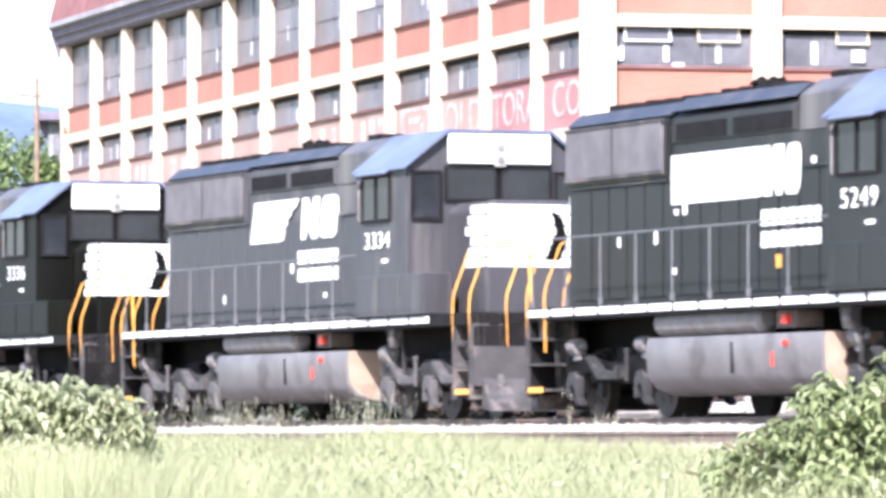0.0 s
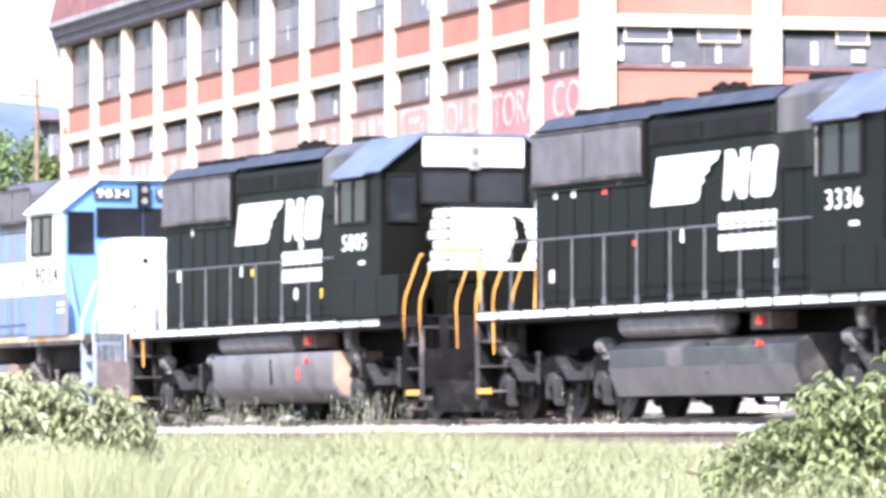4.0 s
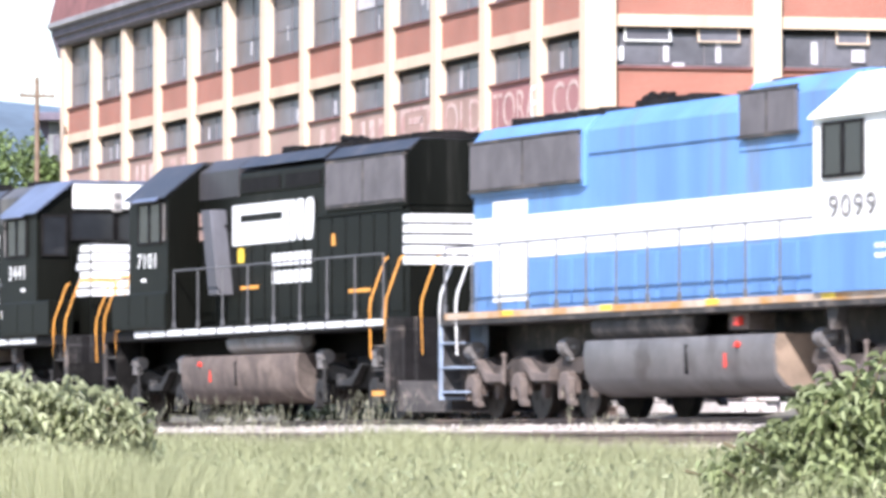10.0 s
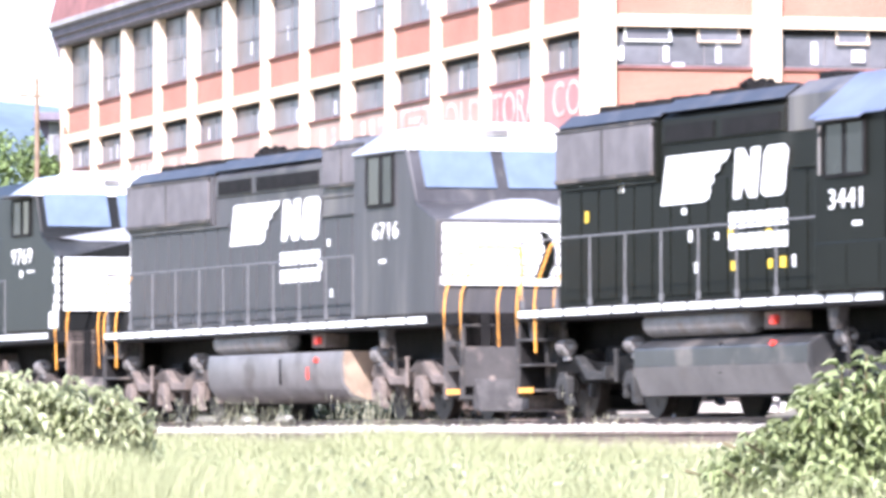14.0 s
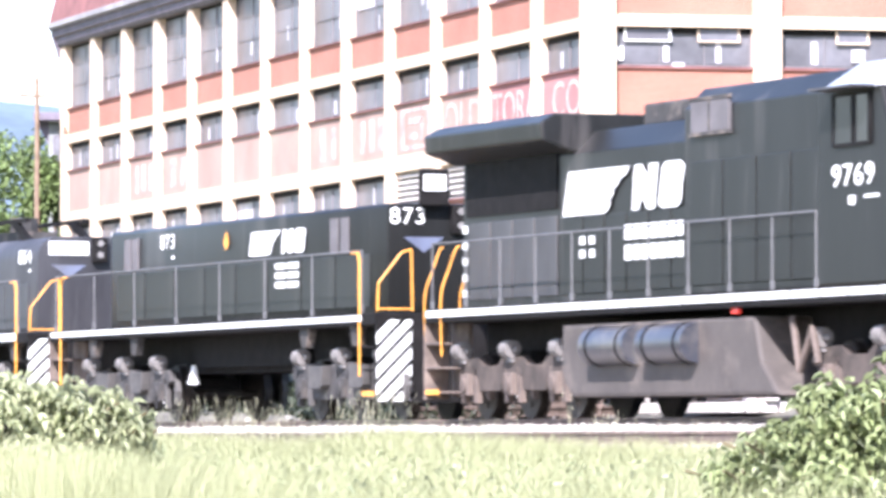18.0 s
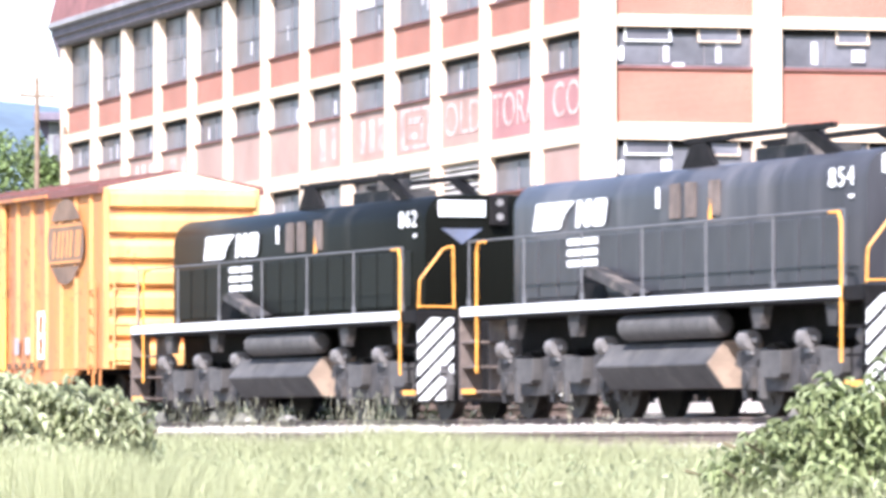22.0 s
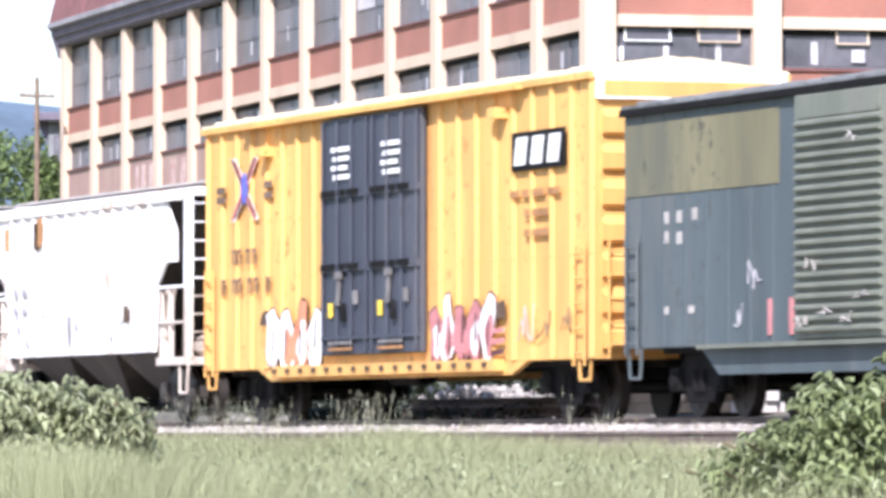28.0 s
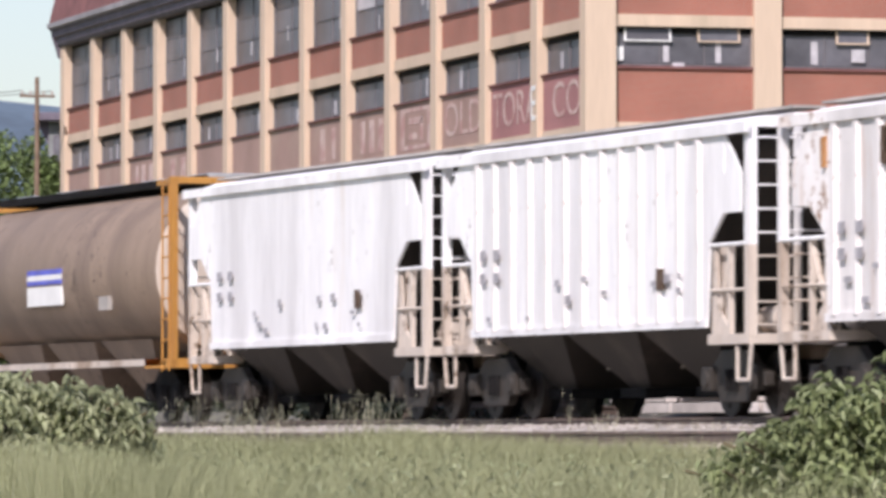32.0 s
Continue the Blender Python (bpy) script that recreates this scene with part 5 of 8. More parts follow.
    bars(root, [oblong(-9.55, -9.35, z, z + 0.12) for z in (1.9, 2.15, 2.4, 2.65, 2.9)], 1.0, DECAL, "small_mark")
    flank_text(root, number, 6.95, 3.16, 1.512, 0.3, DECAL, squeeze=1.55)
    bars(root, [oblong(6.8, 7.0, 2.78, 2.9), oblong(7.3, 7.8, 2.86, 2.9)], 1.503, DECAL, "small_mark")
    bars(root, [oblong(8.8, 9.4, 1.78, 2.08)], 1.503, WHITE, "small_mark")
    hand_rails(root, -end + 0.3, 5.6, deck, 2.74, 1.46, RAILING, 1.6)
    end_steps(root, end - 0.75, 1, deck, BROWN, ORANGE_RAIL)
    end_steps(root, -end + 0.75, -1, deck, BROWN, ORANGE_RAIL, True, 1.1)
    half, top = 1.42, 1.38
    tank = part("fuel_tank", Shape().prism([(-4.1, 1.38), (-4.1, 0.62), (-3.7, 0.3), (4.2, 0.28), (3.55, 0.75), (3.3, 1.38)], "y", -half, half), TANK_TAN, root, "dusty grey-brown fuel tank", bevel=0.06)
    for side in (-1, 1):
        for x in (-2.7, -0.45):
            part("air_reservoir", Shape().rod((x, side * 1.42, 1.04), (x + 1.75, side * 1.42, 1.04), 0.29, 18), CYLINDER, tank, "blue-grey air cylinder", smooth=True)
            for d in (0.25, 1.45):
                part("tank_strap", Shape().rod((x + d, side * 1.42, 1.04), (x + d + 0.06, side * 1.42, 1.04), 0.3, 18), DARK, tank)
    part("brake_rigging", Shape().tube([(4.4, -1.3, 1.35), (4.7, -1.32, 0.6), (5.1, -1.3, 1.2), (5.3, -1.3, 0.7)], 0.05), BROWN, root)
    part("red_handle", Shape().box(2.6, 2.85, -1.46, -1.4, 1.42, 1.5), RED, root, "red shut-off handle")
    part("exhaust_housing", Shape().box(-3.0, -0.6, -0.55, 0.55, 4.28, 4.62), GREY, root, "sooty exhaust housing", bevel=0.05)
    for x in (-7.0, 7.2):
        make_truck(root, x, (-1.95, 0, 1.95), 0.508, BROWN, "ge")
    return root


# ---- low engines without cabs ----
def clipped(out, y0, y1, z0, z1):
    """The part of a convex outline that lies inside an upright rectangle."""
    for axis, limit, sign in ((0, y0, 1), (0, y1, -1), (1, z0, 1), (1, z1, -1)):
        kept = []
        for p, q in zip(out, out[1:] + out[:1]):
            a, b = sign * (p[axis] - limit), sign * (q[axis] - limit)
            if a >= 0:
                kept.append(p)
            if a * b < 0:
                t = a / (a - b)
                kept.append((p[0] + (q[0] - p[0]) * t, p[1] + (q[1] - p[1]) * t))
        out = kept
        if not out:
            break
    return out


def striped_pilot(root, x):
    """The end plate with slanted white stripes."""
    part("pilot", Shape().box(x, x + 0.08, -1.5, 1.5, 0.28, 1.62), DARK, root, "black end plate")
    for k in range(16):
        c = -1.35 + k * 0.27
        for lo, hi in ((-1.5, -0.9), (0.9, 1.5)):
            out = clipped([(-1.6, -1.6 + c), (1.6, 1.6 + c), (1.6, 1.77 + c), (-1.6, -1.43 + c)], lo, hi, 0.3, 1.6)
            if len(out) > 2:
                part("pilot_stripe", Shape().prism(out, "x", x + 0.08, x + 0.088), WHITE, root, "slanted white stripe")


def slug(name, number, label, length, hood0, hood1, top, rounded_top, trucks, axles, logo, number_x, has_tank):
    root = thing(name, label, "locomotive", "low towed locomotives")
    end, deck = length / 2 - 1.2, 1.72
    rear = end + (0.3 if has_tank else 0.85)
    part("underframe", Shape().box(-rear, end, -1.5, 1.5, 1.52, deck).box(-rear + 0.3, end - 0.3, -0.6, 0.6, 0.85, 1.52), DARK, root, bevel=0.015)
    for side in (-1, 1):
        if has_tank:
            part("sill_stripe", Shape().box(-rear + 0.05, end - 0.75, side * 1.508 - 0.006, side * 1.508 + 0.006, 1.58, 1.715), WHITE, root, "broad white sill line")
        else:
            for k in range(18):
                part("sill_stripe", same("dash_s", lambda: Shape().box(-0.47, 0.47, -0.006, 0.006, -0.045, 0.045).mesh("sill_stripe", WHITE)), WHITE, root, at=(-rear + 0.6 + k * 1.0, side * 1.508, 1.64))
    if rounded_top:
        out = [(-0.97, deck), (-0.97, top - 0.42)]
        for k in range(1, 6):
            a = k * math.pi / 12
            out.append((-0.97 + 0.42 * (1 - math.cos(a)), top - 0.42 + 0.42 * math.sin(a)))
        out += [(-0.5, top)]
        out += [(-y, z) for y, z in reversed(out)]
    else:
        out = rounded(0.97, deck, top, 0.05, 0.06)
    part("hood", Shape().prism(out, "x", hood0, hood1), SLUG_DOOR if number == "854" else BLACK if number == "862" else FADED, root, bevel=0.03, smooth=True)
    if rounded_top:
        door_row(root, hood0 + 0.3, hood1 - 0.6, 1.82, 2.7, 0.975, SLUG_DOOR if number == "854" else BLACK, 0.86, latch=False)
    else:
        door_row(root, hood0 + 0.4, hood1 - 0.8, 1.85, 2.72, 0.975, FADED, 1.9, latch=False)
    for side in (-1, 1):
        for a in ((-0.5, 0.1, 1.0) if rounded_top else (5.2, 5.75, hood0 + 0.9, hood0 + 1.4)):
            part("side_vent", Shape().box(a, a + 0.38, side * 0.985 - 0.012, side * 0.985 + 0.012, 2.85 if rounded_top else 2.75, top - 0.25 if rounded_top else 3.35), BROWN if rounded_top else GRILLE, root, "dusty side vent")
    bars(root, herald(logo[0], 2.84, logo[1], 3.25), 0.998, DECAL, "emblem", "white emblem shapes")
    m = (logo[0] + logo[1]) / 2 + 0.5
    for z in (2.58, 2.42, 2.26):
        bars(root, [oblong(m - 0.6, m - 0.03, z, z + 0.1), oblong(m + 0.05, m + 0.65, z, z + 0.1)], 0.998, DECAL, "name_bar")
    flank_text(root, number, number_x, 3.2 if rounded_top else 3.22, 1.0, 0.27, DECAL, squeeze=1.45)
    bars(root, [oblong(number_x + 0.25, number_x + 0.42, 2.92, 2.97)], 0.998, DECAL, "small_mark")
    # front face with its number panel and lamp
    if rounded_top:
        part("number_board", Shape().box(hood1, hood1 + 0.03, -0.75, 0.05, top - 0.36, top - 0.1), WHITE, root, "white number panel", bevel=0.01)
    else:
        for k, digit in enumerate(number):
            t = part("road_number", lettering(digit, 0.27, DECAL, 1.0), DECAL, root, at=(hood1 + 0.01, -0.85 + k * 0.22, top - 0.22))
            t.rotation_euler = (0, 0, radians(90))
    light = part("headlight", Shape().box(hood1, hood1 + 0.14, 0.1, 0.4, top - 0.5, top - 0.02), DARK, root, bevel=0.03)
    for dz in (-0.13, -0.36):
        part("lens", Shape().rod((hood1 + 0.13, 0.25, top + dz), (hood1 + 0.16, 0.25, top + dz), 0.06, 14), CAN, light)
    part("end_panel", Shape().prism([(-0.7, top - 0.55), (0.0, top - 0.55), (-0.35, top - 0.8)], "x", hood1, hood1 + 0.015), SKY_SHEEN, root, "dark triangular plate, blue sheen in its colour")
    hand_rails(root, -rear + 0.3, end - 0.75, deck, 2.73, 1.46, RAILING, 2.4)
    end_steps(root, end - 0.72, 1, deck, DARK, ORANGE_RAIL, False)
    end_steps(root, -rear + 0.72, -1, deck, BROWN, ORANGE_RAIL, False, 1.15)
    striped_pilot(root, end)
    part("end_handrail", Shape().tube([(end - 0.1, -1.42, 1.75), (end - 0.1, -1.4, 2.2), (end - 0.1, -1.0, 2.7), (end - 0.1, -0.84, 2.74), (end - 0.1, -0.82, 1.75)], 0.017).tube([(end - 0.1, -1.42, 1.78), (end - 0.1, -0.82, 1.78)], 0.016), ORANGE_RAIL, root, "orange end railing")
    part("end_handrail", Shape().tube([(end - 0.1, 1.4, 1.75), (end - 0.1, 1.3, 2.35), (end - 0.1, 0.85, 2.78), (end - 0.1, 0.45, 2.8)], 0.017), ORANGE_RAIL, root)
    coupler(root, end, 1)
    coupler(root, -end, -1)
    if has_tank:
        hexagon = [(-1.2, 1.06), (-1.46, 0.74), (-1.2, 0.4), (1.2, 0.4), (1.46, 0.74), (1.2, 1.06)]
        tank = part("ballast_tank", Shape().prism(hexagon, "x", -2.3, 2.0), SLUG_TANK, root, "grey two-faced under-floor tank", bevel=0.03)
        part("end_plate", Shape().prism([(a * 0.98, z) for a, z in hexagon], "x", 2.0, 2.03), TANK_END, tank, "tan tank end lightened for the sun")
        air_tank(root, -1.4, 2.1, GEAR_PALE, z=1.3, r=0.2, y=1.25)
        rack = Shape()
        for y in (-0.6, 0.6):
            rack.prism([(-0.9, top - 0.02), (-0.55, top + 0.36), (0.0, top + 0.36), (0.35, top - 0.02)], "y", y - 0.04, y + 0.04)
            rack.box(-0.8, 4.6, y - 0.05, y + 0.05, top + 0.34, top + 0.42)
            rack.prism([(3.3, top + 0.36), (3.9, top + 0.36), (4.9, top - 0.02), (4.4, top - 0.02)], "y", y - 0.04, y + 0.04)
        part("roof_rack", rack, DARK, root, "dark raised roof frame")
        part("blower", Shape().rod((2.2, 0, top - 0.05), (2.2, 0, top + 0.5), 0.28, 12).box(1.3, 3.2, -0.4, 0.4, top - 0.05, top + 0.2), GREY, root)
        bars(root, [[(-4.3, 1.76), (-3.9, 2.2), (-3.3, 2.2), (-2.9, 1.76)]], 1.0, DARK, "access_hatch")
        for side in (-1, 1):
            part("chute", Shape().prism([(-3.3, 2.12), (-3.0, 2.22), (-1.2, 1.8), (-1.4, 1.74)], "y", side * 1.0, side * 1.25), GREY, root)
        bars(root, [oblong(-1.0, -0.86, 3.02, 3.32)], 1.0, DECAL, "small_mark")
        bars(root, [[(1.0, 2.8), (1.16, 2.8), (1.08, 3.08)]], 1.0, ORANGE_RAIL, "small_mark", "orange warning mark")
    else:
        # Added box fills the open underfloor with dark in place of shade.
        part("underfloor_shade", Shape().box(-3.0, 3.2, -0.75, 0.75, 0.95, 1.52), DARK, root, "dark box filling the shaded open underfloor")
        part("marker_cone", Shape().rod((-2.3, -1.0, 0.66), (-2.3, -1.0, 1.0), 0.11, 10, 0.035), WHITE, root, "white cone hung under the frame")
        bars(root, [[(-0.6, 3.12), (-0.42, 3.32), (-0.3, 3.1), (-0.45, 2.98)]], 0.998, ORANGE_RAIL, "small_mark", "orange warning mark")
        board = part("end_number_board", Shape().box(hood1 + 0.1, hood1 + 0.2, -0.48, 0.02, top - 0.05, top + 0.56), DARK, root, "black-rimmed white end board", bevel=0.03)
        part("board_face", Shape().box(hood1 + 0.2, hood1 + 0.21, -0.42, -0.04, top + 0.2, top + 0.46), WHITE, board)
        horn(root, hood1 - 0.6, top)
    for x in trucks:
        make_truck(root, x, axles, 0.508, GREY, "slug")
        for d in (-1.2, 1.4):
            part("frame_bracket", Shape().prism([(x + d - 0.25, 1.52), (x + d + 0.25, 1.52), (x + d + 0.12, 1.2), (x + d - 0.12, 1.2)], "y", -1.42, -1.28), GREY, root)
    return root


# ---- freight cars ----
def car_paint(name, color, stain, amount, rough=0.6, chip=0.3):
    return material(name, color, rough=rough, vary=0.22, scale=0.8, fine=9, bump=0.06, stain=stain, stain_amount=amount, streak=0.16, chips=(tuple(c * 0.55 for c in stain), chip))


ORANGE_CAR = car_paint("faded_orange_car_paint", (0.57, 0.232, 0.058), (0.37, 0.155, 0.08), 0.5, chip=0.4)
# Body orange lightened for the sun that the side posts catch.
ORANGE_POST = car_paint("sunlit_orange_post_paint", (0.585, 0.26, 0.075), (0.4, 0.175, 0.085), 0.45)
ORANGE_DOOR = car_paint("bright_orange_door_paint", (0.68, 0.32, 0.075), (0.42, 0.19, 0.09), 0.35)
# The orange car's end colour, made yellower and lighter for direct sun.
SUNLIT_ORANGE_END = car_paint("sunlit_orange_end_paint", (0.66, 0.385, 0.14), (0.36, 0.17, 0.07), 0.4)
GREEN_CAR = car_paint("faded_blue_grey_green_car_paint", (0.078, 0.099, 0.106), (0.13, 0.135, 0.13), 0.25)
GREEN_DOOR = car_paint("green_door_paint", (0.16, 0.172, 0.135), (0.19, 0.18, 0.15), 0.25)
OLIVE = car_paint("olive_patch_paint", (0.185, 0.168, 0.095), (0.11, 0.11, 0.08), 0.25)
YELLOW_CAR = car_paint("golden_yellow_car_paint", (0.73, 0.41, 0.122), (0.55, 0.26, 0.09), 0.2)
NAVY_DOOR = car_paint("dark_grey_blue_door_paint", (0.05, 0.056, 0.076), (0.09, 0.09, 0.1), 0.25)
HOPPER_WHITE = car_paint("chalky_white_car_paint", (0.85, 0.83, 0.83), (0.7, 0.63, 0.56), 0.05, chip=0.12)
HOPPER_RUSTY = car_paint("rust_streaked_white_paint", (0.8, 0.77, 0.75), (0.52, 0.27, 0.12), 0.2)
HOPPER_END = car_paint("grimy_cream_end_paint", (0.6, 0.525, 0.455), (0.28, 0.18, 0.11), 0.35)
# Grimy paint, darkened further for shade under the cars.
HOPPER_LOW = car_paint("shade_dark_grimy_hopper_paint", (0.04, 0.033, 0.027), (0.1, 0.08, 0.065), 0.2)
TAN_CAR = car_paint("tan_brown_car_paint", (0.26, 0.19, 0.14), (0.18, 0.13, 0.1), 0.3)
RUST_FRAME = car_paint("orange_brown_end_frame_paint", (0.5, 0.24, 0.05), (0.3, 0.12, 0.04), 0.35)
SPRAY_WHITE = material("white_spray_paint", (0.8, 0.78, 0.76), rough=0.7, vary=0.1, bump=0.0)
SPRAY_RED = material("dull_red_spray_paint", (0.42, 0.1, 0.09), rough=0.7, vary=0.2, bump=0.0)
SPRAY_PINK = material("dusty_pink_spray_paint", (0.5, 0.2, 0.2), rough=0.7, vary=0.2, bump=0.0)
SPRAY_SALMON = material("salmon_spray_paint", (0.62, 0.24, 0.13), rough=0.7, vary=0.2, bump=0.0)
SPRAY_WINE = material("dark_wine_spray_paint", (0.09, 0.035, 0.04), rough=0.7, vary=0.2, bump=0.0)
SPRAY_BLUE = material("violet_blue_spray_paint", (0.12, 0.14, 0.55), rough=0.7, vary=0.2, bump=0.0)
EMBLEM = material("faded_brown_emblem_paint", (0.17, 0.11, 0.075), rough=0.7, vary=0.3, scale=2, bump=0.0)
STENCIL = material("dark_brown_stencil", (0.1, 0.06, 0.035), rough=0.7, vary=0.2, bump=0.0)
GREY_STENCIL = material("grey_stencil", (0.36, 0.35, 0.37), rough=0.7, vary=0.2, bump=0.0)
ROOF_STEEL = material("galvanised_car_roof", (0.5, 0.5, 0.5), rough=0.45, metal=0.4, vary=0.2, scale=1.5, fine=15, bump=0.1)
GREEN_ROOF = car_paint("dull_grey_green_roof", (0.2, 0.205, 0.205), (0.06, 0.06, 0.055), 0.3)
ROOF_CREAM = car_paint("cream_car_roof", (0.78, 0.68, 0.48), (0.6, 0.48, 0.3), 0.2)
ROOF_RED = car_paint("dark_red_roof_edge", (0.16, 0.06, 0.05), (0.1, 0.06, 0.05), 0.3)


def ladder(root, x, y, z0, z1, mat, across="x", width=0.45, rungs=8):
    s = Shape()
    for d in (-width / 2, width / 2):
        a = (x + d, y) if across == "x" else (x, y + d)
        s.rod((*a, z0), (*a, z1), 0.022, 6)
    lad = part("ladder", s, mat, root)
    for k in range(rungs):
        z = z0 + (z1 - z0) * (k + 0.5) / rungs
        r = Shape().rod((x - width / 2, y, z), (x + width / 2, y, z), 0.017, 6) if across == "x" else Shape().rod((x, y - width / 2, z), (x, y + width / 2, z), 0.017, 6)
        part("rung", r, mat, lad)


def spray(root, x0, x1, z0, z1, y, mats, seed, count=9, outline=False):
    """Ragged painted letters-like scrawl on the near flank: slanted strokes, no words."""
    rnd = random.Random(seed)
    w = (x1 - x0) / count
    for k in range(count):
        a = x0 + k * w + rnd.uniform(-0.1, 0.1)
        lo, hi = z0 + rnd.uniform(0, 0.15) * (z1 - z0), z0 + rnd.uniform(0.6, 1.0) * (z1 - z0)
        lean = rnd.uniform(-0.2, 0.2)
        b = w * rnd.uniform(0.75, 1.25)
        out = [(a, lo), (a + b * 0.55, lo - 0.05), (a + b * 0.8, lo + (hi - lo) * 0.4), (a + b + lean, hi - 0.08), (a + b * 0.5 + lean, hi), (a + lean - 0.05, hi - 0.15), (a - 0.08, lo + (hi - lo) * 0.5)]
        mx, mz = sum(p[0] for p in out) / len(out), sum(p[1] for p in out) / len(out)
        grow = lambda g: [(mx + (px - mx) * g, mz + (pz - mz) * g) for px, pz in out]
        lift = 0.0012 * (k % 3)
        if outline:
            part("sprayed_mark", Shape().prism(grow(1.09), "y", -y - 0.004 - lift, -y), STENCIL, root, "dark sprayed outline")
        part("sprayed_mark", Shape().prism(out, "y", -y - 0.009 - lift, -y), mats[k % len(mats)], root, "sprayed graffiti stroke")
        if outline:
            part("sprayed_mark", Shape().prism(grow(0.45), "y", -y - 0.014 - lift, -y), mats[(k + 1) % len(mats)], root, "sprayed graffiti stroke")


def graffiti(root, x0, x1, z0, z1, y, fills, edge, seed, count):
    """Tall bulging sprayed forms crowded side by side, each with a dark edge, a second tint and a slit; no words."""
    rnd = random.Random(seed)
    w = (x1 - x0) / count
    for k in range(count):
        a = x0 + (k + 0.5) * w + rnd.uniform(-0.08, 0.08)
        lo, hi = z0 + rnd.uniform(0.0, 0.12), z1 - rnd.uniform(0.0, 0.3)
        lean = rnd.uniform(-0.12, 0.12)
        mid = (lo + hi) / 2
        out = []
        for q in range(14):
            t = 2 * math.pi * q / 14
            r = (0.55 + 0.2 * math.cos(3 * t + k) + rnd.uniform(-0.1, 0.1)) * w * 0.95
            out.append((a + r * math.cos(t) + lean * math.sin(t), mid + (hi - lo) / 2 * math.sin(t) * rnd.uniform(0.86, 1.06)))
        grow = lambda gx, gz, dx=0.0, dz=0.0: [(a + dx + (px - a) * gx, mid + dz + (pz - mid) * gz) for px, pz in out]
        lift = 0.0015 * (k % 3)
        part("sprayed_mark", Shape().prism(grow(1.16, 1.07), "y", -y - 0.003 - lift, -y), edge, root, "dark sprayed outline")
        part("sprayed_mark", Shape().prism(out, "y", -y - 0.008 - lift, -y), fills[k % len(fills)], root, "sprayed graffiti form")
        part("sprayed_mark", Shape().prism(grow(0.55, 0.62, w * 0.1, -0.1), "y", -y - 0.012 - lift, -y), fills[(k + 1) % len(fills)], root, "sprayed graffiti tint")
        b, c = a + rnd.uniform(-0.12, 0.12), mid + rnd.uniform(-0.2, 0.1)
        part("sprayed_mark", Shape().prism([(b - 0.03, c - 0.22), (b + 0.05, c - 0.2), (b + 0.09, c + 0.2), (b + 0.02, c + 0.26)], "y", -y - 0.016 - lift, -y), edge, root, "dark sprayed slit")
        for q in range(2):
            b = a + rnd.uniform(-0.4, 0.4) * w
            part("sprayed_mark", Shape().prism([(b, lo - 0.02), (b + 0.1, lo - 0.04), (b + 0.14, lo + 0.12), (b + 0.04, lo + 0.16)], "y", -y - 0.018 - lift, -y), (edge, fills[0])[q], root, "sprayed drip")


def squiggle(root, x, z, w, h, y, mat, seed, label="sprayed squiggle"):
    """A thin looping sprayed line on the near flank."""
    rnd = random.Random(seed)
    points = [(x + w * (k / 7 + rnd.uniform(-0.2, 0.2)), -y, z + h * (rnd.random() if k % 2 else rnd.random() * 0.4)) for k in range(8)]
    part("sprayed_mark", Shape().tube(points, 0.011, 5), mat, root, label)


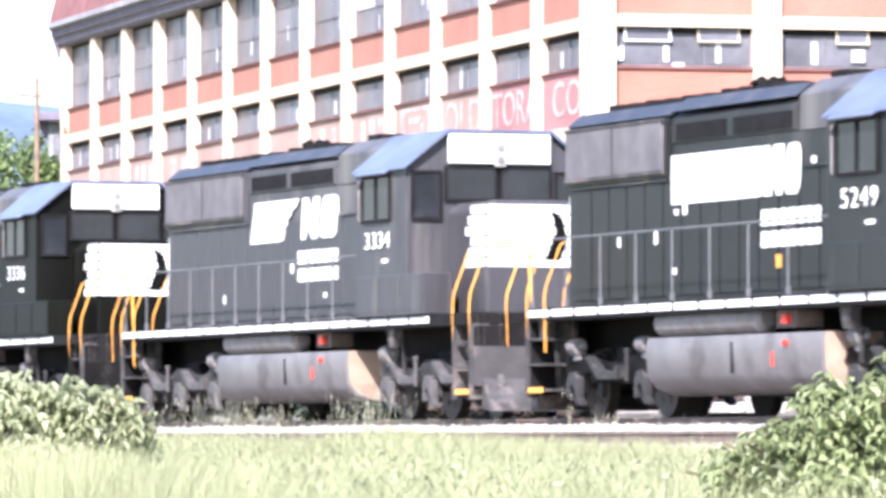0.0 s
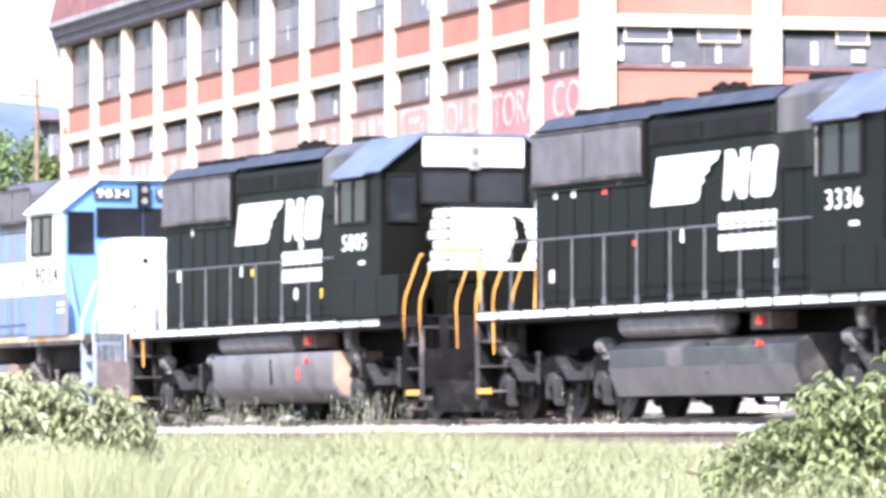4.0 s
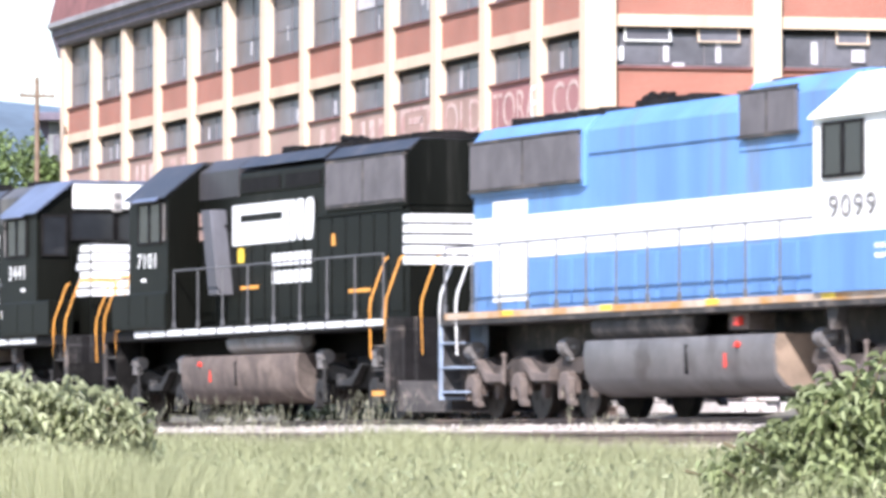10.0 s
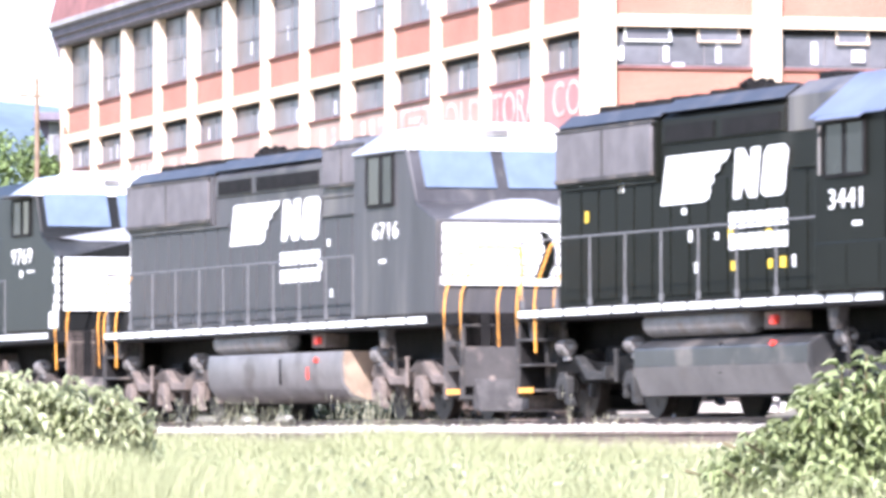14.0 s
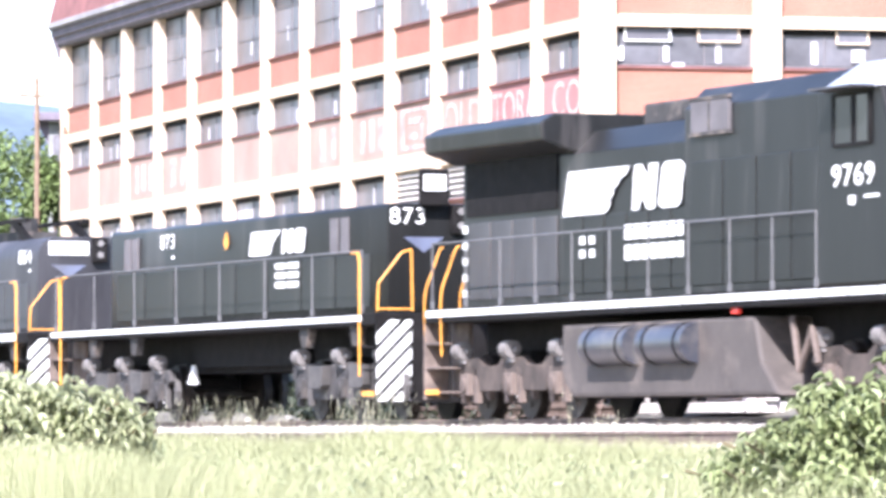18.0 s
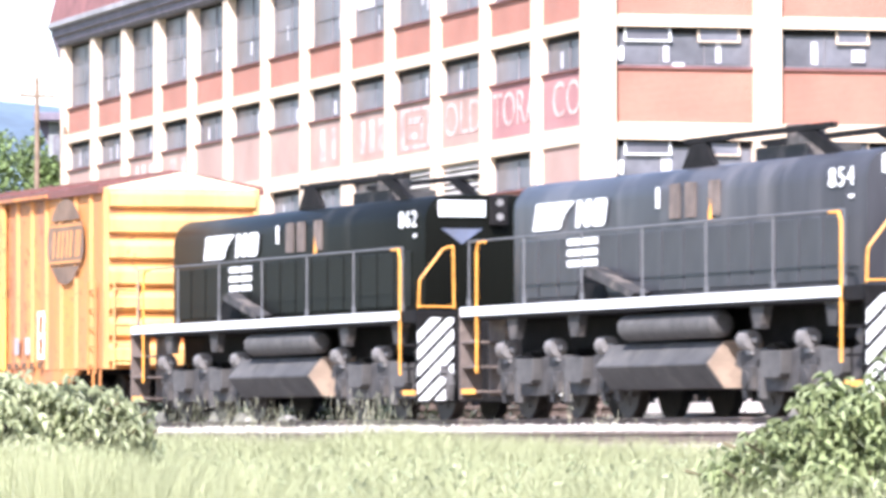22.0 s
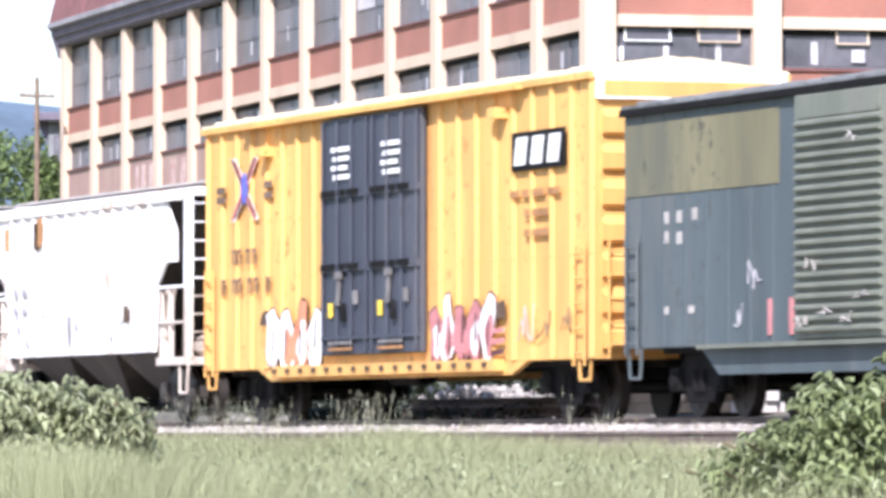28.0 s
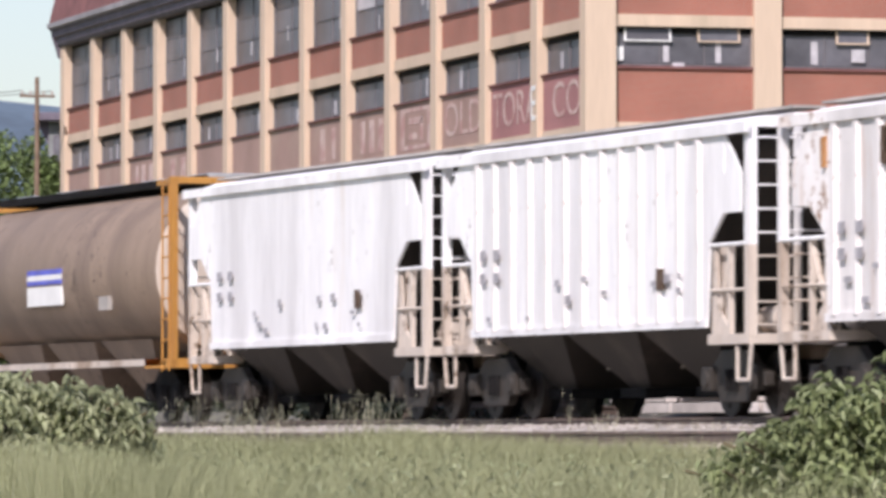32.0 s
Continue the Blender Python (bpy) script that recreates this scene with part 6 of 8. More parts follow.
def boxcar(name, label, length, half, floor, eave, peak, paint, end_paint, door_paint, door, ribs, sill, roof_mat, edge_mat, corrugations, proud=0.055, post_paint=None, gable_paint=None):
    """A boxcar: body, roof, doors, posts, end ribs, ladders, trucks. door: its two edges; sill: the deep centre sill's x0, x1, z."""
    root = thing(name, label, "boxcar", "freight cars")
    y = 1.5
    part("body", Shape().box(-half, half, -y, y, floor, eave), paint, root, bevel=0.015)
    part("underframe", Shape().box(-half - 0.05, half + 0.05, -0.4, 0.4, 0.75, floor).box(-half + 1, half - 1, -1.3, 1.3, floor - 0.08, floor), DARK, root)
    part("side_sill", Shape().prism([(sill[0], floor), (sill[0] + 0.7, sill[2]), (sill[1] - 0.7, sill[2]), (sill[1], floor)], "y", -y - 0.01, -y + 0.08), paint, root, "deep side sill")
    part("side_sill", Shape().prism([(sill[0], floor), (sill[0] + 0.7, sill[2]), (sill[1] - 0.7, sill[2]), (sill[1], floor)], "y", y - 0.08, y + 0.01), paint, root)
    part("roof", Shape().prism([(-y - 0.08, eave), (-y - 0.08, eave + 0.05), (0, peak), (y + 0.08, eave + 0.05), (y + 0.08, eave)], "x", -half + 0.02, half - 0.02), roof_mat, root)
    part("eave", Shape().box(-half, half, -y - 0.1, -y - 0.005, eave - 0.1, eave), edge_mat, root)
    part("eave", Shape().box(-half, half, y + 0.005, y + 0.1, eave - 0.1, eave), edge_mat, root)
    for k in range(12):
        x = -half + (k + 0.5) * 2 * half / 12
        part("roof_rib", same(("roof_rib", round(peak - eave, 2), roof_mat.name), lambda: Shape().prism([(-y - 0.08, 0.05), (0, peak - eave), (y + 0.08, 0.05), (y + 0.08, 0.09), (0, peak - eave + 0.05), (-y - 0.08, 0.09)], "x", -0.04, 0.04).mesh("roof_rib", roof_mat)), roof_mat, root, at=(x, 0, eave))
    post = same(("side_post", name), lambda: Shape().prism([(-0.035, -y - proud), (0.035, -y - proud), (0.055, -y), (-0.055, -y)], "z", floor + 0.02, eave - 0.1).mesh("side_post", post_paint or paint))
    for x in ribs:
        part("side_post", post, paint, root, at=(x, 0, 0))
        part("side_post", post, paint, root, at=(x, 0, 0)).rotation_euler = (0, 0, math.pi)
    # ends
    h = (eave - floor) / corrugations
    for way in (-1, 1):
        for k in range(corrugations):
            z = floor + k * h
            out = [(half, z + h * 0.22), (half + 0.1, z + h * 0.3), (half + 0.11, z + h * 0.74), (half, z + h * 0.98)]
            part("end_rib", Shape().prism([(way * a, b) for a, b in out], "y", -y + 0.1, y - 0.1), end_paint, root)
        part("end_gable", Shape().prism([(-y - 0.04, eave - 0.01), (0, peak - 0.02), (y + 0.04, eave - 0.01)], "x", min(way * half, way * (half + 0.02)), max(way * half, way * (half + 0.02))), gable_paint or end_paint, root)
        part("end_frame", Shape().box(min(way * half, way * (half + 0.025)), max(way * half, way * (half + 0.025)), -y + 0.005, -y + 0.11, floor, eave).box(min(way * half, way * (half + 0.025)), max(way * half, way * (half + 0.025)), y - 0.11, y - 0.005, floor, eave), end_paint, root)
        ladder(root, way * (half + 0.12), -1.1, floor, 2.6, end_paint, "y", 0.45, 5)
        ladder(root, way * (half - 0.45), -y - 0.08, floor - 0.1, 2.6, paint, "x", 0.45, 5)
        ladder(root, way * (half - 0.45), y + 0.08, floor - 0.1, 2.6, paint, "x", 0.45, 5)
        part("platform", Shape().box(min(way * half, way * (half + 0.5)), max(way * half, way * (half + 0.5)), -1.3, 1.3, 1.05, 1.1), end_paint, root)
        part("stirrup", Shape().tube([(way * (half - 0.65), -y, floor), (way * (half - 0.6), -y, 0.55), (way * (half - 0.2), -y, 0.55), (way * (half - 0.15), -y, floor)], 0.025), paint, root)
        coupler(root, way * (length / 2 - 1.08), way)
        make_truck(root, way * (half - 2.0), (-0.84, 0.84), 0.457, DARK, "freight")
    part("brake_wheel", Shape().rod((half + 0.2, 0.4, 2.4), (half + 0.24, 0.4, 2.4), 0.26, 16), end_paint, root)
    part("brake_reservoir", Shape().rod((-1.0, -0.9, 0.72), (0.4, -0.9, 0.72), 0.18, 12), DARK, root, smooth=True)
    return root


def orange_boxcar():
    ribs = [-7.6 + 0.98 * k for k in range(7)] + [2.3 + 0.98 * k for k in range(6)]
    # End and cream gable colours are lightened for the sun on them.
    root = boxcar("orange_boxcar", "faded orange steel boxcar with rust and white graffiti", 17.5, 7.9, 0.98, 4.3, 4.62, ORANGE_CAR, SUNLIT_ORANGE_END, ORANGE_DOOR, (-1.65, 1.57), ribs, (-6.6, 6.4, 0.72), ROOF_RED, ROOF_RED, 7, post_paint=ORANGE_POST, gable_paint=ROOF_CREAM)
    door = part("sliding_door", Shape().box(-1.65, 1.57, -1.62, -1.54, 1.0, 4.24), ORANGE_DOOR, root, "bright orange sliding door", bevel=0.02)
    # Beams are coloured dark red for the shadow lines they throw.
    for z in (1.52, 1.62, 2.28, 2.98, 3.62):
        part("door_beam", Shape().prism([(-1.62, z), (-1.68, z + 0.02), (-1.68, z + 0.045), (-1.62, z + 0.06)], "x", -1.55, 1.3), ROOF_RED, door)
    part("door_sill", Shape().box(-1.9, 1.9, -1.66, -1.5, 0.68, 0.98), ORANGE_DOOR, root, "orange door sill", bevel=0.015)
    part("door_track", Shape().box(-1.8, 4.6, -1.68, -1.52, 4.22, 4.28), ORANGE_CAR, root)
    for k in range(11):
        part("sill_tab", same("sill_tab", lambda: Shape().box(-0.07, 0.07, -0.02, 0.02, 0, 0.12).mesh("sill_tab", STENCIL)), STENCIL, root, at=(-1.2 + k * 0.52, -1.68 if k < 6 else -1.585, 0.9 if k < 6 else 1.02))
    # oval emblem: two caps, a broad band and its marks
    cx, cz, rx, rz = 5.65, 3.37, 1.12, 0.8
    cap = lambda lo, hi, n=12: [(cx + rx * 0.98 * math.cos(a), cz + rz * math.sin(a)) for a in [lo + (hi - lo) * k / n for k in range(n + 1)]]
    y = 1.562
    for out in (cap(0.52, math.pi - 0.52), cap(math.pi + 0.62, 2 * math.pi - 0.62)):
        part("emblem", Shape().prism(out, "y", -y - 0.004, -y), EMBLEM, root, "dark oval emblem segment")
    band = [(cx + 1.2 * s, cz + z) for s, z in ((-0.86, -0.42), (-1, -0.2), (-1, 0.1), (-0.9, 0.34))] + [(cx + 1.2 * s, cz + z) for s, z in ((0.9, 0.34), (1, 0.1), (1, -0.2), (0.86, -0.42))]
    part("emblem", Shape().prism(band, "y", -y - 0.004, -y), EMBLEM, root, "dark emblem band")
    for a, w in ((-0.85, 0.1), (-0.55, 0.12), (-0.28, 0.12), (0.02, 0.1), (0.26, 0.13), (0.62, 0.12), (0.82, 0.1)):
        part("emblem", Shape().prism([(cx + a, cz - 0.3), (cx + a + w, cz - 0.3), (cx + a + w + 0.1, cz + 0.2), (cx + a + 0.1, cz + 0.2)], "y", -y - 0.008, -y - 0.004), ORANGE_POST, root)
    for z in (-0.4, 0.28):
        part("emblem", Shape().box(cx - 1.05, cx + 1.05, -y - 0.008, -y - 0.004, cz + z, cz + z + 0.04), ORANGE_POST, root)
    spray(root, -5.0, -2.4, 0.9, 1.85, 1.565, [SPRAY_WHITE], 4, 5)
    part("sprayed_mark", Shape().prism([(-6.95, 1.35), (-6.75, 1.2), (-6.3, 1.5), (-6.05, 1.1), (-5.5, 0.95), (-5.1, 1.3), (-5.35, 1.6), (-5.75, 1.45), (-5.6, 2.2), (-5.75, 2.42), (-6.1, 2.3), (-6.2, 1.75), (-6.4, 2.4), (-6.9, 2.38), (-7.0, 2.1)], "y", -1.572, -1.56), SPRAY_WHITE, root, "sprayed graffiti stroke")
    hole = random.Random(77)
    for k in range(16):
        a, z, w = hole.uniform(-6.8, -2.4), hole.uniform(0.85, 1.75), hole.uniform(0.05, 0.16)
        out = [(a + w * math.cos(q) * hole.uniform(0.6, 1.2), z + w * 0.9 * math.sin(q)) for q in (0, 1.05, 2.1, 3.14, 4.2, 5.2)]
        part("rust_spot", Shape().prism(out, "y", -1.584, -1.56), RUST if k % 3 else EMBLEM, root, "rusty gap in the graffiti")
    part("sprayed_mark", Shape().prism([(-6.3, 0.74), (-2.0, 0.72), (-2.05, 0.92), (-2.6, 1.0), (-3.1, 0.9), (-3.9, 1.0), (-4.6, 0.92), (-5.4, 1.05), (-6.2, 0.95)], "y", -1.578, -1.56), SPRAY_WHITE, root, "broad white sprayed patch")
    bars(root, [oblong(2.2 + k * 0.75, 2.5 + k * 0.75, 1.3, 1.62) for k in range(2)], 1.56, GREY_STENCIL, "stencil_mark")
    tall = Shape()
    for a, b, c, d in ((3.8, 3.88, 1.2, 2.1), (4.16, 4.24, 1.2, 2.1), (3.88, 4.16, 1.2, 1.28), (3.88, 4.16, 2.02, 2.1), (3.88, 4.16, 1.6, 1.68)):
        tall.box(a, b, -1.566, -1.56, c, d)
    part("stencil_mark", tall, WHITE, root, "white stencilled box")
    return root


def green_boxcar():
    ribs = [-7.4 + 0.8 * k for k in range(7)] + [2.2 + 0.8 * k for k in range(8)]
    root = boxcar("green_boxcar", "weathered blue-green boxcar with olive patches and a ribbed door", 17.5, 8.1, 0.98, 4.42, 4.66, GREEN_CAR, GREEN_CAR, GREEN_DOOR, (-1.56, 1.51), ribs, (-5.2, 5.6, 0.58), GREEN_ROOF, DARK, 10, 0.01)
    door = part("sliding_door", Shape().box(-1.56, 1.51, -1.62, -1.54, 1.02, 4.3), GREEN_DOOR, root, "green horizontally ribbed door", bevel=0.02)
    strip = same("door_rib", lambda: Shape().prism([(-1.62, 0), (-1.69, 0.03), (-1.69, 0.06), (-1.62, 0.11)], "x", -1.45, 1.4).mesh("door_rib", GREEN_DOOR))
    for k in range(20):
        part("door_rib", strip, GREEN_DOOR, door, at=(0, 0, 1.1 + k * 0.145))
    part("door_panel", Shape().box(-1.4, 1.35, -1.64, -1.6, 3.98, 4.26), GREEN_DOOR, door)
    for a, b, z in ((-8.05, -2.35, 3.16), (3.55, 8.05, 3.12)):
        n = round((b - a) / 0.8)
        for k in range(n):
            x = a + (b - a) * k / n
            part("patch", Shape().box(x + 0.01, x + (b - a) / n - 0.01, -1.515, -1.49, z, 4.2), OLIVE, root, "olive painted patch")
    part("door_track", Shape().box(-5.0, 1.7, -1.66, -1.52, 0.94, 1.0), GREEN_DOOR, root)
    bars(root, [oblong(-6.6 + k * 0.42, -6.4 + k * 0.42, z, z + 0.17) for k, z in ((0, 2.74), (1.2, 2.74), (2.6, 2.76), (0, 2.46), (1.2, 2.44))], 1.503, CONCRETE, "stencil_mark")
    bars(root, [oblong(-6.6 + k * 0.6, -6.4 + k * 0.6, 1.45, 1.56) for k in (0, 1.6)] + [oblong(5.2 + k * 0.5, 5.5 + k * 0.5, z, z + 0.12) for k in range(2) for z in (1.15, 1.4)], 1.503, CONCRETE, "stencil_mark")
    part("sprayed_mark", Shape().prism([(2.3, 2.1), (2.45, 2.1), (2.75, 1.45), (3.1, 1.95), (3.18, 1.9), (2.8, 1.2), (2.68, 1.2)], "y", -1.568, -1.562), SPRAY_WHITE, root, "white sprayed check mark")
    ring = Shape()
    for k in range(12):
        a, b = k * math.pi / 6, (k + 1) * math.pi / 6
        ring.rod((6.6 + 0.24 * math.cos(a), -1.57, 1.75 + 0.16 * math.sin(a)), (6.6 + 0.24 * math.cos(b), -1.57, 1.75 + 0.16 * math.sin(b)), 0.03, 5)
    part("sprayed_mark", ring, SPRAY_WHITE, root, "white sprayed ring")
    for k, (a, z) in enumerate(((-1.3, 1.15), (-0.6, 1.3), (0.1, 1.2), (0.6, 1.5), (-1.0, 1.9), (0.3, 3.6))):
        squiggle(door, a, z, 0.45, 0.22, 1.7, CONCRETE, 60 + k)
    for k, (a, z) in enumerate(((-4.0, 1.2), (-3.4, 1.7), (4.6, 1.3), (5.0, 1.0))):
        squiggle(root, a, z, 0.4, 0.45, 1.515, GREY_STENCIL, 70 + k)
    for a in (-2.7, -1.95):
        part("sprayed_mark", Shape().box(a, a + 0.1, -1.535, -1.5, 1.1, 1.6), SPRAY_PINK, root, "faded pink sprayed bar")
    return root


def yellow_boxcar():
    ribs = [-9.2 + 0.82 * k for k in range(8)] + [2.75 + 0.82 * k for k in range(9)]
    root = boxcar("yellow_boxcar", "tall golden-yellow boxcar with dark double doors and graffiti", 19.85, 9.4, 0.86, 5.06, 5.3, YELLOW_CAR, YELLOW_CAR, NAVY_DOOR, (-2.7, 2.18), ribs, (-6.4, 6.6, 0.66), ROOF_CREAM, YELLOW_CAR, 8)
    for a, b in ((-2.68, -0.28), (-0.22, 2.16)):
        door = part("plug_door", Shape().box(a, b, -1.63, -1.54, 1.05, 4.9), NAVY_DOOR, root, "dark blue-grey plug door", bevel=0.02)
        for x in (a + 0.12, (a + b) / 2 - 0.35, (a + b) / 2 + 0.35, b - 0.12):
            part("door_rod", Shape().rod((x, -1.66, 1.1), (x, -1.66, 4.85), 0.03, 6), NAVY_DOOR, door)
        for z in (1.3, 2.4, 2.46, 3.6, 3.66):
            part("door_beam", Shape().box(a + 0.05, b - 0.05, -1.68, -1.62, z, z + 0.06), NAVY_DOOR, door)
        for k in range(4):
            part("stencil_mark", Shape().box(a + 0.55 + 0.08 * (k % 2), a + 1.55 - 0.1 * (k % 3), -1.664, -1.66, 4.35 - k * 0.15, 4.43 - k * 0.15), DECAL, door)
        part("door_label", Shape().box(a + 0.4, a + 0.62, -1.664, -1.66, 1.66, 1.9), YELLOW, door, "yellow door label")
        part("lock_box", Shape().box(a + 0.85, a + 1.12, -1.72, -1.66, 2.28, 2.4), CAN, door, "pale lock box", bevel=0.01)
        part("lock_bar", Shape().prism([(a + 0.86, 1.85), (a + 0.96, 1.85), (a + 1.06, 2.28), (a + 0.94, 2.28)], "y", -1.7, -1.66), CAN, door, "pale lock bar")
        part("lock_bar", Shape().prism([(a + 1.1, 1.6), (a + 1.3, 1.58), (a + 1.22, 1.9), (a + 1.08, 1.86)], "y", -1.7, -1.66), DARK, door, "dark lock lever")
        part("lock_box", Shape().box(a + 1.72, a + 1.88, -1.7, -1.66, 1.86, 2.08), CAN, door, "pale lock box")
        for z in (1.12, 1.22):
            part("door_foot", Shape().box(a + 0.5, a + 1.6, -1.7, -1.66, z, z + 0.05), CAN if z > 1.2 else RUST, door, "worn door foot bar")
        # Broken dark bars stand in for shadows across the door.
        for z in (2.44, 3.64):
            for q, w in ((0.15, 0.7), (1.05, 0.25), (1.45, 0.5)):
                part("shadow_bar", Shape().box(a + q, a + q + w, -1.72, -1.66, z, z + 0.09), DARK, door)
    part("gable_panel", Shape().prism([(-1.52, 5.0), (-1.52, 5.07), (0, 5.27), (1.52, 5.07), (1.52, 5.0)], "x", 9.421, 9.428), WHITE, root, "white painted gable")
    part("gable_panel", Shape().box(9.421, 9.5, -1.5, 1.5, 4.66, 5.0), WHITE, root)
    part("door_track", Shape().box(-7.0, 6.6, -1.72, -1.56, 4.94, 5.0), YELLOW_CAR, root)
    part("door_sill", Shape().box(-5.2, 5.6, -1.68, -1.5, 0.72, 0.9), YELLOW_CAR, root)
    for k in range(16):
        part("sill_tab", same("sill_tab_y", lambda: Shape().box(-0.09, 0.09, -0.015, 0.015, 0, 0.08).mesh("sill_tab", STENCIL)), STENCIL, root, at=(-5.0 + k * 0.68, -1.692, 0.78))
    for a, z in ((-6.0, 4.45), (5.4, 4.55)):
        part("door_stop", Shape().box(a, a + 0.35, -1.72, -1.5, z, z + 0.16), YELLOW_CAR, root)
    # crossed emblem, plain bars of the lettering, framed plate
    for way in (1, -1):
        for half_arm in (1, -1):
            arm = lambda u0, u1, d0, d1: [(-7.04 + way * half_arm * u0 * 0.64 + d0, 3.95 + half_arm * u0 * 0.54), (-7.04 + way * half_arm * u0 * 0.64 + d1, 3.95 + half_arm * u0 * 0.54), (-7.04 + way * half_arm * u1 * 0.64 + d1, 3.95 + half_arm * u1 * 0.54), (-7.04 + way * half_arm * u1 * 0.64 + d0, 3.95 + half_arm * u1 * 0.54)]
            part("emblem", Shape().prism(arm(0.1, 1, -0.14, 0.14), "y", -1.562, -1.556), SPRAY_WHITE, root, "pale edge of the crossed emblem")
            part("emblem", Shape().prism(arm(0.1, 0.98, -0.11, 0.02), "y", -1.566, -1.556), SPRAY_WINE if half_arm > 0 else SPRAY_RED, root, "dark arm of the crossed emblem")
            part("emblem", Shape().prism(arm(0.1, 0.9, 0.02, 0.11), "y", -1.566, -1.556), SPRAY_RED if half_arm > 0 else SPRAY_WINE, root, "red arm of the crossed emblem")
    part("emblem", Shape().prism([(-7.04 + 0.16 * math.cos(q * math.pi / 7), 3.95 + 0.27 * math.sin(q * math.pi / 7)) for q in range(14)], "y", -1.572, -1.556), SPRAY_BLUE, root, "violet-blue oval at the crossing")
    bars(root, [oblong(-8.58, -8.1, z, z + 0.12) for z in (3.74, 3.9)] + [oblong(-5.95, -5.52, z, z + 0.12) for z in (3.74, 3.92)], 1.562, EMBLEM, "stencil_mark")
    for x, z in [(-7.7, 2.66), (-7.42, 2.66), (-6.95, 2.66), (-6.62, 2.66)] + [(x, 2.16) for x in (-8.3, -7.7, -7.42, -6.85, -6.5, -5.85)]:
        bars(root, [oblong(x, x + 0.06, z, z + 0.27), oblong(x + 0.16, x + 0.22, z, z + 0.27), oblong(x + 0.06, x + 0.16, z + 0.2, z + 0.27)], 1.562, EMBLEM, "stencil_mark")
    part("plate", Shape().box(6.09, 8.35, -1.575, -1.556, 3.72, 4.3), DARK, root, "black framed sign plate", bevel=0.005)
    for a in (6.2, 6.9, 7.6):
        part("plate_shape", Shape().prism([(a, 3.8), (a + 0.48, 3.8), (a + 0.6, 4.22), (a + 0.12, 4.22)], "y", -1.582, -1.575), DECAL, root)
    bars(root, [oblong(6.0 + a, 6.0 + a + w, 3.32, 3.43) for a, w in ((0, 0.4), (0.5, 0.3), (0.95, 0.5), (1.6, 0.5))] + [oblong(6.6 + a, 6.6 + a + w, z, z + 0.11) for z in (3.02, 2.72) for a, w in ((0, 0.25), (0.35, 0.7))], 1.562, RUST, "stencil_mark")
    graffiti(root, -5.75, -2.75, 0.74, 2.12, 1.57, [SPRAY_WHITE, SPRAY_WHITE, SPRAY_SALMON], STENCIL, 21, 4)
    graffiti(root, 2.4, 5.3, 0.76, 1.98, 1.57, [SPRAY_PINK, SPRAY_WHITE, SPRAY_PINK], SPRAY_WINE, 33, 5)
    part("sprayed_mark", Shape().prism([(5.1, 1.5), (5.8, 1.52), (5.75, 1.8), (5.35, 1.72), (5.1, 1.86)], "y", -1.578, -1.56), STENCIL, root, "dark sprayed stroke")
    for z in (0.95, 1.12, 1.28):
        part("sprayed_mark", Shape().prism([(5.2, z), (5.75, z + 0.03), (5.7, z + 0.1), (5.2, z + 0.08)], "y", -1.578, -1.56), SPRAY_PINK if z > 1 else SPRAY_WINE, root, "sprayed stroke")
    part("sprayed_mark", Shape().prism([(-6.15, 1.6), (-5.85, 1.62), (-5.8, 1.86), (-5.95, 1.84), (-6.1, 1.72)], "y", -1.576, -1.56), STENCIL, root, "dark sprayed stroke")
    for k, a in enumerate((6.4, 7.2, 8.2)):
        squiggle(root, a, 1.15, 0.6, 0.6, 1.57, (GREY_STENCIL, EMBLEM, EMBLEM)[k], 90 + k)
    return root


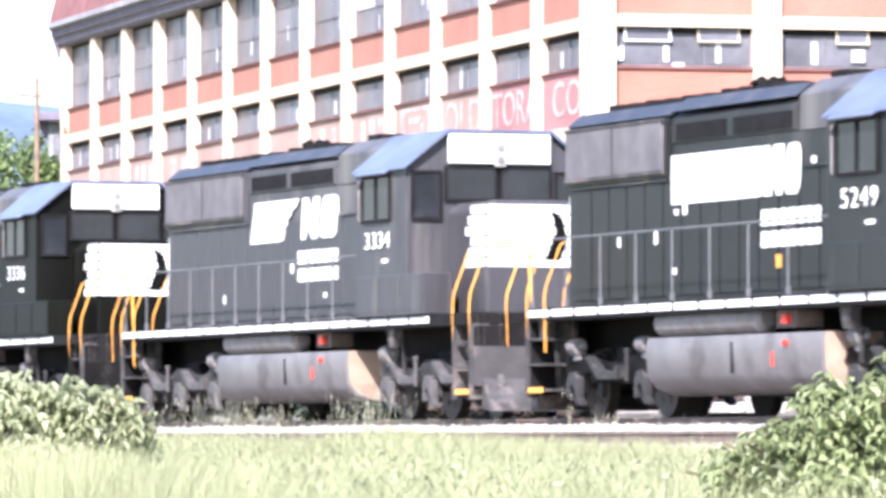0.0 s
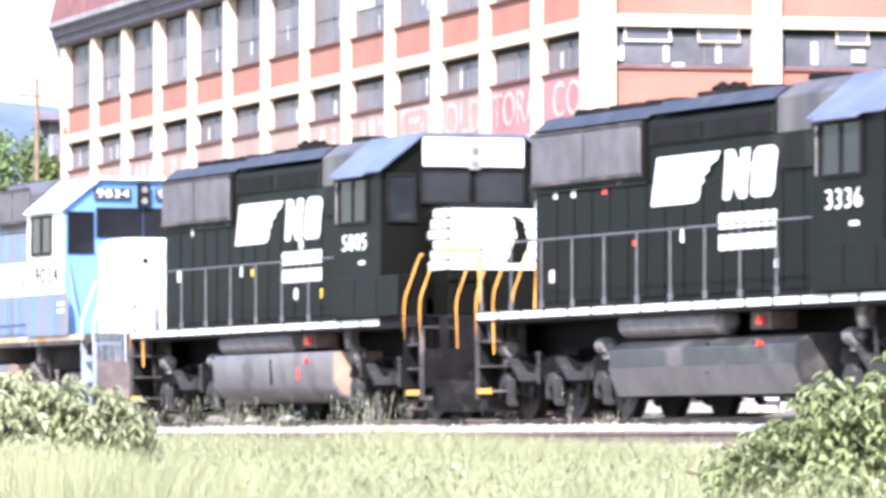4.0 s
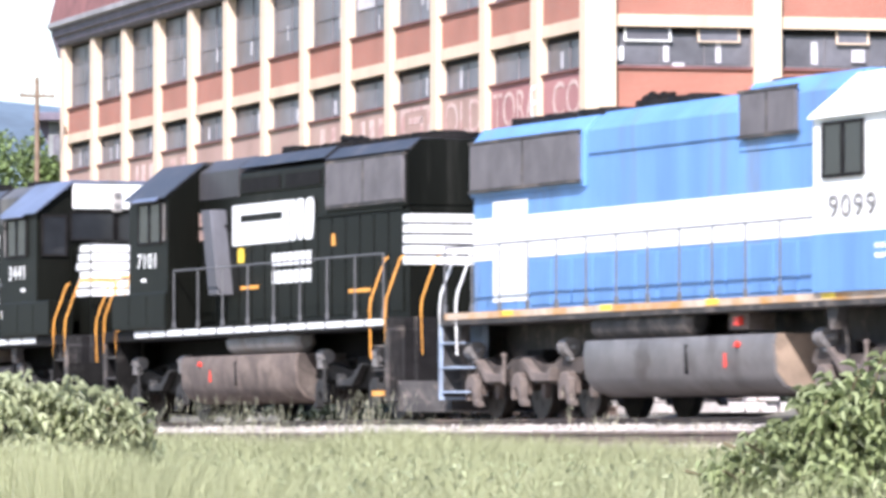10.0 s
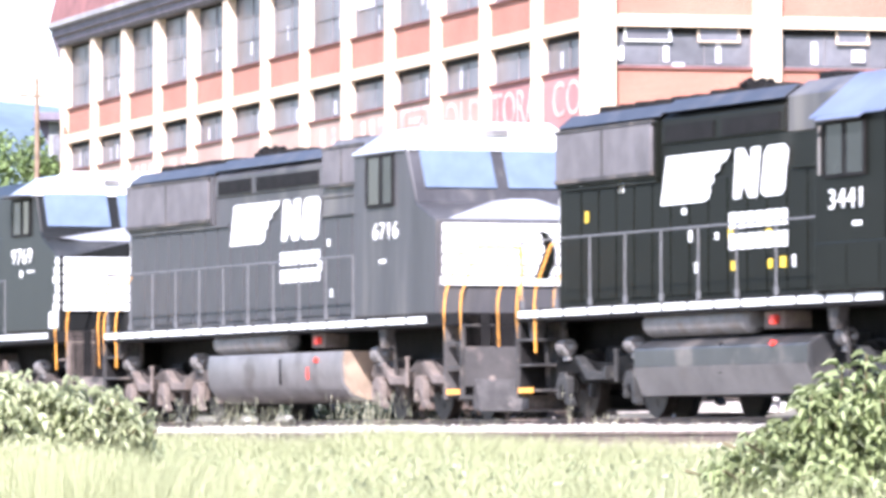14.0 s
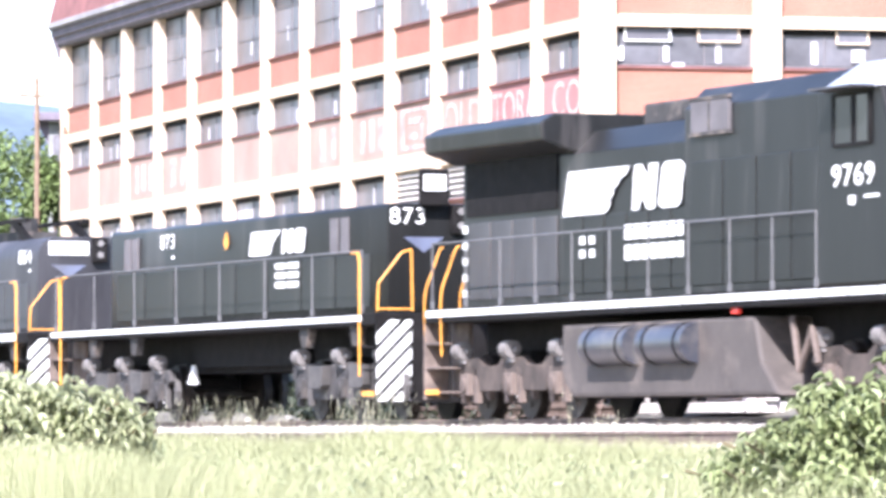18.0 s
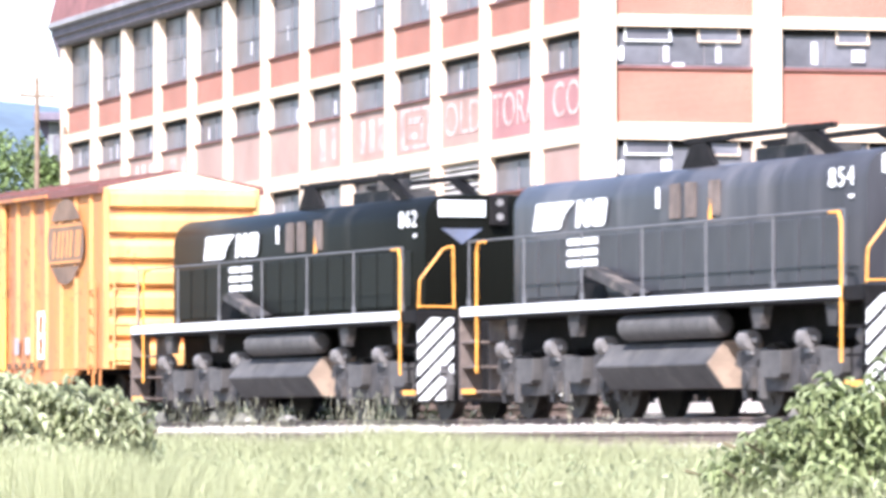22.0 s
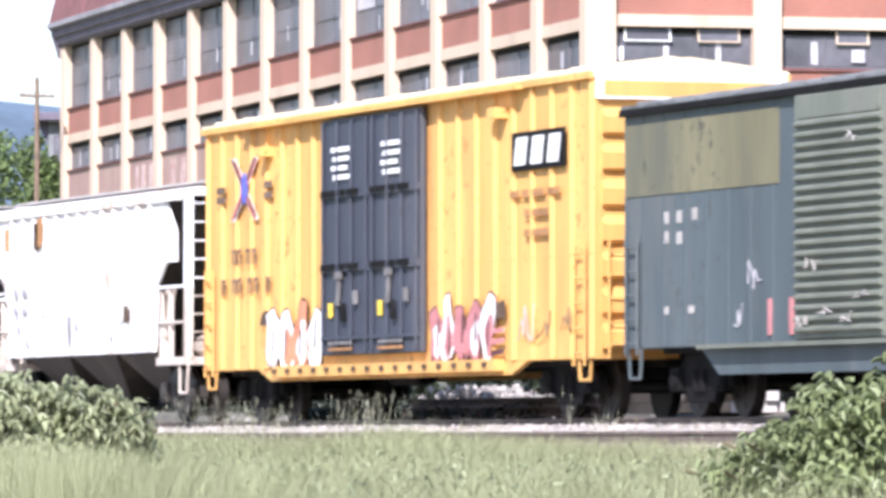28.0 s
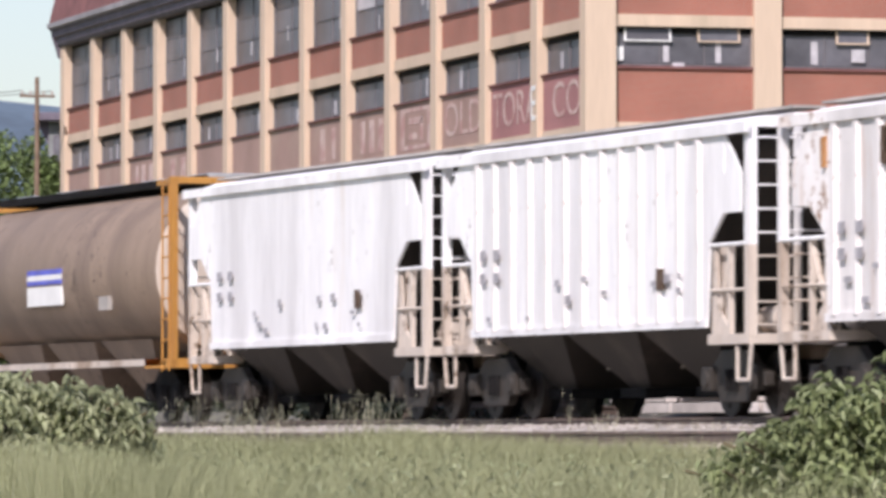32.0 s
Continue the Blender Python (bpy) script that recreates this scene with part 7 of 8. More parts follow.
def hopper(name, label, paint, seed, ribbed, length=13.3):
    """A covered hopper: tall sides cut away at the ends, sloped bays below, open ends with ladders."""
    root = thing(name, label, "hopper car", "covered hopper cars")
    rnd = random.Random(seed)
    y, top = 1.52, 4.0
    side = [(-4.75, 1.3), (4.75, 1.3), (4.85, 2.42), (5.4, 2.82), (5.98, 2.82), (5.98, 3.38), (5.4, 3.38), (5.4, top), (-5.4, top), (-5.4, 3.38), (-5.98, 3.38), (-5.98, 2.82), (-5.4, 2.82), (-4.85, 2.42)]
    # Cream sheets here, coloured dark for the shade on their undersides.
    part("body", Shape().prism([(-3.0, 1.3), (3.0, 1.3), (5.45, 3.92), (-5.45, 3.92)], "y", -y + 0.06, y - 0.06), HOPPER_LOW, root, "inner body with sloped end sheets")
    for q in (-1, 1):
        part("side_sheet", Shape().prism(side, "y", q * (y - 0.05), q * y), paint, root, "tall side sheet cut away at the ends")
    part("roof", Shape().prism([(-y - 0.02, top), (-1.1, top + 0.16), (1.1, top + 0.16), (y + 0.02, top)], "x", -5.9, 5.9), paint, root)
    part("side_plate", Shape().box(-6.3, 6.3, -y - 0.06, -y + 0.02, top - 0.1, top + 0.05).box(-6.3, 6.3, y - 0.02, y + 0.06, top - 0.1, top + 0.05), paint, root)
    part("roof_walk", Shape().box(-6.4, 6.4, -0.9, -0.4, top + 0.24, top + 0.28).box(-6.4, 6.4, 0.4, 0.9, top + 0.24, top + 0.28), CONCRETE, root)
    for k in range(6):
        part("hatch", Shape().box(-5.2 + k * 1.8, -4.0 + k * 1.8, -0.3, 0.3, top + 0.14, top + 0.26), paint, root, bevel=0.03)
    if ribbed:
        post = same("hopper_post", lambda: Shape().prism([(-0.06, -y - 0.05), (0.06, -y - 0.05), (0.1, -y), (-0.1, -y)], "z", 1.32, 3.88).mesh("side_post", paint))
        for k in range(13):
            for q in (-1, 1):
                part("side_post", post, paint, root, at=(-4.5 + k * 0.75, 0, 0)).rotation_euler = (0, 0, 0 if q < 0 else math.pi)
    part("side_sill", Shape().box(-4.8, 4.8, -y - 0.03, -y + 0.02, 1.24, 1.36).box(-4.8, 4.8, y - 0.02, y + 0.03, 1.24, 1.36), paint, root)
    for k in range(12):
        part("sill_bracket", same(("sill_bracket", paint.name), lambda: Shape().box(-0.04, 0.04, -0.02, 0.02, -0.04, 0).mesh("sill_bracket", HOPPER_LOW)), HOPPER_LOW, root, at=(-4.4 + k * 0.8, -y - 0.01, 1.25))
    for k in range(3):
        x = -3.0 + k * 3.0
        v = [(x - 1.5, -1.3, 1.3), (x + 1.5, -1.3, 1.3), (x + 1.5, 1.3, 1.3), (x - 1.5, 1.3, 1.3), (x - 0.35, -0.6, 0.42), (x + 0.35, -0.6, 0.42), (x + 0.35, 0.6, 0.42), (x - 0.35, 0.6, 0.42)]
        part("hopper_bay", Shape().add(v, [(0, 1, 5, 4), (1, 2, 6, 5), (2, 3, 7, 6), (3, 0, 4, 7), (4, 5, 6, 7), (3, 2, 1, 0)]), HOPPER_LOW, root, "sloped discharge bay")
        part("outlet_gate", Shape().box(x - 0.5, x + 0.5, -0.75, 0.75, 0.3, 0.44), DARK, root)
    part("centre_sill", Shape().box(-length / 2 + 1.05, length / 2 - 1.05, -0.3, 0.3, 0.72, 1.05), HOPPER_END, root)
    for way in (-1, 1):
        e = way * (length / 2 - 0.42)
        part("end_platform", Shape().box(min(way * 4.75, e), max(way * 4.75, e), -1.5, 1.5, 1.0, 1.14), HOPPER_END, root)
        for q in (-1, 1):
            for z0, z1, post_paint in ((1.14, 2.36, HOPPER_END), (2.36, top, HOPPER_WHITE)):
                part("corner_post", Shape().box(min(e, e - way * 0.14), max(e, e - way * 0.14), q * 1.44 - 0.06, q * 1.44 + 0.06, z0, z1), post_paint, root)
                part("inner_post", Shape().box(min(e, e - way * 0.1), max(e, e - way * 0.1), q * 0.74 - 0.045, q * 0.74 + 0.045, z0, z1), post_paint, root)
            part("corner_gusset", Shape().prism([(way * 5.4, 3.38), (way * 5.98, 3.38), (way * 5.4, 3.92)], "y", q * (y - 0.04), q * (y - 0.01)), paint, root)
            part("end_gusset", Shape().prism([(way * 4.8, 1.14), (way * 5.5, 1.14), (way * 5.05, 1.5), (way * 4.98, 2.3), (way * 4.86, 2.36)], "y", q * 1.42, q * 1.46), HOPPER_END, root, "grimy cream end gusset")
            part("end_web", Shape().prism([(way * 4.82, 1.14), (way * 5.2, 1.14), (way * 5.12, 1.8), (way * 5.3, 2.36), (way * 4.86, 2.36)], "y", q * 1.3, q * 1.36), HOPPER_END, root, "grimy cream end web")
            part("stanchion", Shape().box(min(way * 5.42, way * 5.5), max(way * 5.42, way * 5.5), q * 1.44 - 0.04, q * 1.44 + 0.04, 1.14, 2.4), HOPPER_END, root)
            part("diagonal_brace", Shape().tube([(way * 4.9, q * 1.42, 1.15), (way * 5.45, q * 1.42, 2.3)], 0.045), HOPPER_END, root)
            part("end_rail", Shape().tube([(way * 4.85, q * 1.48, 2.38), (e, q * 1.48, 2.38)], 0.03), HOPPER_WHITE, root)
            part("end_rail", Shape().tube([(way * 4.85, q * 1.48, 1.75), (e, q * 1.48, 1.75)], 0.025), HOPPER_END, root)
            part("stirrup", Shape().tube([(e, q * 1.45, 1.0), (e - way * 0.1, q * 1.45, 0.5), (e - way * 0.5, q * 1.45, 0.5), (e - way * 0.5, q * 1.45, 1.0)], 0.03), HOPPER_END, root)
        ladder(root, e, -1.08, 2.36, 4.0, HOPPER_WHITE, "y", 0.6, 5)
        ladder(root, e, -1.08, 1.1, 2.36, HOPPER_END, "y", 0.6, 4)
        part("brake_cylinder", Shape().rod((way * 5.1, -0.7, 1.35), (way * 5.7, -0.7, 1.35), 0.2, 12), HOPPER_END, root, smooth=True)
        coupler(root, way * (length / 2 - 1.08), way, HOPPER_END)
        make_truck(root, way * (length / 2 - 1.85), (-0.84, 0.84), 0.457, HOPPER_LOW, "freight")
    for a, z in ((-4.3, 2.4), (-3.7, 2.4), (-4.3, 2.05), (-3.7, 2.05)):
        bars(root, [oblong(a, a + 0.24, z, z + 0.16)], y + 0.055, GREY_STENCIL, "stencil_mark")
    if seed == 1:
        for out, mat in (([(-2.9, 3.3), (-2.72, 3.25), (-2.6, 3.45), (-2.62, 3.75), (-2.88, 3.78)], STENCIL), ([(-2.72, 3.42), (-2.5, 3.3), (-2.22, 3.42), (-2.2, 3.72), (-2.45, 3.88), (-2.7, 3.8)], RUST), ([(-4.86, 3.3), (-4.78, 3.3), (-4.76, 3.72), (-4.88, 3.7)], RUST)):
            part("rust_patch", Shape().prism(out, "y", -y - 0.058, -y), mat, root, "orange-brown rust patch")
        bars(root, [oblong(-0.62, -0.5, 1.44, 2.05)], y + 0.057, GREY_STENCIL, "stencil_mark")
    for _ in range(10):
        a, z, w, h = rnd.uniform(-4.3, 4.2), rnd.uniform(1.45, 2.0), rnd.uniform(0.08, 0.26), rnd.uniform(0.05, 0.14)
        bars(root, [oblong(a, a + w, z, z + h)], y + 0.055, GREY_STENCIL, "stencil_mark")
    bars(root, [oblong(3.0, 3.3, 1.8, 2.1)], y + 0.057, STENCIL, "stencil_mark")
    return root


def round_hopper():
    root = thing("round_hopper_car", "tan-brown round-bodied hopper car with an orange end frame", "hopper car", "covered hopper cars")
    length, half = 16.6, 6.8
    body = Shape()
    ring = [(1.54 * math.cos(a), 2.72 + 1.52 * math.sin(a)) for a in [2 * math.pi * k / 32 for k in range(32)]]
    body.prism(ring, "x", -half, half)
    part("body", body, TAN_CAR, root, bevel=0.03, smooth=True)
    for way in (-1, 1):
        cap = Shape()
        n = 32
        rings = [(0.0, 1.0), (0.03, 0.97), (0.08, 0.75), (0.11, 0.4)]
        v = [(way * (half + d), 1.52 * s * math.cos(2 * math.pi * k / n), 2.72 + 1.5 * s * math.sin(2 * math.pi * k / n)) for d, s in rings for k in range(n)]
        f = [(i * n + k, i * n + (k + 1) % n, (i + 1) * n + (k + 1) % n, (i + 1) * n + k) for i in range(3) for k in range(n)] + [tuple(range(3 * n, 4 * n))]
        part("end_cap", cap.add(v, f), HOPPER_END, root, "pale cream flat end", smooth=True)
        e = way * (length / 2 - 0.62)
        for q in (-1, 1):
            part("end_post", Shape().box(min(e, e - way * 0.13), max(e, e - way * 0.13), q * 1.43 - 0.06, q * 1.43 + 0.06, 0.95, 4.32), RUST_FRAME, root, "orange-brown end post", bevel=0.01)
        part("end_beam", Shape().box(min(e, e - way * 0.2), max(e, e - way * 0.2), -1.5, 1.5, 4.22, 4.34).box(min(e, e - way * 0.9), max(e, e - way * 0.9), -1.49, -1.39, 4.2, 4.3).box(min(e, e - way * 0.9), max(e, e - way * 0.9), 1.39, 1.49, 4.2, 4.3), RUST_FRAME, root)
        part("end_sill", Shape().box(min(e, e - way * 1.6), max(e, e - way * 1.6), -1.5, 1.5, 0.95, 1.12), RUST_FRAME, root)
        ladder(root, e - way * 0.32, -1.5, 0.9, 4.2, RUST_FRAME, "x", 0.4, 9)
        coupler(root, way * (length / 2 - 1.08), way, RUST_FRAME)
        make_truck(root, way * 6.2, (-0.84, 0.84), 0.457, DARK, "freight")
    part("roof_walk", Shape().box(-half, half, -0.55, 0.55, 4.28, 4.32).box(-half, half, -0.62, -0.55, 4.28, 4.42), DARK, root, "dark roof walkway")
    for k in range(5):
        part("hatch", Shape().box(-6 + k * 2.8, -4.6 + k * 2.8, -0.45, 0.45, 4.32, 4.46), ROOF_STEEL, root, bevel=0.02)
    part("side_sill", Shape().box(-7.3, 7.3, -1.5, -1.4, 1.0, 1.12).box(-7.3, 7.3, 1.4, 1.5, 1.0, 1.12), HOPPER_END, root)
    for x in (-3.6, 0, 3.6):
        v = [(x - 1.6, -1.1, 1.5), (x + 1.6, -1.1, 1.5), (x + 1.6, 1.1, 1.5), (x - 1.6, 1.1, 1.5), (x - 0.4, -0.5, 0.45), (x + 0.4, -0.5, 0.45), (x + 0.4, 0.5, 0.45), (x - 0.4, 0.5, 0.45)]
        part("hopper_bay", Shape().add(v, [(0, 1, 5, 4), (1, 2, 6, 5), (2, 3, 7, 6), (3, 0, 4, 7), (4, 5, 6, 7), (3, 2, 1, 0)]), TAN_CAR, root)
    for mat, z0, z1 in ((SPRAY_BLUE, 2.78, 2.88), (DECAL, 2.68, 2.78), (SPRAY_BLUE, 2.6, 2.68), (DECAL, 2.2, 2.56)):
        part("emblem", Shape().box(-1.4, 0.9, -1.548, -1.5, z0, z1), mat, root, "blue and white painted sign")
    part("stencil_mark", Shape().box(3.3, 3.9, -1.535, -1.45, 2.05, 2.3), CONCRETE, root)
    return root


# ---- the train: each vehicle with the place of its middle when the clip begins ----
MARKS = ((YELLOW, 8), (DECAL, 9))
train = [
    (engine("locomotive", "5249", label="black four-axle diesel with orange marks", paint=FADED, emblem="block", flecks=((ORANGE_RAIL, 3), (DECAL, 7)), **FOUR), -81.2),
    (engine("locomotive", "3334", label="dusty black six-axle diesel with white nose bands", paint=DUSTY, flecks=((DECAL, 4),), **SIX), -100.79),
    (engine("locomotive", "3336", label="clean black six-axle diesel with white nose bands", paint=BLACK, tank_paint=TANK_DARK, flecks=((DECAL, 9), (RED, 2)), **SIX), -121.88),
    (engine("locomotive", "5805", label="black four-axle diesel with red valve handle", paint=BLACK, flecks=((DECAL, 9), (YELLOW, 2)), **FOUR), -141.52),
    (engine("locomotive", "9034", label="weathered blue and white six-axle diesel", paint=BLUE_WORN, scheme="blue", gear=BROWN, **BIG), -161.3),
    (engine("locomotive", "9099", label="bright sky-blue and white six-axle diesel", paint=BLUE, scheme="blue", gear=BROWN, **BIG), -183.0),
    (engine("locomotive", "7101", label="black four-axle diesel coupled backwards with a rusty tank", paint=BLACK, turned=True, tank_paint=BROWN, emblem="barred", logo=(-2.7, 1.75), flecks=((ORANGE_RAIL, 2),), **FOUR), -203.0),
    (engine("locomotive", "3441", label="shiny black four-axle diesel with yellow marks", paint=BLACK, tank_paint=TANK_DARK, flecks=MARKS, **FOUR), -221.2),
    (engine("locomotive", "6716", label="dusty grey-black six-axle diesel with a wide cab", paint=DUSTY, wide=True, logo=(-3.65, 1.3), flecks=((DECAL, 5),), gear=BROWN, **{**BIG, "cab0": 4.5, "cab1": 7.2, "nose1": 8.45, "hood0": -9.75}), -241.12),
    (winged_engine("9769", "black wide-cab diesel with overhanging radiator wings"), -263.1),
    (slug("slug_locomotive", "873", "long flat-topped black engine without a cab", 20.26, -7.5, 8.05, 3.52, False, (-6.0, 6.3), (-2.1, 0, 2.1), (0.86, 3.94), -3.9, False), -284.38),
    (slug("slug_locomotive", "854", "low round-topped black engine without a cab", 17.7, -7.0, 6.55, 3.6, True, (-4.65, 5.0), (-2.1, 0, 2.1), (-6.07, -2.94), 5.75, True), -303.35),
    (slug("slug_locomotive", "862", "low round-topped black engine beside the orange boxcar", 17.5, -7.0, 6.5, 3.6, True, (-4.6, 5.0), (-2.1, 0, 2.1), (-5.1, -1.95), 5.75, True), -320.9),
    (orange_boxcar(), -338.42),
    (green_boxcar(), -356.02),
    (yellow_boxcar(), -374.72),
    (hopper("hopper_car", "rust-streaked white covered hopper car", HOPPER_RUSTY, 1, True, 13.9), -391.8),
    (hopper("hopper_car", "ribbed white covered hopper car", HOPPER_WHITE, 2, True, 13.3), -405.6),
    (hopper("hopper_car", "smooth chalk-white covered hopper car", HOPPER_WHITE, 3, False, 13.2), -418.82),
    (round_hopper(), -433.7),
]
for vehicle, x in train:
    vehicle.matrix_world = Matrix.Translation((x, TRACK_Y, 0)) @ vehicle.matrix_world


def motions():
    """The whole train rolls on at one speed, and its wheels turn with it."""
    for vehicle, x in train:
        turn = vehicle.matrix_world.to_3x3().to_4x4()
        walk(vehicle, [(t, Matrix.Translation((x + SPEED * t, TRACK_Y, 0)) @ turn) for t in (0, SECONDS / 2, SECONDS)])
    wind = ((0, 0.1), (3.5, 0.15), (5.5, 0.6), (6, 0.85), (8, 1), (9.5, 0.8), (11, 0.35), (12, 0.2), (13, 0.9), (14, 1), (16.5, 0.3), (18, 0.1), (20.5, 0), (25.5, 0.05), (28, 0.15), (29, 0.85), (30.5, 0.45), (32, 0.05))
    for shoot, base, ease in shoots:
        walk(shoot, [(t, Matrix.Translation(base) @ Matrix.Rotation(radians(62 * (1 - lift) * ease + 3 * math.sin(5 * t)), 4, AIM)) for t, lift in wind])
    for r, sets in wheelsets.items():
        rows = [(k / 15, Matrix.Rotation(SPEED * k / 15 / r, 4, "Y")) for k in range(int(SECONDS * 15) + 1)]
        walk(sets[0], rows)
        keys = sets[0].animation_data
        for w in sets[1:]:
            w.rotation_mode = "QUATERNION"
            w.animation_data_create()
            w.animation_data.action = keys.action
            w.animation_data.action_slot = keys.action_slot


# ---- beyond the track: gravel bank, stacked ties, dark scrub added for shade ----
def gravel_bank():
    s = Shape()
    xs = [-230 + 2.5 * k for k in range(80)]
    rows = [(38.6, -0.45), (39.6, 0.0), (40.8, 0.22), (42.2, 0.3), (43.6, -0.3)]
    v = [(x, y + 0.15 * noise.noise((x * 0.4, y, 3)), z + (0.16 * noise.noise((x * 0.23, y * 2, 1)) if 0 < i < 4 else 0)) for x in xs for i, (y, z) in enumerate(rows)]
    f = [(i * 5 + j, (i + 1) * 5 + j, (i + 1) * 5 + j + 1, i * 5 + j + 1) for i in range(len(xs) - 1) for j in range(4)]
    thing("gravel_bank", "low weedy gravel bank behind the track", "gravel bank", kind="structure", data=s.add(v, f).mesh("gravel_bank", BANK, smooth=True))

    def spread():
        d = random.uniform(0.1, 2.0)
        return random.uniform(-135, -75), 39.2 + d, -0.12 + 0.2 * min(1.6, d)
    thing("gravel", "loose pale stones on the bank", "gravel", kind="stuff", data=stone_mesh("gravel", CONCRETE, 160, spread, 0.07))


gravel_bank()


def heap():
    u = random.uniform(-1, 1)
    return -108.2 + 2.9 * u, 39.7 + random.gauss(0, 0.35), 0.02 + (0.62 * (1 - abs(u) ** 1.7)) * random.random() ** 0.6


thing("rubble_heap", "low heap of pale broken stone behind the track", "rubble heap", kind="stuff", data=stone_mesh("rubble_heap", PALE_GRAVEL, 1500, heap, 0.075))
bundle = thing("rail_bundle", "dark rusty rails stacked on timbers behind the track", "rail stack")
for k in range(4):
    timber = same("bundle_timber", lambda: Shape().box(-0.12, 0.12, -0.4, 0.4, -0.5, 0.08).mesh("timber", TIE, bevel=0.01))
    part("timber", timber, TIE, bundle, at=(-109.0 + k * 2.7, 38.75, 0))
for k in range(3):
    stacked = same("bundle_rail", lambda: Shape().prism(rail_outline(0, 0.17), "x", -4.6, 4.6).mesh("rail", RAIL))
    part("rail", stacked, RAIL, bundle, at=(-105.0 + 0.25 * k, 38.55 + 0.2 * k, 0.08))
    part("rail", stacked, RAIL, bundle, at=(-104.8 - 0.2 * k, 38.6 + 0.18 * k, 0.25))
PALE_TIE = material("bleached_tie", (0.58, 0.53, 0.5), rough=0.9, vary=0.25, scale=1.5, fine=18, bump=0.3)
stack = thing("tie_stack", "stack of pale weathered railway ties behind the track", "tie stack")
for k in range(3):
    for j in range(4):
        for i in range(2):
            tie = same("stacked_tie", lambda: Shape().box(-1.3, 1.3, -0.12, 0.12, 0, 0.17).mesh("tie", PALE_TIE, bevel=0.015))
            if random.random() < 0.9 or k == 0:
                part("tie", tie, CONCRETE, stack, at=(-99.6 + i * 2.75 + random.uniform(-0.15, 0.15) - 0.1 * k, 39.4 + j * 0.29, 0.12 + k * 0.19))


# ---- plants ----
GRASS = leaf_material("meadow_grass", (0.305, 0.315, 0.165), 0.25)
STRAW = leaf_material("dry_seed_grass", (0.42, 0.4, 0.28), 0.25, 0.3)
LEAF = leaf_material("broad_green_leaf", (0.375, 0.4, 0.235), 0.4, 0.36)
LEAF_DARK = leaf_material("large_dark_green_leaf", (0.24, 0.28, 0.13), 0.4, 0.18)
SHADE_SCRUB = leaf_material("shade_dark_scrub_leaf", (0.022, 0.03, 0.014), 0.4)
TREE_LEAF = leaf_material("tree_leaf", (0.13, 0.18, 0.06), 0.4)
STEM = material("green_brown_stem", (0.12, 0.1, 0.05), rough=0.8, vary=0.3, bump=0.1)
# Distance haze is put into the hill's bluish base colour.
HILL = material("haze_blued_far_hill", (0.11, 0.155, 0.205), rough=1.0, vary=0.3, scale=0.02, fine=0.25, bump=0.0)
AIM, SIDE = Vector((-0.9413, 0.3375, 0)), Vector((0.3375, 0.9413, 0))


def spot(ahead, aside, z=0.0):
    """A place by its distance ahead of the eye and its shift to the right."""
    p = AIM * ahead + SIDE * aside
    return Vector((p.x, p.y, z))


def blade(s, base, height, width, lean, heading):
    """A curved tapering blade of grass."""
    side = Vector((math.cos(heading), math.sin(heading), 0)) * width / 2
    out = Vector((-math.sin(heading), math.cos(heading), 0)) * lean
    a, b, c = base, base + Vector((0, 0, height * 0.55)) + out * 0.3, base + Vector((0, 0, height)) + out
    s.add([a - side, a + side, b + side * 0.8, b - side * 0.8, c], [(0, 1, 2, 3), (3, 2, 4)])


def swell(x, at, width):
    return math.exp(-((x - at) / width) ** 2)


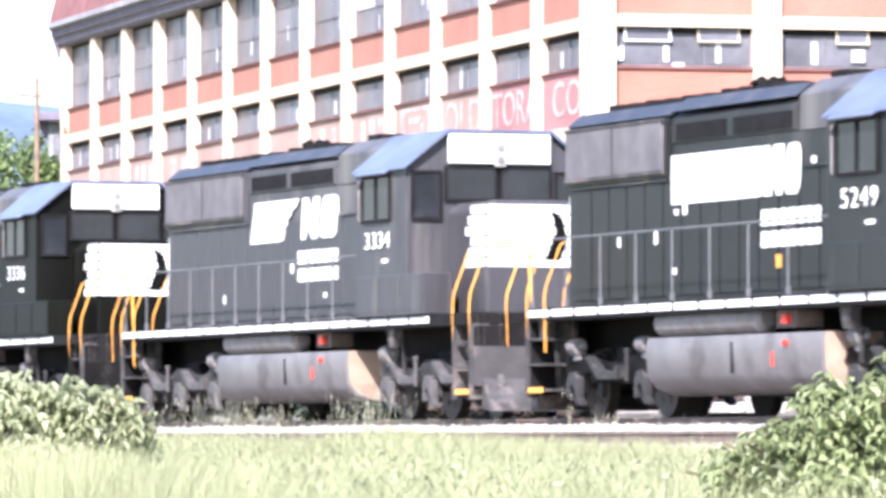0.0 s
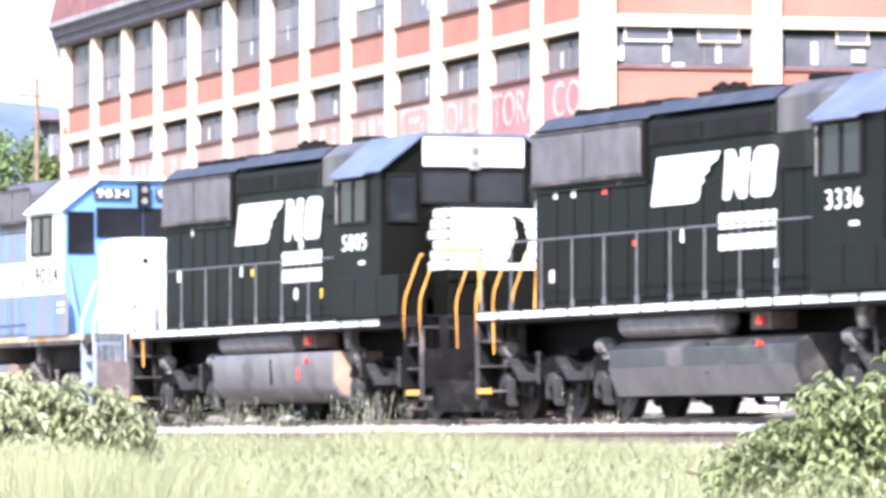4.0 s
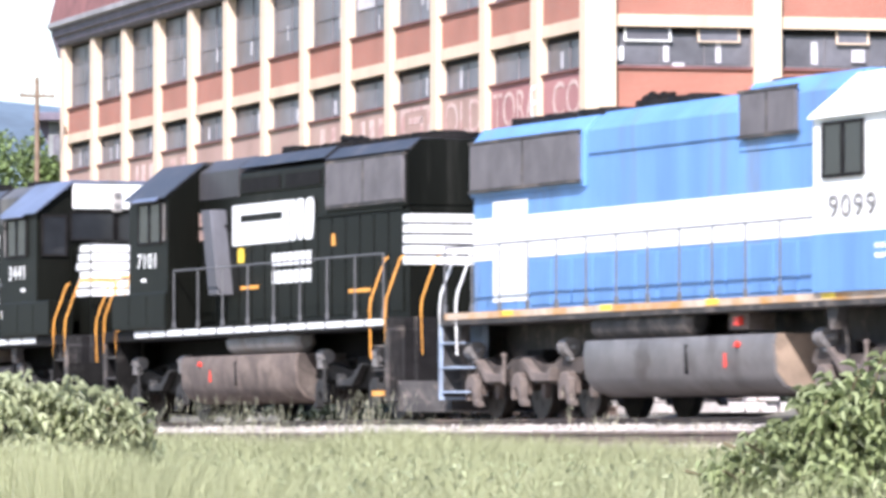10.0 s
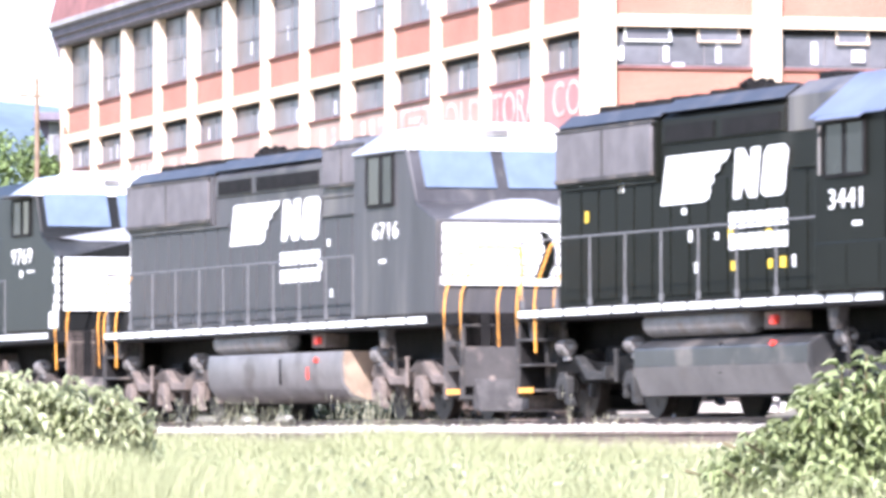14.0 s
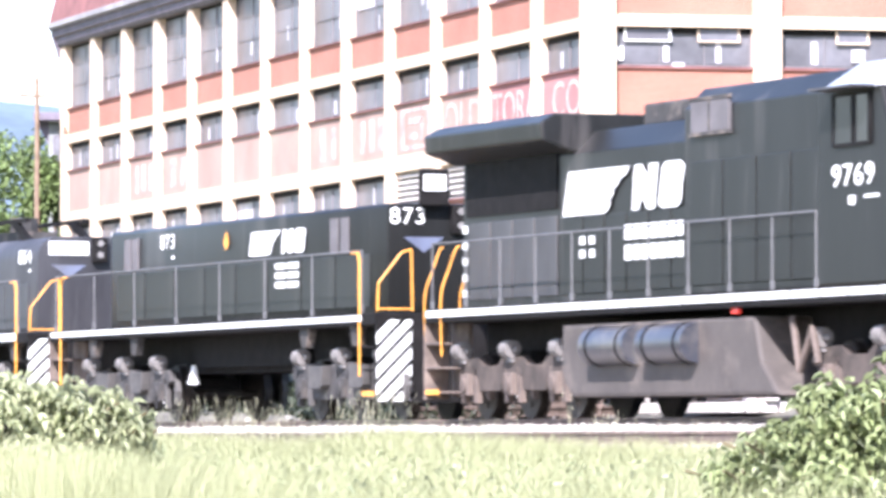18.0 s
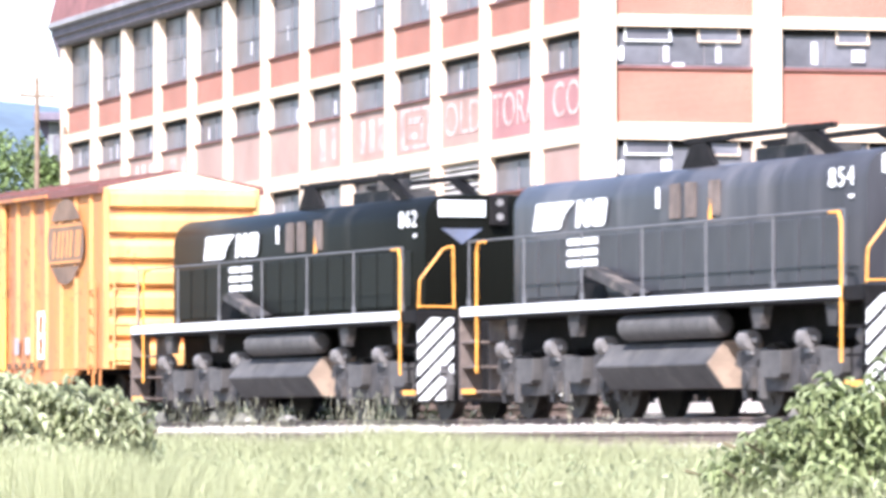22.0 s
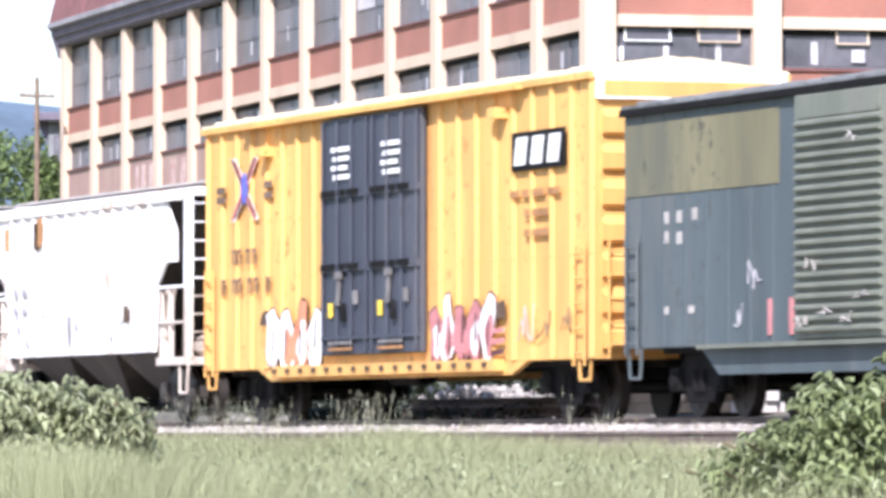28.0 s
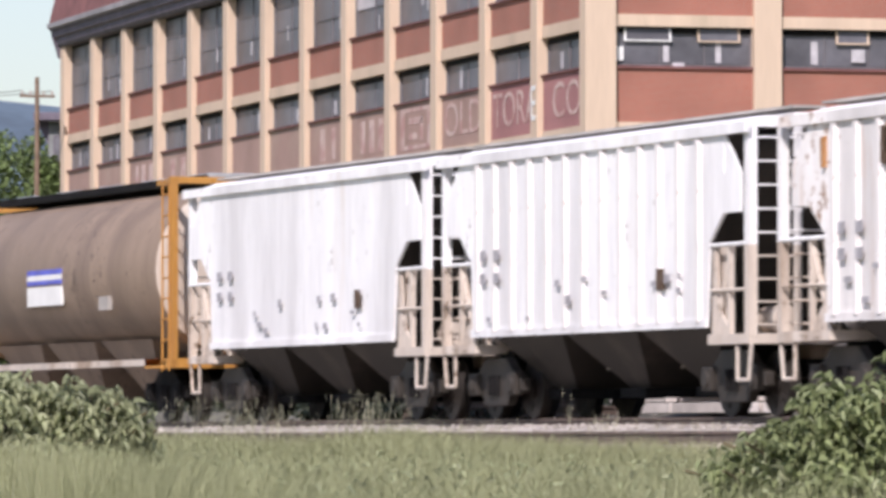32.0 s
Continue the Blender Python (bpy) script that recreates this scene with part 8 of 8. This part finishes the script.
def meadow():
    s, rnd = Shape(), random.Random(5)
    for k in range(205000):
        d = rnd.uniform(11.0, 84.0) if k < 170000 else rnd.uniform(64.0, 84.0)
        half = 0.078 * d
        a = rnd.uniform(-half, half)
        p = spot(d, a)
        if p.y > 28.4:
            continue
        patch = noise.noise((p.x * 0.35, p.y * 0.8, 7))
        tip = -0.51 + 0.12 * patch + rnd.gauss(0, 0.05) + (0.05 * (d - 50) / 30 if d > 50 else 0.0) - (0.05 * min(1, (a / half - 0.05) * 4) if a > 0.05 * half and d > 35 else 0.0)
        # taller towards the ballast, in tufts set by view direction to suit the camera
        u = a / d
        tuft = 0.14 + 0.1 * swell(u, -0.042, 0.008) + 0.14 * swell(u, -0.006, 0.012) + 0.05 * swell(u, 0.017, 0.008)
        tip += tuft * min(1.0, max(0.0, (d - 56) / 20)) * rnd.uniform(0.5, 1.15)
        p.z = ground_height(p.x, p.y) - 0.02
        h = max(0.15, tip - p.z)
        blade(s, p, h, rnd.uniform(0.002, 0.0048) * (1 + d / 45), rnd.uniform(0.1, 1.2) * h, rnd.uniform(0, 6.3))
    thing("grass", "tall soft yellow-green meadow grass", "grass", kind="stuff", data=s.mesh("grass", GRASS))
    # taller grass, set to hide the foot of the bush from the camera
    s = Shape()
    for _ in range(15000):
        d = rnd.uniform(15.5, 22.5)
        u = rnd.random() ** 1.2
        a = (-0.0715 + 0.046 * u) * d
        p = spot(d, a)
        tip = -0.3 - 0.125 * u ** 1.5 + 0.05 * noise.noise((p.x * 1.4, p.y * 2.5, 12)) - abs(rnd.gauss(0, 0.035))
        p.z = ground_height(p.x, p.y) - 0.02
        blade(s, p, tip - p.z, rnd.uniform(0.002, 0.0045), rnd.uniform(0.1, 0.7) * (tip - p.z), rnd.uniform(0, 6.3))
    thing("grass", "soft tall grass round the foot of the bush", "grass", kind="stuff", data=s.mesh("grass", GRASS))
    # small broad leaves of the weeds among the grass
    s = Shape()
    for _ in range(7000):
        d = rnd.uniform(20.0, 80.0)
        p = spot(d, rnd.uniform(-0.075, 0.075) * d)
        if p.y > 28.2 or noise.noise((p.x * 0.5, p.y * 1.1, 3)) < 0.05:
            continue
        p.z = -0.56 + 0.12 * noise.noise((p.x * 0.35, p.y * 0.8, 7)) + rnd.gauss(0, 0.05)
        leaf_shape(s, p, Euler((rnd.gauss(0, 0.5), rnd.gauss(0.1, 0.5), rnd.uniform(0, 6.3))).to_matrix(), rnd.uniform(0.02, 0.04) * (1 + d / 60), 0.016 * (1 + d / 60))
    thing("meadow_weed", "small broad-leaved weeds in the grass", "weed", kind="stuff", data=s.mesh("meadow_weed", LEAF))
    # pale seeding stalks close before the rails
    s = Shape()
    for px, d, reach, count, spread in ((395, 86, 0.3, 90, 0.85), (655, 84, 0.36, 90, 0.5), (1005, 87, 0.4, 10, 0.06), (1075, 87, 0.1, 40, 0.3), (850, 86, 0.0, 60, 0.6), (240, 86, 0.16, 50, 0.6), (460, 86, 0.16, 50, 0.6), (520, 84, -0.04, 70, 0.9), (1230, 85, -0.04, 70, 0.8)):
        for _ in range(count):
            aside = (px - 784) / 11200 * d + rnd.gauss(0, spread * 0.55)
            p = spot(d + rnd.uniform(-2.5, 1.5), aside)
            p.z = -0.55
            h = 0.3 + (reach + 0.2) * rnd.uniform(0.35, 1.0)
            blade(s, p, h, rnd.uniform(0.004, 0.009), rnd.uniform(0.2, 0.7) * h, rnd.uniform(0, 6.3))
            tip = p + Vector((rnd.uniform(-0.05, 0.05), rnd.uniform(-0.05, 0.05), h))
            for k in range(3):
                blade(s, tip - Vector((0, 0, 0.05 * k)), 0.06, 0.007, rnd.uniform(-0.06, 0.06), rnd.uniform(0, 6.3))
    thing("seed_grass", "pale seeding grass stalks beside the rails", "grass", kind="stuff", data=s.mesh("seed_grass", STRAW))


def leaf_shape(s, at, turn, length, width):
    """A folded pointed leaf."""
    v = [(0, 0, 0), (length * 0.35, -width / 2, 0.012), (length * 0.75, -width * 0.36, 0.0), (length, 0, -0.03 * length / 0.06), (length * 0.75, width * 0.36, 0.0), (length * 0.35, width / 2, 0.012), (length * 0.5, 0, -0.008)]
    s.add([at + turn @ Vector(p) for p in v], [(0, 1, 6), (1, 2, 6), (2, 3, 6), (3, 4, 6), (4, 5, 6), (5, 0, 6)])


def bush(label, ahead, lumps, leaf_len, count, singles, seed, leaf, flat):
    """A leafy weed bush. lumps: (aside, z, radius across, radius up) of its leafy masses."""
    rnd = random.Random(seed)
    root = thing("bush", label, "bush")
    middle = spot(ahead, sum(l[0] for l in lumps) / len(lumps), -0.95)
    root.location = middle
    stems = Shape()
    crown = Shape()
    one = Shape()
    leaf_shape(one, Vector((0, 0, 0)), Matrix.Identity(3), leaf_len, leaf_len * 0.52)
    one = one.mesh("leaf", leaf)
    total = sum(l[2] * l[3] for l in lumps)
    made = 0
    for aside, z, ra, rz in lumps:
        c = spot(ahead, aside, z) - middle
        for _ in range(5):
            stems.tube([(c.x * 0.6, c.y * 0.6, 0), tuple(c * 0.8 + Vector((0, 0, 0.1))), tuple(c + Vector((rnd.uniform(-ra, ra), rnd.uniform(-ra, ra), rz * 0.6)))], 0.006, 5)
        for _ in range(int(count * ra * rz / total / 9)):
            # a twig reaches out through the mass and carries its leaves in a loose flat spray
            q = Vector((rnd.gauss(0, 1), rnd.gauss(0, 1), rnd.gauss(0.25, 1))).normalized() * rnd.uniform(0.5, 1.1) ** 0.6
            tip = c + AIM * q.x * ra + SIDE * q.y * ra + Vector((0, 0, q.z * rz))
            heading = math.atan2(tip.y - c.y, tip.x - c.x) + rnd.gauss(0, 0.6)
            run = Vector((math.cos(heading), math.sin(heading), rnd.gauss(-0.05, 0.25)))
            near = q.x < -0.3 and made < singles
            for k in range(9):
                at = tip - run * leaf_len * 0.33 * k + Vector((rnd.gauss(0, 0.006), rnd.gauss(0, 0.006), rnd.gauss(0, 0.008)))
                turn = Euler((rnd.gauss(0, flat), rnd.gauss(0.12, flat), heading + (0 if k == 0 else (1 if k % 2 else -1) * rnd.uniform(0.7, 1.4)))).to_matrix()
                size = rnd.uniform(0.6, 1.2)
                if near:
                    ob = part("leaf", one, leaf, root)
                    ob.matrix_basis = Matrix.Translation(at) @ turn.to_4x4() @ Matrix.Diagonal((size, size, size, 1))
                    made += 1
                else:
                    leaf_shape(crown, at, turn, leaf_len * size, leaf_len * 0.52 * size)
    part("stem", stems, STEM, root)
    tagged(part("crown", crown, leaf, root), kind="stuff")
    return root


def sprigs():
    """Leafy shoots at the top of the right-hand bush that bend in the wind."""
    made = []
    for k, (aside, z, length) in enumerate(((1.30, -0.28, 0.2), (1.38, -0.27, 0.23), (1.47, -0.27, 0.2), (1.2, -0.34, 0.16), (1.58, -0.24, 0.16))):
        rnd = random.Random(40 + k)
        root = thing("weed_shoot", "leafy green shoot bending in the wind", "weed", "wind-blown shoots")
        base = spot(20.9, aside, z)
        part("stem", Shape().tube([(0, 0, 0), (0.01, 0.01, length * 0.6), (0.03, 0, length)], 0.004, 5), STEM, root)
        one = same("shoot_leaf", lambda: shoot_leaf())
        for j in range(16):
            h = length * (0.15 + 0.85 * j / 15)
            ob = part("leaf", one, LEAF, root)
            ob.matrix_basis = Matrix.Translation((0.015 * h / length, 0, h)) @ Euler((rnd.gauss(0, 0.3), rnd.uniform(-0.5, 0.3), j * 2.4)).to_matrix().to_4x4() @ Matrix.Diagonal([rnd.uniform(0.7, 1.1)] * 3 + [1])
        made.append((root, base, rnd.uniform(0.8, 1.2)))
    return made


def shoot_leaf():
    s = Shape()
    leaf_shape(s, Vector((0, 0, 0)), Matrix.Identity(3), 0.058, 0.03)
    return s.mesh("leaf", LEAF_DARK)


def hedge():
    # Scrub added, near black, to fill the shade beneath the train.
    s, rnd = Shape(), random.Random(11)
    for _ in range(16000):
        x = rnd.uniform(-215, -78)
        top = 1.5 + 0.5 * noise.noise((x * 0.2, 0, 5))
        z = -0.5 + (top + 0.5) * rnd.random() ** 0.8
        at = Vector((x, 45.2 + rnd.gauss(0, 0.5) * (1.2 - 0.4 * z), z))
        leaf_shape(s, at, Euler((rnd.uniform(-1, 1), rnd.uniform(-1, 1), rnd.uniform(0, 6.3))).to_matrix(), 0.34, 0.24)
    for _ in range(9000):
        x = rnd.uniform(-215, -78)
        top = 0.42 + 0.22 * noise.noise((x * 0.5, 0, 9))
        at = Vector((x, 41.2 + rnd.gauss(0, 0.25), -0.2 + (top + 0.2) * rnd.random() ** 0.7))
        leaf_shape(s, at, Euler((rnd.uniform(-1, 1), rnd.uniform(-1, 1), rnd.uniform(0, 6.3))).to_matrix(), 0.22, 0.13)
    for _ in range(3000):
        x = rnd.uniform(-116, -102.5)
        at = Vector((x, 38.7 + rnd.gauss(0, 0.12), -0.3 + (0.55 + 0.1 * noise.noise((x * 0.8, 0, 4))) * rnd.random() ** 0.6))
        leaf_shape(s, at, Euler((rnd.uniform(-1, 1), rnd.uniform(-1, 1), rnd.uniform(0, 6.3))).to_matrix(), 0.16, 0.09)
    core = [(44.9, -0.6), (44.9, 1.0), (45.2, 1.3), (45.7, 1.0), (45.7, -0.6)]
    s.prism(core, "x", -215, -78)
    thing("hedge", "dark scrub added for the shade beyond the track", "hedge", kind="stuff", data=s.mesh("hedge", SHADE_SCRUB))


def tree(label, base, height, radius, seed):
    rnd = random.Random(seed)
    root = thing("tree", label, "tree", "trees beside the factory")
    root.location = base
    trunk = Shape().rod((0, 0, 0), (0.2, 0.1, height * 0.35), 0.28, 9, 0.2).rod((0.2, 0.1, height * 0.35), (0, 0.3, height * 0.7), 0.2, 8, 0.1)
    crown = Shape()
    centres = []
    for _ in range(22):
        a, u = rnd.uniform(0, 6.3), rnd.uniform(0.25, 1.0)
        r = radius * math.sqrt(max(0.05, 1 - (2 * u - 1.1) ** 2)) * rnd.uniform(0.4, 0.95)
        c = Vector((r * math.cos(a), r * math.sin(a), height * u * 0.95))
        centres.append(c)
        trunk.rod((0.1, 0.15, height * rnd.uniform(0.3, 0.6)), tuple(c), 0.09, 6, 0.02)
    for c in centres:
        m = radius * rnd.uniform(0.28, 0.45)
        for _ in range(520):
            q = Vector((rnd.gauss(0, 1), rnd.gauss(0, 1), rnd.gauss(0, 1))).normalized() * m * rnd.uniform(0.5, 1.05)
            leaf_shape(crown, c + q, Euler((rnd.uniform(-1, 1), rnd.uniform(-1, 1), rnd.uniform(0, 6.3))).to_matrix(), 0.3, 0.2)
    part("trunk", trunk, WOOD, root)
    part("crown", crown, TREE_LEAF, root)


meadow()
hedge()
bush("broad-leaved green weed bush in the grass", 24.0, [(-1.66, -0.25, 0.26, 0.18), (-1.43, -0.28, 0.2, 0.16), (-1.26, -0.31, 0.15, 0.15), (-1.17, -0.36, 0.1, 0.12), (-1.5, -0.42, 0.4, 0.16), (-1.95, -0.25, 0.3, 0.2)], 0.043, 7000, 200, 3, LEAF, 0.3)
bush("large-leaved dark green weed bush in the grass", 21.0, [(1.5, -0.3, 0.3, 0.17), (1.27, -0.32, 0.16, 0.17), (1.12, -0.42, 0.18, 0.14), (0.98, -0.5, 0.14, 0.12), (1.35, -0.55, 0.4, 0.2), (1.75, -0.3, 0.3, 0.2), (1.0, -0.6, 0.2, 0.13)], 0.045, 8000, 200, 8, LEAF_DARK, 0.42)
tree("green leafy tree beside the factory", spot(322, -22.6, -0.5), 16.0, 4.6, 1)
tree("green leafy tree in front of the far hill", spot(338, -19.6, -0.5), 13.0, 4.2, 2)
tree("slender pale green tree before the grey annex", spot(293, -17.95, -0.5), 13.6, 1.7, 4)
tree("broad green tree near the utility pole", spot(300, -20.9, -0.5), 10.8, 3.4, 3)


def far_hill():
    v, n = [], 70
    for k in range(n):
        a = -900 + k * 1500 / (n - 1)
        top = 87 + 10 * noise.noise((k * 0.13, 0, 2)) + 3.0 * noise.noise((k * 0.9, 4, 2)) + a * 0.01
        for d, z in ((1350, -2), (1500, top * 0.65), (1620, top)):
            p = spot(d, a, z)
            v.append(tuple(p))
    f = [(k * 3 + j, (k + 1) * 3 + j, (k + 1) * 3 + j + 1, k * 3 + j + 1) for k in range(n - 1) for j in range(2)]
    thing("far_hill", "wooded hill on the horizon, coloured blue-green for haze", "hill", kind="structure", data=Shape().add(v, f).mesh("far_hill", HILL, smooth=True))


far_hill()


def far_house():
    root = thing("brick_annex", "tall grey annex with an overhanging dark roof", "building")
    root.matrix_world = Matrix.Translation(spot(305, -19.0, -0.15)) @ pose(0, 0, 0, 0, 0, 70.27)
    part("wall", Shape().box(0, 12, 0, 14, -0.4, 15.2), ANNEX, root)
    part("roof", Shape().box(-0.7, 12.7, -0.7, 14.7, 15.2, 15.6), SLATE, root, "dark overhanging roof", bevel=0.05)
    part("bracket", Shape().prism([(-0.6, 15.2), (0, 15.2), (0, 14.0)], "y", 0.2, 0.5), SLATE, root)
    for k in range(4):
        for j in range(2):
            w = part("window", Shape().box(0.25 + j * 1.1, 1.05 + j * 1.1, -0.03, 0.05, 2.2 + k * 3.3, 4.6 + k * 3.3), SLATE, root)
            part("pane", Shape().box(0.32 + j * 1.1, 0.98 + j * 1.1, -0.045, -0.03, 2.3 + k * 3.3, 4.5 + k * 3.3), PANE, w)


far_house()
pole = thing("utility_pole", "weathered wooden utility pole with a crossarm and wires", "utility pole")
pole.location = spot(283, -18.15, -0.5)
part("pole", Shape().rod((0, 0, 0), (0, 0, 16.4), 0.15, 10, 0.1), WOOD, pole)
arm = part("crossarm", Shape().box(-0.06, 0.06, -0.8, 0.8, 15.5, 15.62), WOOD, pole)
for y in (-0.7, -0.3, 0.3, 0.7):
    part("insulator", Shape().rod((0, y, 15.6), (0, y, 15.8), 0.06, 8), CONCRETE, arm)
for y in (-0.7, 0.7):
    part("wire", Shape().tube([(0, y, 15.8), (-14, y - 9, 15.2), (-28, y - 18, 15.7)], 0.02, 4), DARK, pole)

shoots = sprigs()
motions()
